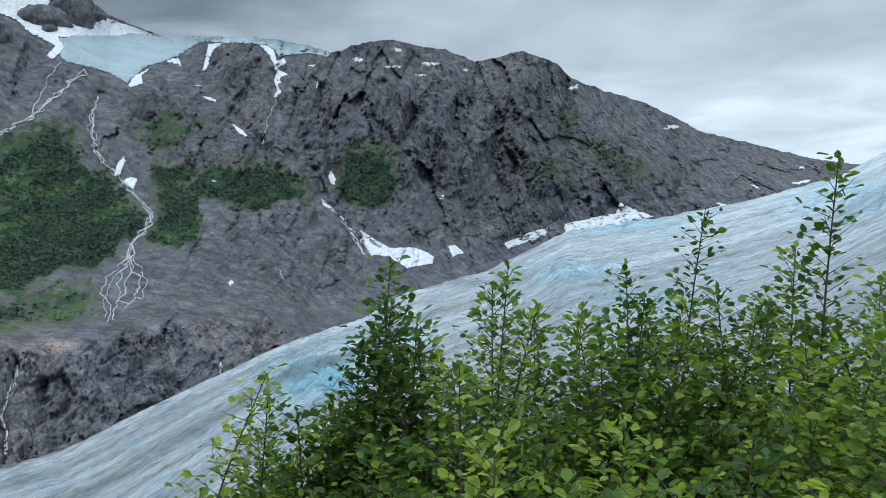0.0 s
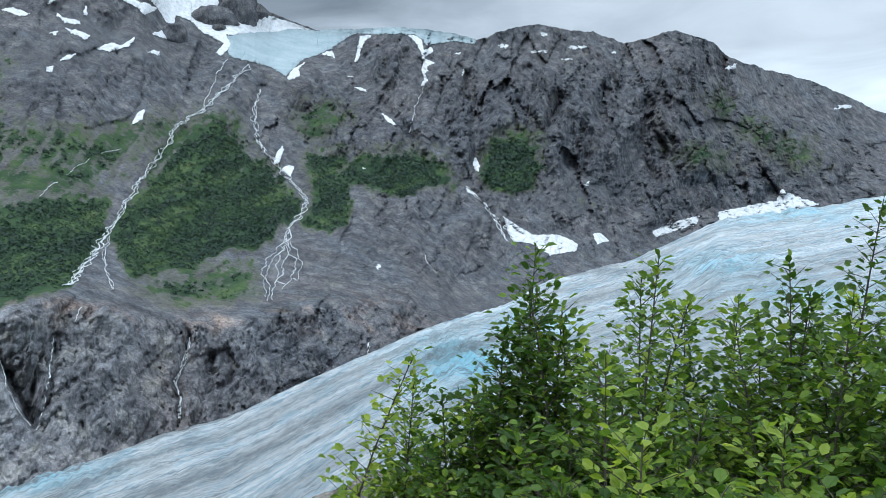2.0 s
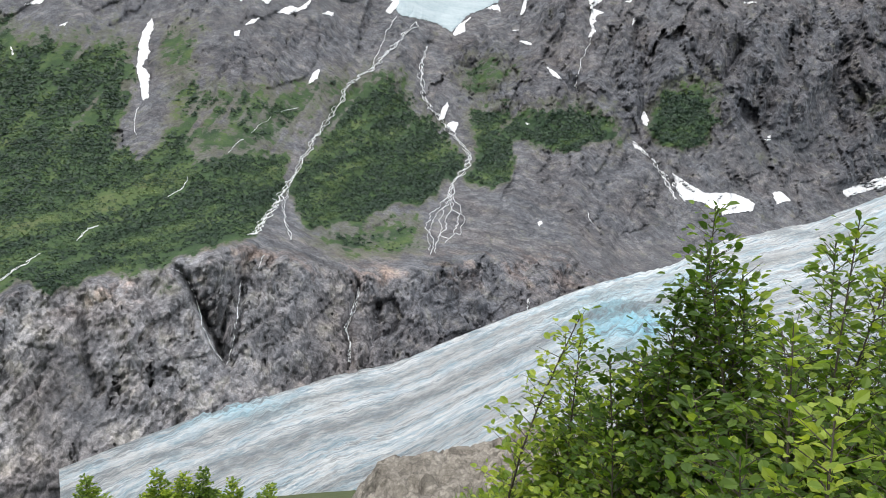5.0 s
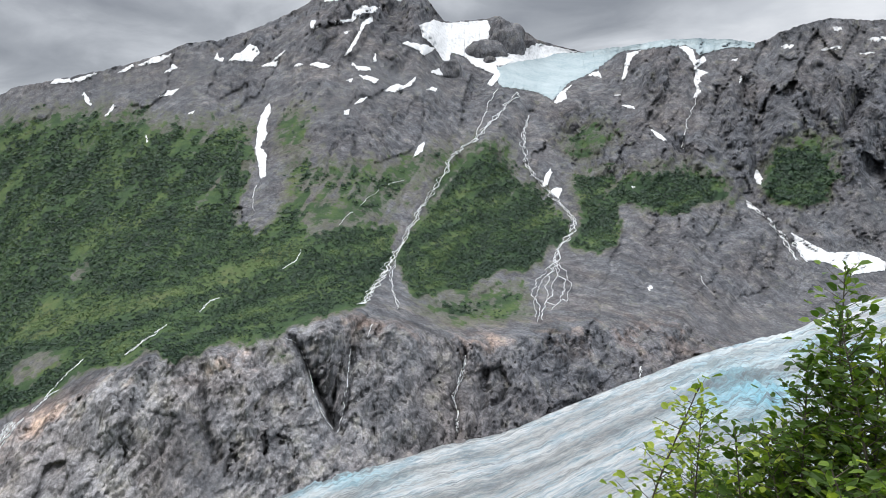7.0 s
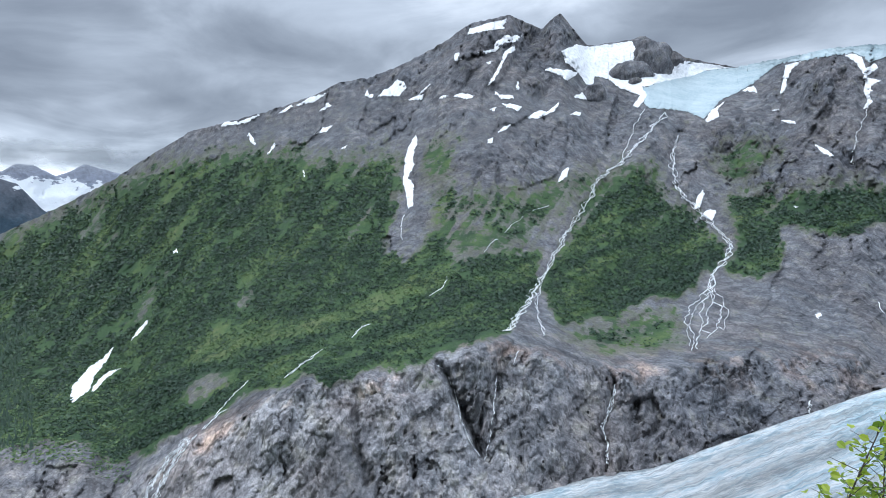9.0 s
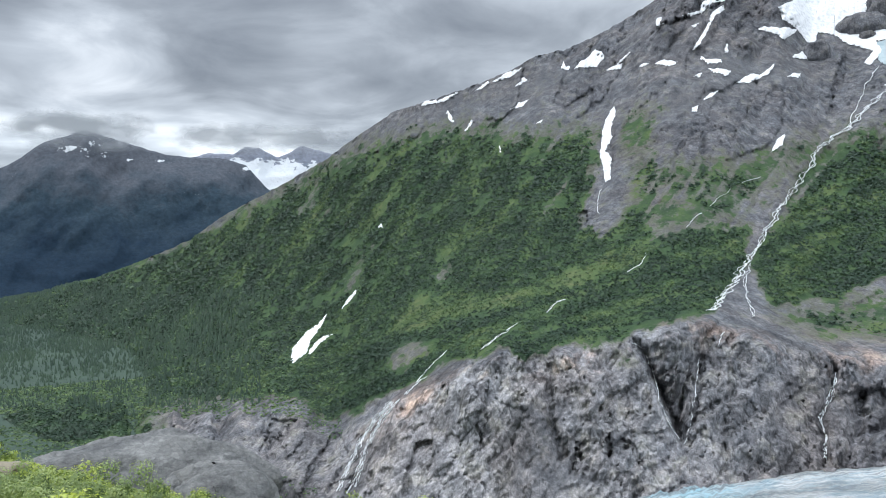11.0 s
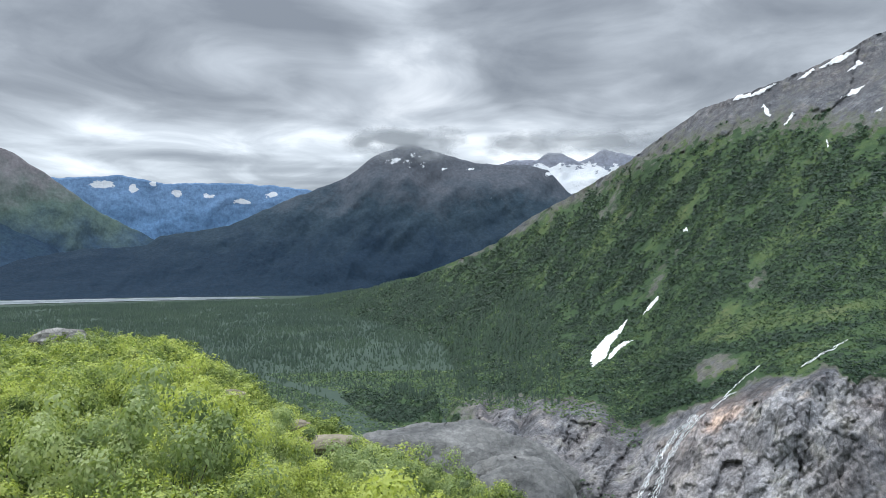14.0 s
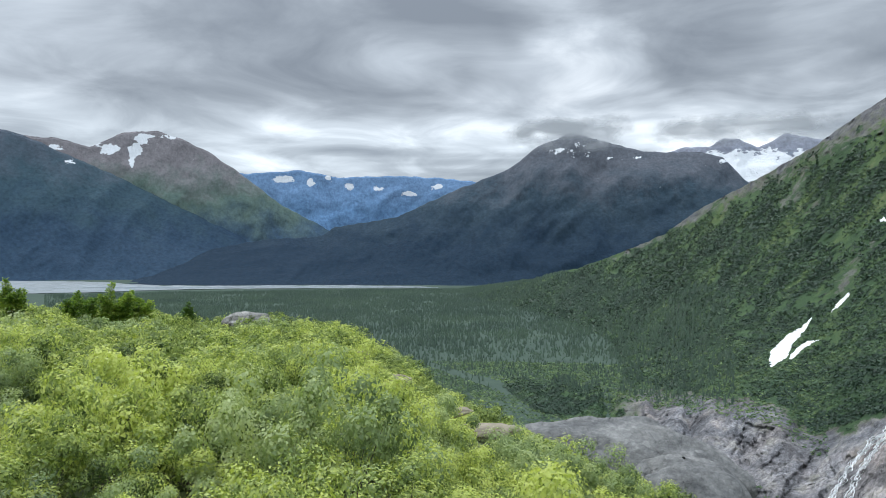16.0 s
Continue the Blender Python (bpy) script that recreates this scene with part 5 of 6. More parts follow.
SNOWS_PEAK += [
    [(39.1, 10.31), (39.09, 10.68), (38.55, 10.79), (38.7, 10.35)],
    [(52.64, 11.34), (52.07, 11.72), (50.98, 12.11), (51.51, 11.55)],
    [(52.16, 13.06), (51.37, 13.75), (51.09, 13.5), (51.72, 13.09)],
    [(53.92, 13.47), (52.77, 14.15), (51.43, 14.42), (52.27, 13.81), (53.29, 13.51)],
    [(55.26, 12.87), (54.17, 13.62), (54.0, 13.45), (54.69, 12.94)],
    [(59.45, 11.83), (59.21, 12.23), (58.01, 12.32), (56.24, 12.94), (57.53, 12.12)],
    [(45.81, 7.67), (45.63, 9.24), (45.33, 10.27), (44.63, 11.3), (44.46, 10.78), (44.91, 9.48), (44.84, 8.96), (45.35, 7.92), (44.97, 7.52), (45.03, 5.75), (45.48, 5.5), (45.65, 6.88)],
    [(56.12, 9.86), (55.48, 10.8), (55.31, 10.6), (55.87, 9.94)],
]
SNOWS_PEAK += [
    [(34.54, 15.56), (34.0, 15.71), (33.21, 15.48), (32.68, 15.45), (31.84, 15.14), (32.79, 14.6), (33.36, 15.09)],
    [(39.08, 16.38), (38.35, 16.48), (38.69, 16.16)],
    [(38.95, 12.85), (38.22, 13.08), (38.42, 12.73)],
    [(50.62, 10.25), (49.91, 10.63), (50.18, 10.25)],
    [(33.7, 7.05), (33.32, 8.01), (32.86, 8.25), (33.16, 7.42)],
    [(36.74, 14.28), (36.64, 14.91), (36.45, 14.85), (36.5, 14.19)],
]
SNOWS_BASIN = [
    [(17.76, 12.12), (17.54, 13.13), (17.31, 13.99), (16.47, 14.08), (16.13, 14.17), (16.9, 13.63), (17.27, 12.74), (17.44, 12.11)],
    [(20.35, 12.63), (19.4, 12.93), (19.2, 12.34)],
    [(22.89, 10.78), (22.57, 11.34), (21.94, 11.77), (21.33, 12.14), (21.91, 11.47), (21.89, 10.93), (22.72, 10.65)],
    [(13.69, 14.07), (13.18, 14.13), (12.56, 13.74), (12.39, 13.04), (11.85, 13.25), (11.63, 12.87), (12.05, 12.67), (12.36, 12.42), (11.46, 12.06), (12.1, 11.82), (12.19, 11.67), (12.02, 11.51), (12.32, 11.28), (12.1, 10.8), (12.49, 10.21), (12.67, 10.37), (12.45, 10.96), (12.68, 11.61), (12.49, 11.99), (12.66, 12.8), (13.0, 13.42)],
    [(10.34, 12.74), (9.53, 12.85), (9.6, 12.62)],
    [(9.57, 11.02), (9.43, 11.8), (9.17, 11.43)],
]
SNOWS_BASIN += [
    [(18.62, 10.94), (17.76, 11.18), (17.82, 10.97)],
    [(17.92, 10.38), (16.91, 10.11), (16.77, 9.86), (17.55, 10.03)],
    [(15.84, 8.45), (15.03, 7.95), (14.48, 7.33), (15.27, 7.64)],
    [(8.76, 4.57), (8.51, 5.0), (8.12, 4.25), (8.25, 3.77), (8.66, 4.03)],
    [(23.93, 4.41), (23.77, 5.2), (23.25, 5.96), (23.12, 5.53), (23.51, 4.63)],
    [(23.34, 4.12), (22.79, 4.44), (22.39, 4.26), (22.7, 3.46), (23.07, 3.76)],
    [(9.45, 2.74), (9.04, 2.46), (8.31, 1.94), (9.15, 2.27)],
    [(33.89, 6.99), (33.47, 7.92), (32.83, 8.2), (33.12, 7.47)],
    [(32.76, 12.18), (31.8, 12.27), (31.9, 11.93)],
]
SNOWS_MORE = [
    [(69.9, -7.4), (69.7, -6.4), (68.7, -5.3), (67.7, -4.6), (66.9, -3.7), (67.4, -4.8), (68.3, -5.9), (68.6, -6.8), (69.7, -7.6)],
    [(68.0, -6.1), (67.4, -5.6), (66.5, -5.4), (67.5, -6.1), (68.3, -6.9), (68.6, -6.9)],
    [(66.0, -3.7), (65.6, -3.0), (64.7, -2.0), (64.8, -2.5), (65.4, -3.2)],
    [(85.7, -6.8), (84.4, -6.4), (85.0, -6.9), (85.6, -7.0)],
    [(63.05, 2.6), (62.76, 3.0), (62.6, 2.6)], [(85.61, -6.9), (84.38, -6.4), (84.5, -6.75)],
]
build_upper_ice()
for k, poly in enumerate(SNOWS_ICE + SNOWS_PEAK + SNOWS_BASIN + SNOWS_MORE):
    lying_patch("snow_patch", poly, SNOW, "small white snow patch on grey mountain rock", "snow", 1.0, 0.05, 20 + 5 * k, 0.034)


def spot_snow(b, e, w, h, lean, seed):
    """A small oval remnant of snow, leaning along its gully."""
    out = []
    for k in range(9):
        a = 2 * math.pi * k / 9
        x, y = w * math.cos(a), h * math.sin(a)
        out.append((b + x + lean * y, e + y))
    lying_patch("snow_patch", out, SNOW, "small white snow remnant on mountain rock", "snow", 0.8, 0.10, seed, 0.04)


for k, (b, e, w, h, lean) in enumerate([(3.6, 12.7, 0.7, 0.14, 0), (6.2, 13.2, 0.6, 0.16, 0.5), (0.7, 12.9, 0.8, 0.16, 0), (3.2, 13.9, 0.35, 0.2, 0.8), (1.5, 12.1, 0.5, 0.12, 0), (-17.3, 7.5, 0.7, 0.16, -1), (-10.2, 10.8, 0.35, 0.2, -1), (16.1, -3.4, 0.25, 0.22, 0), (53.4, 8.4, 0.1, 0.4, 0.3), (57.2, 11.0, 0.2, 0.5, 0.5), (17.2, 4.2, 0.35, 0.08, 0), (-26.0, 4.1, 0.4, 0.08, 0), (-2.0, 12.4, 0.3, 0.12, 0)]):
    spot_snow(b, e, w, h, lean, 300 + 3 * k)

FOAM = "thin white mountain stream running down grey rock"
FALL = "white waterfall dropping over a dark rock cliff"
stream([(25.65, 11.65), (26.77, 10.44), (27.67, 9.62), (28.8, 8.38), (30.8, 7.16), (31.51, 5.66), (32.65, 4.16), (33.79, 2.44), (34.72, 0.72), (35.86, -1.0)], 3.2, FOAM, 3, 1, 0.13)
stream([(35.7, -0.8), (36.2, -1.6), (37.0, -2.72), (38.13, -4.2)], 3.2, FOAM, 4, 2, 0.15)
stream([(35.42, -0.8), (35.9, -2.54), (35.5, -3.86), (35.31, -4.65)], 1.6, FOAM, 2, 3)
stream([(37.3, -5.75), (37.85, -6.81)], 1.6, FOAM, 1, 4)
stream([(39.09, -7.62), (39.47, -10.15), (39.88, -12.63), (40.22, -13.77)], 1.7, FALL, 1, 5, 0.04, "waterfall", "waterfall")
stream([(43.96, -6.52), (42.92, -7.0), (42.34, -8.73), (41.97, -10.85), (41.18, -12.76), (40.64, -13.41)], 1.4, FALL, 1, 6, 0.04, "waterfall", "waterfall")
stream([(24.83, 9.93), (25.3, 8.46), (25.15, 6.31), (24.52, 5.42), (23.27, 3.86), (22.23, 2.74), (21.5, 1.63), (21.86, 0.78), (22.96, -0.49)], 3.4, FOAM, 3, 7, 0.12)
for k, (b0, b1, b2, e2) in enumerate([(22.9, 24.6, 24.4, -5.9), (22.7, 23.4, 24.3, -5.8), (23.0, 22.4, 23.4, -5.0), (22.8, 24.0, 23.2, -4.7), (23.1, 25.0, 24.6, -5.6), (22.6, 22.0, 22.6, -4.2)]):
    stream([(22.8, -0.5), (b0 + 0.2, -1.3), (0.5 * (b0 + b1), -2.3), (b1, -3.5), (0.5 * (b1 + b2), -4.4), (b2, e2)], 2.4 - 0.22 * k, FOAM, 1, 60 + k, 0.16)
stream([(12.35, 10.71), (12.57, 9.92), (13.19, 8.76), (13.5, 7.56), (13.45, 6.74)], 5.0, FOAM, 1, 10)
stream([(9.3, 2.73), (8.57, 2.09), (7.67, 1.12), (6.8, -0.31), (6.11, -1.59)], 4.5, FOAM, 2, 11, 0.10)
stream([(7.14, 0.5), (6.02, -0.72), (5.58, -1.72)], 4.0, FOAM, 2, 12, 0.12)
stream([(30.15, -8.35), (30.63, -9.84), (31.33, -11.31), (30.85, -12.79), (31.0, -14.1)], 3.2, FALL, 1, 13, 0.05, "waterfall", "waterfall")
stream([(30.1, -8.7), (30.5, -10.0), (31.2, -11.5), (30.9, -12.6), (31.1, -14.0)], 1.6, FALL, 2, 14, 0.06, "waterfall", "waterfall")
stream([(16.9, -9.2), (17.05, -10.1)], 2.6, FALL, 2, 15, 0.08, "waterfall", "waterfall")
stream([(45.73, 5.04), (46.04, 4.2), (46.07, 3.14)], 2.5, FOAM, 1, 16)
stream([(12.51, -2.63), (12.22, -3.38)], 2.0, FOAM, 1, 17)
stream([(42.67, 0.2), (42.92, -0.67), (44.04, -1.29)], 2.0, FOAM, 1, 18)
stream([(48.68, -3.29), (49.34, -3.47), (50.1, -4.3)], 1.8, FOAM, 2, 19)
stream([(52.39, -5.05), (54.12, -6.23), (55.18, -7.0)], 1.7, FOAM, 2, 20)
stream([(57.87, -7.03), (59.52, -8.55), (60.54, -9.67)], 1.6, FOAM, 1, 21)
stream([(27.12, 12.03), (28.01, 10.66), (28.95, 8.22)], 3.0, FOAM, 1, 22)
stream([(34.6, 5.34), (35.92, 4.97)], 1.8, FOAM, 1, 23, 0.12)
stream([(36.6, 4.6), (37.48, 3.95), (38.0, 3.4)], 1.6, FOAM, 1, 24, 0.12)
stream([(38.6, 2.9), (39.52, 2.28), (39.7, 1.9)], 2.2, FOAM, 1, 25, 0.12)
for k, (b0, e0, b1, e1) in enumerate([(62.2, -10.7, 66.5, -17.0), (62.1, -10.8, 66.1, -16.3), (61.6, -10.56, 65.8, -17.2), (62.4, -11.2, 65.2, -16.8)]):
    stream([(b0, e0), (b0 + 0.28 * (b1 - b0), e0 + 0.18 * (e1 - e0)), (b0 + 0.6 * (b1 - b0), e0 + 0.47 * (e1 - e0)), (b1, e1)], 0.8, "fan of thin white waterfalls over a grey cliff", 3, 30 + k, 0.10, "waterfall", "waterfall")
stream([(59.42, -8.98), (60.27, -9.41), (61.13, -10.26)], 1.2, FOAM, 2, 41)


# ---- thickets on the slopes and woods in the valley ----
def shard_shape(seed, count=9):
    """A small bush far off: a loose dome of leafy sprays."""
    rng = np.random.default_rng(seed)
    u = rng.normal(0, 1, (count, 3)) * np.array([1, 1, 0.8])
    u[:, 2] = np.abs(u[:, 2]) + 0.05
    u /= np.linalg.norm(u, axis=1, keepdims=True)
    nrm = u + rng.normal(0, 0.28, (count, 3)) + np.array([0, 0, 0.45])
    nrm /= np.linalg.norm(nrm, axis=1, keepdims=True)
    a = np.cross(nrm, rng.normal(0, 1, (count, 3)))
    a /= np.linalg.norm(a, axis=1, keepdims=True)
    c = np.cross(nrm, a)
    mid = u * rng.uniform(0.45, 0.85, (count, 1))
    r = rng.uniform(0.5, 0.8, (count, 1))
    v = np.stack([mid + r * a, mid - 0.5 * r * a + 0.87 * r * c, mid - 0.5 * r * a - 0.87 * r * c], 1).reshape(-1, 3)
    v[:, 2] = np.maximum(v[:, 2], -0.15)
    return v, np.arange(3 * count).reshape(-1, 3)


def scatter(name, spots, sizes, shapes, mat, label, category, seed, flat=0.75, tones=None, ups=None):
    """Many small bodies as one mesh, each turned and scaled at random."""
    rng = np.random.default_rng(seed)
    allv, allf, allt, base = [], [], [], 0
    tones = np.zeros(len(spots)) if tones is None else tones
    pick = rng.integers(0, len(shapes), len(spots))
    for k, (v, f) in enumerate(shapes):
        who = np.nonzero(pick == k)[0]
        if not len(who):
            continue
        a = rng.uniform(0, 2 * np.pi, len(who))
        ca, sa = np.cos(a)[:, None], np.sin(a)[:, None]
        s = sizes[who][:, None]
        jit = v[None] * (1 + rng.uniform(-0.22, 0.22, (len(who), len(v), 1)))
        x = (jit[..., 0] * ca - jit[..., 1] * sa) * s
        y = (jit[..., 0] * sa + jit[..., 1] * ca) * s
        z = jit[..., 2] * s * flat
        q = np.stack([x, y, z], -1)
        if ups is not None:
            u = ups[who][:, None]
            e1 = np.cross(u, (0.0, 0.0, 1.0)) + np.array([1e-4, 0, 0])
            e1 /= np.linalg.norm(e1, axis=-1, keepdims=True)
            q = x[..., None] * e1 + y[..., None] * np.cross(u, e1) + z[..., None] * u
        allv.append((q + spots[who][:, None]).reshape(-1, 3))
        allf.append((f[None] + (np.arange(len(who)) * len(v))[:, None, None] + base).reshape(-1, f.shape[1]))
        allt.append(np.repeat(tones[who], len(v)))
        base += len(who) * len(v)
    me = raw_mesh(name, np.vstack(allv), np.vstack(allf), mat, {"tone": np.concatenate(allt)}, False)
    return tagged(new(name, me), label, category, kind="stuff")


def build_thickets():
    rng = np.random.default_rng(4)
    r, c = MASSIF.shape[:2]
    rows, cols = rng.integers(12, r - 24, 420000), rng.integers(230, c - 60, 420000)
    p = MASSIF[rows, cols]
    nn = normals(MASSIF)
    nn = np.where(nn[..., 2:] < 0, -nn, nn)
    up = 0.75 * nn[rows, cols] + np.array([0, 0, 0.25])
    up /= np.linalg.norm(up, axis=1, keepdims=True)
    v = MASSIF_VEG[rows, cols]
    d = np.hypot(p[:, 0], p[:, 1])
    patchy = rough(p[:, 0] / 60, p[:, 1] / 60, p[:, 2] / 60, 4, 0.55, 77)
    open_ground = MEADOW[rows, cols]
    keep = v + 0.5 * patchy > 0.58 + 0.3 * rng.random(len(v))
    pb, pe = np.degrees(np.arctan2(-p[:, 0], p[:, 1])), np.degrees(np.arctan2(p[:, 2] + 1.0 - EYE, d))
    keep[keep] = [(round(q * 5), round(w * 5)) not in CLEAR for q, w in zip(pb[keep].tolist(), pe[keep].tolist())]
    p, d, open_ground, up = p[keep][:125000], d[keep][:125000], open_ground[keep][:125000], up[keep][:125000]
    size = np.clip(d * 0.0017, 0.5, 2.8) * rng.uniform(0.5, 1.6, len(d)) ** 1.4 * (1.15 - 0.4 * open_ground)
    p = p + np.stack([rng.normal(0, 1, len(d)), rng.normal(0, 1, len(d)), 0 * d], -1) * (d * 0.0012)[:, None]
    p[:, 2] += size * 0.15
    scatter("alder_thicket", p, size, [shard_shape(k, 7) for k in range(6)], CLUMP, "dense dark green alder thickets covering the mountain side", "shrubs", 5, 0.85, 1.3 * open_ground - 0.55 + 1.3 * rough(p[:, 0] / 22, p[:, 1] / 22, p[:, 2] / 22, 3, 0.6, 79), up)


def spruce_shape(k):
    """A slim conifer: a short stem hidden under ragged skirts."""
    rnd = random.Random(k)
    v, f = [], []
    for q, (z0, z1, w) in enumerate(((0.04, 0.70, 0.24), (0.38, 1.0, 0.15))):
        o = len(v)
        for j in range(5):
            a = 2 * math.pi * (j + 0.5 * (q % 2)) / 5
            ww = w * rnd.uniform(0.7, 1.2)
            v.append((ww * math.cos(a), ww * math.sin(a), z0 + rnd.uniform(-0.03, 0.03)))
        v.append((0, 0, z1))
        f += [(o + j, o + (j + 1) % 5, o + 5) for j in range(5)]
    return np.array(v), np.array(f)


def build_woods():
    rng = np.random.default_rng(8)
    n = 105000
    b = rng.uniform(72, 122, n)
    d = np.sqrt(rng.uniform(480 ** 2, 3350 ** 2, n))
    thick = rough(b * 0.25, d / 260, 0.0, 4, 0.55, 17)
    keep = thick + 0.75 * rng.random(n) > 0.02
    b, d = b[keep], d[keep]
    p = place(b, d, np.full(len(b), FLOOR_Z - 2.0))
    # clear of the mountain's foot
    foot = np.interp(b, *np.array(EDGE_D).T)
    ok = (d > foot + 30) | (b > 90)
    p, b, d = p[ok], b[ok], d[ok]
    for k in range(len(p)):
        hit = TREE.ray_cast(Vector((p[k, 0], p[k, 1], 900)), Vector((0, 0, -1)))
        if hit[0] is not None and hit[0].z > p[k, 2]:
            p[k, 2] = hit[0].z - 0.5
    ok = (p[:, 2] < -40) & (d < np.interp(b, [70, 94, 97, 128], [3400, 3250, 3150, 2850]))
    p, d = p[ok], d[ok]
    size = rng.uniform(4, 11, len(p)) * np.clip(d / 1100, 0.5, 1) * (1 + 0.35 * rough(p[:, 0] / 130, p[:, 1] / 130, 0.0, 3, 0.5, 18))
    scatter("spruce_wood", p, size, [spruce_shape(1), spruce_shape(2), spruce_shape(3)], CONIFER, "dark spruce wood on the valley floor", "trees", 9, 1.0)


def build_gorge_brush():
    """Brush on the ground between the hill and the mountain's foot."""
    rng = np.random.default_rng(61)
    n = 34000
    b, d = rng.uniform(66, 108, n), np.sqrt(rng.uniform(75 ** 2, 950 ** 2, n))
    z = np.maximum(ground_z(b, np.minimum(d, 330)), FLOOR_Z - 25 * np.clip(1 - d / 700, 0, 1))
    z = np.where(d > 330, FLOOR_Z - 25 * np.clip(1 - d / 700, 0, 1), z)
    p = place(b, d, z)
    for k in range(n):
        hit = TREE.ray_cast(Vector((p[k, 0], p[k, 1], 900)), Vector((0, 0, -1)))
        if hit[0] is not None and hit[0].z > p[k, 2]:
            p[k, 2] = hit[0].z
    ok = (d < np.interp(b, *np.array(FOOT_D).T) + 10) | (p[:, 2] < -85) & (d > np.interp(b, *np.array(EDGE_D).T))
    p, d = p[ok], d[ok]
    pb, pe = np.degrees(np.arctan2(-p[:, 0], p[:, 1])), np.degrees(np.arctan2(p[:, 2] + 1.0 - EYE, d))
    ok = np.array([(round(q * 5), round(w * 5)) not in CLEAR for q, w in zip(pb.tolist(), pe.tolist())])
    p, d = p[ok], d[ok]
    size = np.clip(d * 0.0018, 0.4, 1.6) * rng.uniform(0.6, 1.6, len(d))
    scatter("gorge_brush", p, size, [shard_shape(k + 10) for k in range(4)], CLUMP, "green brush on the slope down to the gorge", "shrubs", 62, 0.85, rng.uniform(-0.3, 0.5, len(d)))


build_thickets()
build_woods()
build_gorge_brush()


# ---- shrubs round the lookout ----
def leaf_sheet(base, axis, face, length, width):
    """Oval leaves folded along the midrib: base, two flanks a side, tip and midrib, four triangles each."""
    n = len(base)
    side = np.cross(axis, face)
    side /= np.linalg.norm(side, axis=1, keepdims=True) + 1e-9
    up = np.cross(side, axis)
    L, W = length[:, None], width[:, None]
    v = np.stack([base, base + axis * L * 0.30 - side * W * 0.46 + up * W * 0.12, base + axis * L * 0.70 - side * W * 0.40 + up * W * 0.14,
                  base + axis * L * 1.0 - up * W * 0.10, base + axis * L * 0.70 + side * W * 0.40 + up * W * 0.14, base + axis * L * 0.30 + side * W * 0.46 + up * W * 0.12], 1)
    f = np.array([(0, 3, 2), (0, 2, 1), (0, 4, 3), (0, 5, 4)])
    return v.reshape(-1, 3), (f[None] + 6 * np.arange(n)[:, None, None]).reshape(-1, 3)


def leaf_quads(base, axis, face, length, width):
    n = len(base)
    side = np.cross(axis, face)
    side /= np.linalg.norm(side, axis=1, keepdims=True) + 1e-9
    up = np.cross(side, axis)
    L, W = length[:, None], width[:, None]
    v = np.stack([base, base + axis * L * 0.5 - side * W * 0.5 + up * W * 0.12, base + axis * L, base + axis * L * 0.5 + side * W * 0.5 + up * W * 0.12], 1)
    f = np.array([(0, 2, 1), (0, 3, 2)])
    return v.reshape(-1, 3), (f[None] + 4 * np.arange(n)[:, None, None]).reshape(-1, 3)


def tubes(lines, sides=5):
    """Tapered twigs and stems: each line is (points, first radius, last radius)."""
    V, F, base = [], [], 0
    for pts, r0, r1 in lines:
        pts = np.asarray(pts)
        n = len(pts)
        t = np.gradient(pts, axis=0)
        t /= np.linalg.norm(t, axis=1, keepdims=True) + 1e-9
        a = np.cross(t, (0.31, 0.11, 0.94))
        a /= np.linalg.norm(a, axis=1, keepdims=True) + 1e-9
        c = np.cross(t, a)
        r = np.linspace(r0, r1, n)[:, None]
        ring = [pts + r * (math.cos(q) * a + math.sin(q) * c) for q in np.linspace(0, 2 * math.pi, sides, endpoint=False)]
        V.append(np.stack(ring, 1).reshape(-1, 3))
        i = np.arange(n * sides).reshape(n, sides) + base
        F.append(np.stack([i[:-1], np.roll(i, -1, 1)[:-1], np.roll(i, -1, 1)[1:], i[1:]], -1).reshape(-1, 4))
        base += n * sides
    return np.vstack(V), np.vstack(F)


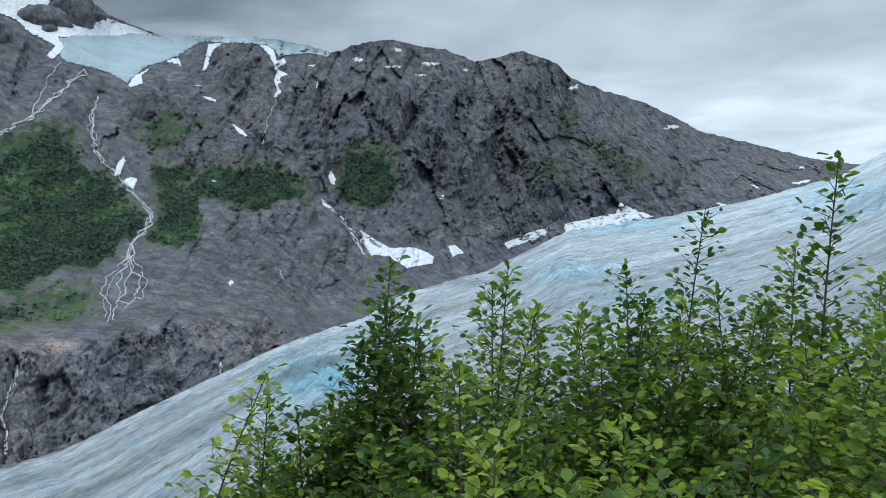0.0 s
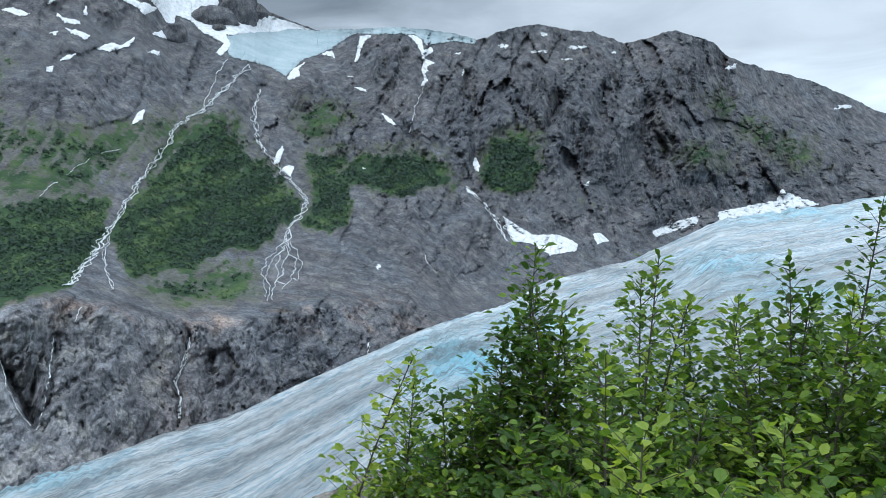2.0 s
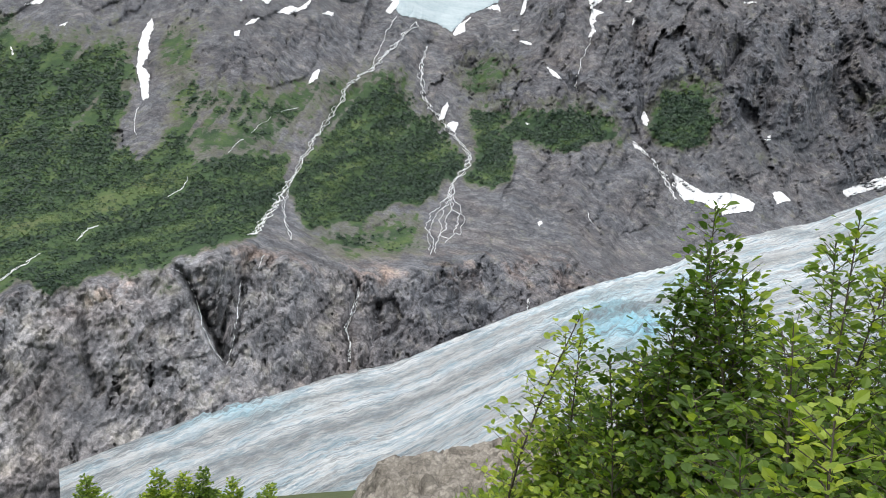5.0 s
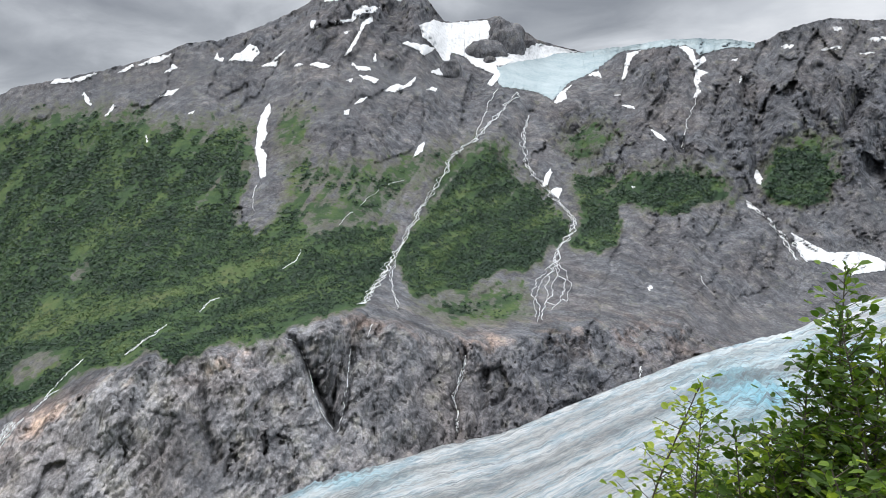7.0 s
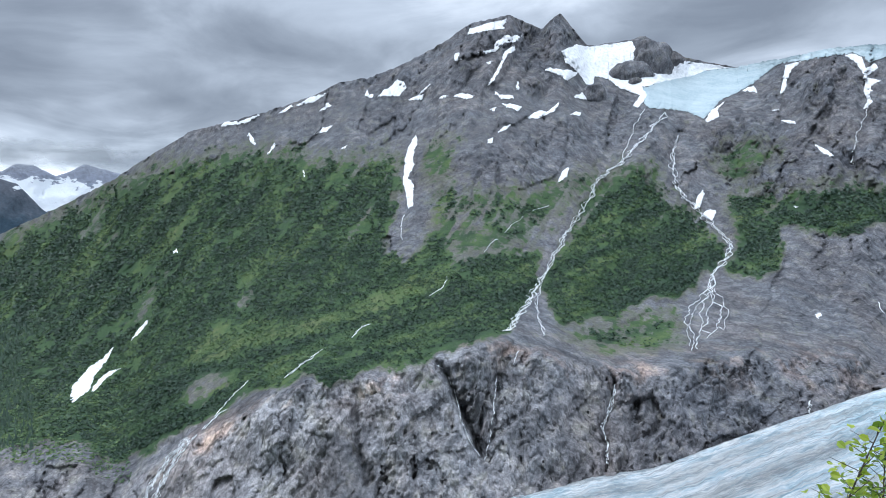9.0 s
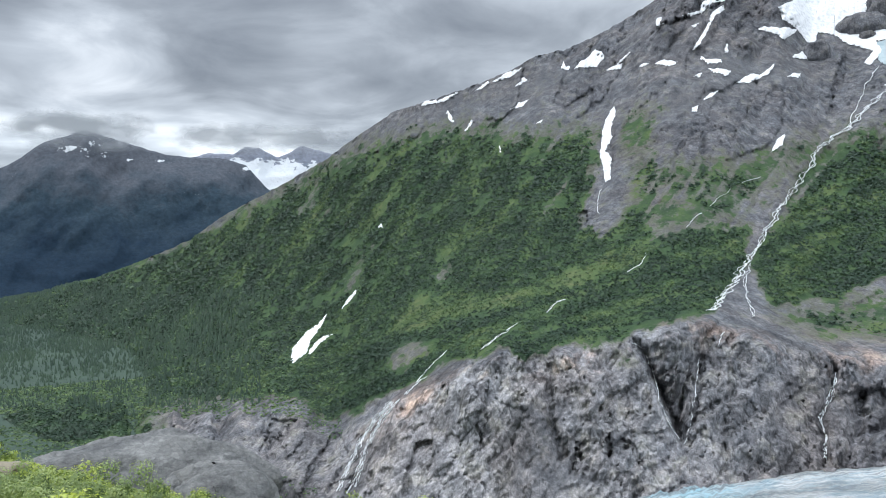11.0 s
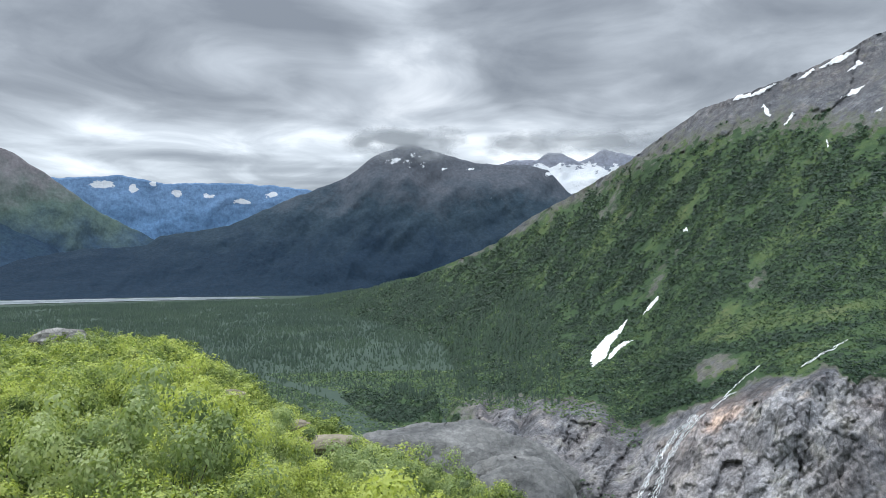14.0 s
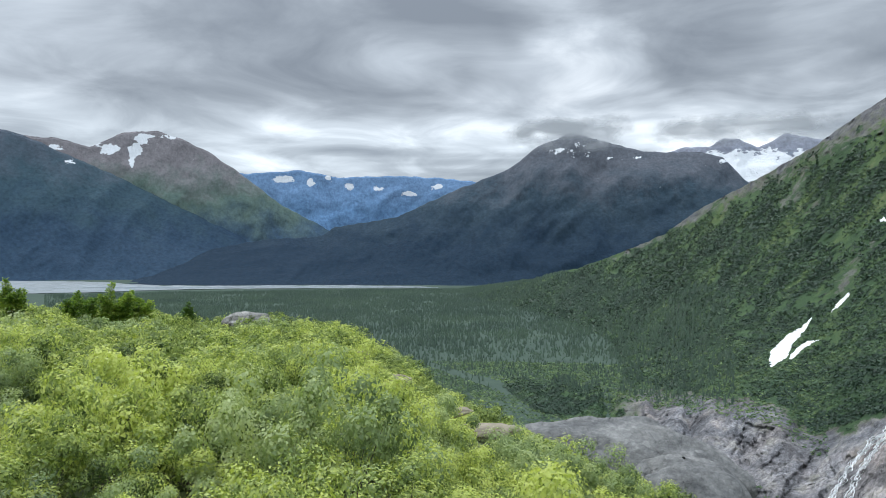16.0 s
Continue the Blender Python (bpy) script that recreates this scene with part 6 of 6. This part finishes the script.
def grow_alder(seed, high, spread, stems, leaf=0.052, spire=False):
    """Stems, twigs and leaves of an alder shrub standing at the origin."""
    rng = np.random.default_rng(seed)
    boughs, lb, la, lf, ll = [], [], [], [], []
    for s in range(stems):
        turn = 2 * math.pi * (s + rng.uniform(-0.3, 0.3)) / stems
        lead = s == 0
        h = high * (1.0 if lead else rng.uniform(0.55, 0.92))
        out = spread * (0.12 if lead else rng.uniform(0.45, 1.0))
        n = 14
        t = np.linspace(0, 1, n)
        bend = rng.normal(0, 0.05, 2) * high
        x = math.cos(turn) * out * t ** 0.8 + bend[0] * np.sin(t * 3.0)
        y = math.sin(turn) * out * t ** 0.8 + bend[1] * np.sin(t * 2.6)
        z = h * (t - 0.10 * t * t * (0 if lead else 1))
        stem = np.stack([x, y, z], 1)
        wood = [(stem, 0.011 + 0.005 * high / 2, 0.0025)]
        slim = lead and spire
        count = int(h * (44 if not slim else 34))
        for k in range(count):
            f = 0.14 + 0.85 * (k + rng.random()) / count
            at = np.array([np.interp(f, t, stem[:, q]) for q in range(3)])
            ang = k * 2.4 + rng.uniform(-0.5, 0.5)
            length = (0.78 if not slim else 0.44) * (1.05 - f) * rng.uniform(0.5, 1.3) + 0.06
            d = np.array([math.cos(ang), math.sin(ang), rng.uniform(0.2, 0.9)])
            d /= np.linalg.norm(d)
            m = 2
            tt = np.linspace(0, 1, m)[:, None]
            twig = at + d * length * tt + np.array([0, 0, 0.12 * length]) * tt ** 2
            wood.append((twig, 0.0026, 0.0009))
            nl = max(3, int(length / 0.021))
            sidew = np.cross(d, (0, 0, 1))
            sidew /= np.linalg.norm(sidew) + 1e-9
            g = (0.12 + 0.88 * (np.arange(nl) + 0.5) / nl)[:, None]
            turned = np.where(np.arange(nl) % 2, 1.0, -1.0)[:, None]
            ax = d * 0.7 + sidew * turned * rng.uniform(0.5, 1.1, (nl, 1)) + rng.normal(0, 0.25, (nl, 3))
            ax[:, 2] += rng.uniform(-0.25, 0.35, nl)
            lb.extend(at + d * length * g + np.array([0, 0, 0.12 * length]) * g * g + rng.normal(0, 0.018, (nl, 3)))
            la.extend(ax / np.linalg.norm(ax, axis=1, keepdims=True))
            lf.extend(np.array([0, 0, 1.0]) + rng.normal(0, 0.45, (nl, 3)) + 0.3 * d)
            ll.extend(leaf * rng.uniform(0.5, 1.25, nl))
        for j in range(6):
            ax = np.array([rng.normal(0, 0.5), rng.normal(0, 0.5), 1.0])
            lb.append(stem[-1] - np.array([0, 0, 0.02 * j]))
            la.append(ax / np.linalg.norm(ax))
            lf.append(rng.normal(0, 1, 3))
            ll.append(leaf * rng.uniform(0.5, 1.0))
        boughs.append(tubes(wood, 3))
    ll = np.array(ll)
    lv, lfaces = leaf_sheet(np.array(lb), np.array(la), np.array(lf), ll, ll * 0.72)
    return boughs, lv, lfaces


def alder(b, d, top, spread, stems, seed, spire=False, leaf=0.046):
    z0 = float(ground_z(b, d))
    high = float(height_at(top, d)) - z0
    boughs, lv, lf = grow_alder(seed, high, spread, stems, leaf, spire)
    root = new("alder_bush")
    root.location = place(b, d, z0 - 0.03)
    tagged(root, "tall leafy green alder bush growing on the hillside" if spire else "dense leafy green alder bush on the hillside", "bush", "alder bushes at the lookout")
    for wv, wf in boughs:
        ob = new("stem", raw_mesh("stem", wv, wf, BARK, None, True))
        ob.parent = root
    leaves = new("foliage", raw_mesh("foliage", lv, lf, LEAF, None, False))
    leaves.parent = root
    return root


ALDERS = [(5.0, 3.4, -1.5, 0.5, 8, True), (-4.4, 3.2, -2.1, 0.45, 6, True), (-12.6, 3.3, -2.2, 0.6, 8, True), (-19.5, 3.6, 1.8, 0.45, 5, True), (-28.2, 3.3, 5.3, 0.55, 6, True), (13.4, 3.5, -9.8, 0.42, 7, True), (-25.6, 3.9, -1.0, 0.6, 7, False), (-33, 3.4, 3.0, 0.8, 8, False), (0.5, 2.9, -9.0, 0.65, 10, False), (-8.5, 2.9, -7.0, 0.7, 11, False), (-16.5, 3.0, -6.5, 0.75, 11, False), (-24, 2.8, -7.5, 0.75, 11, False), (-32, 2.7, -6.5, 0.8, 11, False), (7.5, 2.9, -14.5, 0.6, 9, False), (-2.0, 2.3, -15.0, 0.6, 9, False)]
ALDERS += [(-12, 2.3, -14.0, 0.65, 9, False), (-21, 2.25, -14.0, 0.65, 9, False), (-30, 2.2, -13.5, 0.7, 9, False), (9.5, 4.3, -15.0, 0.7, 9, False), (-6, 4.4, -6.5, 0.8, 9, False), (-15, 4.6, -5.2, 0.8, 9, False), (-22, 4.8, -4.6, 0.8, 9, False), (-30, 4.6, -3.5, 0.9, 9, False), (2.5, 4.4, -9.5, 0.8, 9, False), (12.5, 3.0, -19.0, 0.45, 7, False), (4, 2.2, -19, 0.5, 8, False), (-7, 2.0, -19, 0.5, 8, False), (-17, 1.95, -19, 0.5, 8, False), (-26, 1.9, -18, 0.5, 8, False), (9.0, 3.6, -12.5, 0.5, 9, False)]
ALDERS += [(2.8, 3.5, -6.0, 0.45, 8, False), (6.5, 3.6, -6.5, 0.4, 8, False), (-6, 3.5, -9.5, 0.6, 9, False), (-12, 3.6, -9.0, 0.6, 9, False), (-19, 3.5, -9.0, 0.6, 9, False), (-26, 3.4, -9.0, 0.6, 9, False), (-32, 3.3, -9.5, 0.6, 9, False), (-1.5, 3.5, -11.5, 0.55, 9, False), (-9.5, 3.9, -5.2, 0.6, 8, False), (-17.5, 4.0, -4.8, 0.6, 8, False), (-23, 4.1, -4.6, 0.6, 8, False), (-29, 3.9, -3.0, 0.65, 8, False), (-14.2, 3.5, -4.5, 0.5, 8, False), (14.3, 3.6, -11.5, 0.35, 8, False), (12.2, 3.5, -12.5, 0.4, 8, False)]
ALDERS += [(15.6, 3.8, -14.5, 0.4, 7, False), (10.6, 3.4, -13.5, 0.45, 8, False), (5.7, 3.35, -4.6, 0.32, 8, False), (4.2, 3.5, -4.8, 0.32, 8, False), (7.2, 3.4, -8.0, 0.4, 8, False), (3.0, 3.3, -8.0, 0.4, 8, False)]
ALDERS += [(b, 3.15 + 0.12 * (k % 4), -7.6 + 1.2 * ((k * 5) % 4) - (2.4 if b > -1 else 0), 0.5, 7, False) for k, b in enumerate(range(-31, 8, 4))]
for k, (b, d, top, spread, stems, spire) in enumerate(ALDERS):
    alder(b, d, top, spread, stems, 50 + k, spire)


def leaf_tris(base, axis, face, length, width):
    side = np.cross(axis, face)
    side /= np.linalg.norm(side, axis=1, keepdims=True) + 1e-9
    L, W = length[:, None], width[:, None]
    v = np.stack([base - side * W * 0.5, base + side * W * 0.5, base + axis * L], 1)
    return v.reshape(-1, 3), np.arange(3 * len(base)).reshape(-1, 3)


for k, (b, d, top, spread, stems) in enumerate([(117.5, 41, -1.7, 1.0, 10), (116.4, 43, -2.3, 0.9, 8), (124.2, 40, -1.4, 0.8, 7), (119.8, 40, -2.3, 0.9, 9), (112.6, 46, -3.2, 0.4, 4), (119.8, 44, -2.5, 0.5, 5), (50.4, 17.5, -20.3, 0.4, 6), (45.8, 17.5, -20.6, 0.35, 5), (44.2, 17.0, -21.1, 0.35, 5), (42.3, 17.5, -20.9, 0.35, 5), (40.4, 17.0, -21.9, 0.3, 5), (37.4, 17.0, -22.5, 0.3, 5)]):
    alder(b, d, top, spread, stems, 140 + k, False, 0.09)


def grow_shrub(seed, radius, high, leaves, leaf, inner, inner_leaf):
    """A rounded low shrub: a few stems, dense inner leaves toned down as shade and a finer outer layer gathered over
    many small knolls.
    """
    rng = np.random.default_rng(seed)
    knots = 26
    a = np.arange(knots) * 2.4 + rng.uniform(-0.4, 0.4, knots)
    ring = np.sqrt((np.arange(knots) + 0.5) / knots)
    rr = radius * ring * rng.uniform(0.8, 1.1, knots)
    kz = high * (0.95 - 0.6 * ring ** 2) * rng.uniform(0.45, 1.2, knots)
    kr = radius * rng.uniform(0.16, 0.31, knots)
    kc = np.stack([np.cos(a) * rr, np.sin(a) * rr, kz], 1)
    shade = rng.uniform(0, 1, knots)
    V, F, T, base = [], [], [], 0
    # inner shade painted as leaf tone: inside darker, outside lighter
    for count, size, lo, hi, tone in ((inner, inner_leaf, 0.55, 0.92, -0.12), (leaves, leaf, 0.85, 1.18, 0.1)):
        who = rng.integers(0, knots, count)
        off = rng.normal(0, 1, (count, 3)) + np.array([0, 0, 0.4])
        off /= np.linalg.norm(off, axis=1, keepdims=True)
        at = kc[who] + off * kr[who][:, None] * rng.uniform(lo, hi, (count, 1)) * np.array([1, 1, 0.85])
        at[:, 2] = np.abs(at[:, 2])
        fc = 1.1 * off + np.array([0, 0, 0.35]) + rng.normal(0, 0.40, (count, 3))
        ax = np.cross(fc, rng.normal(0, 1, (count, 3)))
        ax /= np.linalg.norm(ax, axis=1, keepdims=True) + 1e-9
        ln = size * rng.uniform(0.6, 1.35, count)
        lv, lf = leaf_tris(at, ax, fc, ln, ln * 0.75)
        V.append(lv)
        F.append(lf + base)
        # tone also rises on upward sides, imitating light from above
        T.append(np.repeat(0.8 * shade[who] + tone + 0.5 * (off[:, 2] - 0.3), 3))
        base += len(lv)
    lines = [(np.stack([kc[k] * q for q in np.linspace(0, 0.95, 4)]), 0.012, 0.003) for k in range(0, knots, 5)]
    wv, wf = tubes(lines, 3)
    return np.vstack(V), np.vstack(F), wv, wf, np.concatenate(T)


SOIL_SPOTS = ((91.3, 26.5, 2.6), (94.2, 27.5, 2.0), (97.8, 29.5, 1.2), (100.6, 34, 0.9))


def build_hill_shrubs():
    rng = np.random.default_rng(12)
    kinds = []
    for k in range(12):
        lv, lf, wv, wf, tone = grow_shrub(200 + k, 0.95, 0.95 + 0.2 * (k % 3), *((3600, 0.038, 3200, 0.056) if k < 6 else (6500, 0.029, 5200, 0.043)))
        mat = LEAF_GREY if k % 6 == 5 else LEAF_HILL
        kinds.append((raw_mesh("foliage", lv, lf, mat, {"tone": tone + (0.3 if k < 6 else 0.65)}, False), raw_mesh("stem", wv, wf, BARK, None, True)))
    spots = []
    tries = 0
    while len(spots) < 292 and tries < 40000:
        tries += 1
        b, d = rng.uniform(60, 128), math.sqrt(rng.uniform(4.4 ** 2, 19 ** 2))
        x, y = -math.sin(radians(b)) * d, math.cos(radians(b)) * d
        if all((x - q[0]) ** 2 + (y - q[1]) ** 2 > 0.92 ** 2 for q in spots):
            spots.append((x, y, b, d))
    for x, y, b, d in spots:
        k = int(rng.integers(0, 5)) if wobble(x / 5, y / 5, 0.0, 9) < 0.28 else 5
        root = new("willow_bush")
        root.location = (x, y, float(ground_z(b, d)) - 0.05)
        root.rotation_euler = (0, 0, rng.uniform(0, 6.28))
        s = rng.uniform(0.5, 1.35)
        root.scale = (s, s, s * rng.uniform(0.7, 1.35))
        tagged(root, "grey-green leafy willow bush on the hillside" if k == 5 else "bright green leafy willow bush on the hillside", "bush", "willow bushes on the hillside")
        for name, me in zip(("foliage", "stem"), kinds[k + 6 * (d < 9.5)]):
            ob = new(name, me)
            ob.parent = root
    # the farther brush of the same hill, too many to count
    b = rng.uniform(68, 128, 1500)
    rim = np.interp(b, *np.array(RIM_D).T)
    d = np.sqrt(rng.uniform(18.0 ** 2, (rim + np.where(b < 100, 13, 5)) ** 2))
    for mat, part_of, label in ((LEAF_HILL, 0, "bright green willow brush covering the hillside"), (LEAF_GREY, 1, "grey-green willow brush on the hillside")):
        x, y = -np.sin(np.radians(b)) * d, np.cos(np.radians(b)) * d
        grey = wobble(x / 5, y / 5, 0.0, 9) > 0.28
        pick = np.nonzero(grey == bool(part_of))[0]
        V, F, tone, base = [], [], [], 0
        proto = [grow_shrub(300 + k, 0.95, 1.0, 480, 0.072, 620, 0.105) for k in range(5)]
        for q in pick:
            if d[q] < 18 or any(abs(b[q] - q0) < q2 and -5 < d[q] - q1 < 1.2 for q0, q1, q2 in SOIL_SPOTS):
                continue
            lv, lf, _, _, tn = proto[int(rng.integers(0, 5))]
            a, s = rng.uniform(0, 6.28), rng.uniform(0.45, 1.25)
            ca, sa = math.cos(a) * s, math.sin(a) * s
            v = np.stack([lv[:, 0] * ca - lv[:, 1] * sa, lv[:, 0] * sa + lv[:, 1] * ca, lv[:, 2] * s * rng.uniform(0.6, 1.1)], 1)
            V.append(v + np.array([x[q], y[q], float(ground_z(b[q], d[q])) - 0.1]))
            F.append(lf + base)
            base += len(lv)
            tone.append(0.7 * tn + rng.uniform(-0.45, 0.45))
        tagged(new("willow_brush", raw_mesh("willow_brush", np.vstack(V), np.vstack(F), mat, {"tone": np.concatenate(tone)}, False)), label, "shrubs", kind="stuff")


build_hill_shrubs()


# ---- bare rock near the lookout ----
def rock_body(name, b, d, z, size, mat, seed, label, turn=0.0, category="rock", rough_by=0.22):
    """A worn rock: a ball pressed flat, pushed about by broad and fine noise."""
    n, m = 48, 30
    u, v = np.meshgrid(np.linspace(0, 2 * np.pi, n, endpoint=False), np.linspace(0.02, np.pi - 0.02, m))
    p = np.stack([np.cos(u) * np.sin(v), np.sin(u) * np.sin(v), np.cos(v)], -1)
    k = 1 + rough_by * rough(p[..., 0] * 1.3, p[..., 1] * 1.3, p[..., 2] * 1.3, 4, 0.5, seed) + 0.05 * rough(p[..., 0] * 5, p[..., 1] * 5, p[..., 2] * 9, 3, 0.5, seed + 4, True)
    p = p * k[..., None] * np.array(size)
    i = np.arange(n * m).reshape(m, n)
    q = np.stack([i[:-1], np.roll(i, -1, 1)[:-1], np.roll(i, -1, 1)[1:], i[1:]], -1).reshape(-1, 4)[:, ::-1]
    ob = new(name, raw_mesh(name, p.reshape(-1, 3), q, mat, None, True))
    ob.location = place(b, d, z)
    ob.rotation_euler = (0, 0, radians(turn))
    return tagged(ob, label, category)


rock_body("rock_slab", 81.0, 62, float(height_at(-13.0, 62)) - 4.0, (9.5, 4.5, 5.2), ROCK_NEAR, 3, "smooth grey ice-worn rock slab below the hillside", 80)
rock_body("rock_slab", 75.6, 56, float(height_at(-15.0, 56)) - 4.2, (5.0, 4.0, 4.6), ROCK_NEAR, 6, "smooth grey ice-worn rock slab below the hillside", 70)
rock_body("boulder", 108.4, 47, float(height_at(-4.15, 47)) - 0.55, (1.4, 0.9, 0.62), ROCK_PALE, 9, "pale lichened boulder on the brow of the hill", 110)
def build_bank():
    """The raw gravel bank at the brow: a broken front, a rounded top and a back that drops away."""
    b = np.arange(13.0, 35.0, 0.12)
    top = profile([(13, -19.5), (17.0, -18.9), (18.8, -19.7), (22.4, -20.5), (26.9, -21.0), (29.2, -21.6), (30.2, -22.8), (31.0, -24.2), (32.5, -27), (35, -29)], b, 0.2) + 0.22 * rough(b * 0.9, 0 * b, 0.0, 5, 0.6, 77)
    t = np.linspace(0, 1, 60)[:, None]
    d = 13.5 + 7.5 * t
    zt = height_at(top, 18.6)
    zg = ground_z(np.broadcast_to(b, d.shape[:1] + b.shape), np.broadcast_to(d, d.shape[:1] + b.shape)) - 0.5
    body = np.clip(1 - np.abs(d - 18.6) / np.where(d < 18.6, 4.6, 2.4), 0, 1)
    body = body * body * (3 - 2 * body)
    z = zg + (zt - zg) * body
    bb = np.broadcast_to(b, z.shape)
    x = place(bb, np.broadcast_to(d, z.shape), z)
    lump = rough(x[..., 0] / 0.9, x[..., 1] / 0.9, z / 0.6, 5, 0.6, 78)
    lev, gap = blocks(x[..., 0] * 1.7, x[..., 1] * 1.7 + z * 1.5, 79)
    x[..., 2] = z + (0.13 * lump + 0.06 * lev - 0.08 * np.exp(-(gap / 0.1) ** 2)) * np.clip(body * 3, 0, 1)
    tagged(new("gravel_bank", sheet("gravel_bank", x, SOIL)), "raw grey-brown gravel bank at the brow of the slope", "bank", kind="structure")


build_bank()
for k in range(26):
    q = random.Random(70 + k)
    b, d = q.uniform(17.5, 30), 18.4 + q.uniform(-1.6, 0.3)
    top = np.interp(b, [17, 18.8, 22.4, 26.9, 29.2, 31], [-18.9, -19.7, -20.5, -21.0, -21.6, -24.2])
    r = q.uniform(0.06, 0.22)
    rock_body("stone", b, d, float(height_at(top, 18.6)) - 0.10 - 0.42 * (18.6 - d) ** 1.3, (r, r * q.uniform(0.6, 0.9), r * q.uniform(0.5, 0.8)), ROCK_PALE if k % 3 else ROCK_NEAR, 80 + k, "grey stone lying on the gravel bank", q.uniform(0, 180), "stone", 0.35)
for k, (b, d, size) in enumerate([(91.3, 26.5, (1.7, 0.6, 0.26)), (94.2, 27.5, (1.3, 0.5, 0.22)), (97.8, 29.5, (0.9, 0.4, 0.20)), (100.6, 34, (0.7, 0.5, 0.22))]):
    rock_body("soil_bank", b, d, float(ground_z(b, d)) + 0.25, size, TAN_SOIL, 16 + k, "bare tan soil bank among the bushes", b + 15, "soil bank", 0.3)


def build_turf():
    """Tufts of grass on the brow below the alders."""
    rng = np.random.default_rng(33)
    n = 9000
    b, d = rng.uniform(-2, 34, n), rng.uniform(9, 18.5, n)
    base = place(b, d, ground_z(b, d) - 0.02)
    ax = rng.normal(0, 0.35, (n, 3)) + np.array([0, 0, 1.0])
    ax /= np.linalg.norm(ax, axis=1, keepdims=True)
    size = rng.uniform(0.12, 0.34, n)
    lv, lf = leaf_quads(base, ax, rng.normal(0, 1, (n, 3)), size, size * 0.16)
    tagged(new("grass", raw_mesh("grass", lv, lf, LEAF_GREY, None, False)), "rough green grass on the brow below the bushes", "grass", kind="stuff")


build_turf()


# dark knolls standing out of the snow below the peak
for k, (b, e, size) in enumerate([(28.0, 14.75, (44, 30, 26)), (26.4, 15.6, (38, 30, 40)), (25.0, 15.3, (22, 20, 18)), (27.6, 14.1, (16, 12, 9)), (30.9, 13.5, (34, 24, 22))]):
    got = on_slope(b, e)
    if got:
        ob = rock_body("rock_knoll", 0, 1, 0, size, SLOPE, 120 + k, "dark rock knoll standing out of the snowfield", b + 20 * k, "rock", 0.3)
        ob.location = got[0] - Vector((0, 0, 0.25 * size[2]))
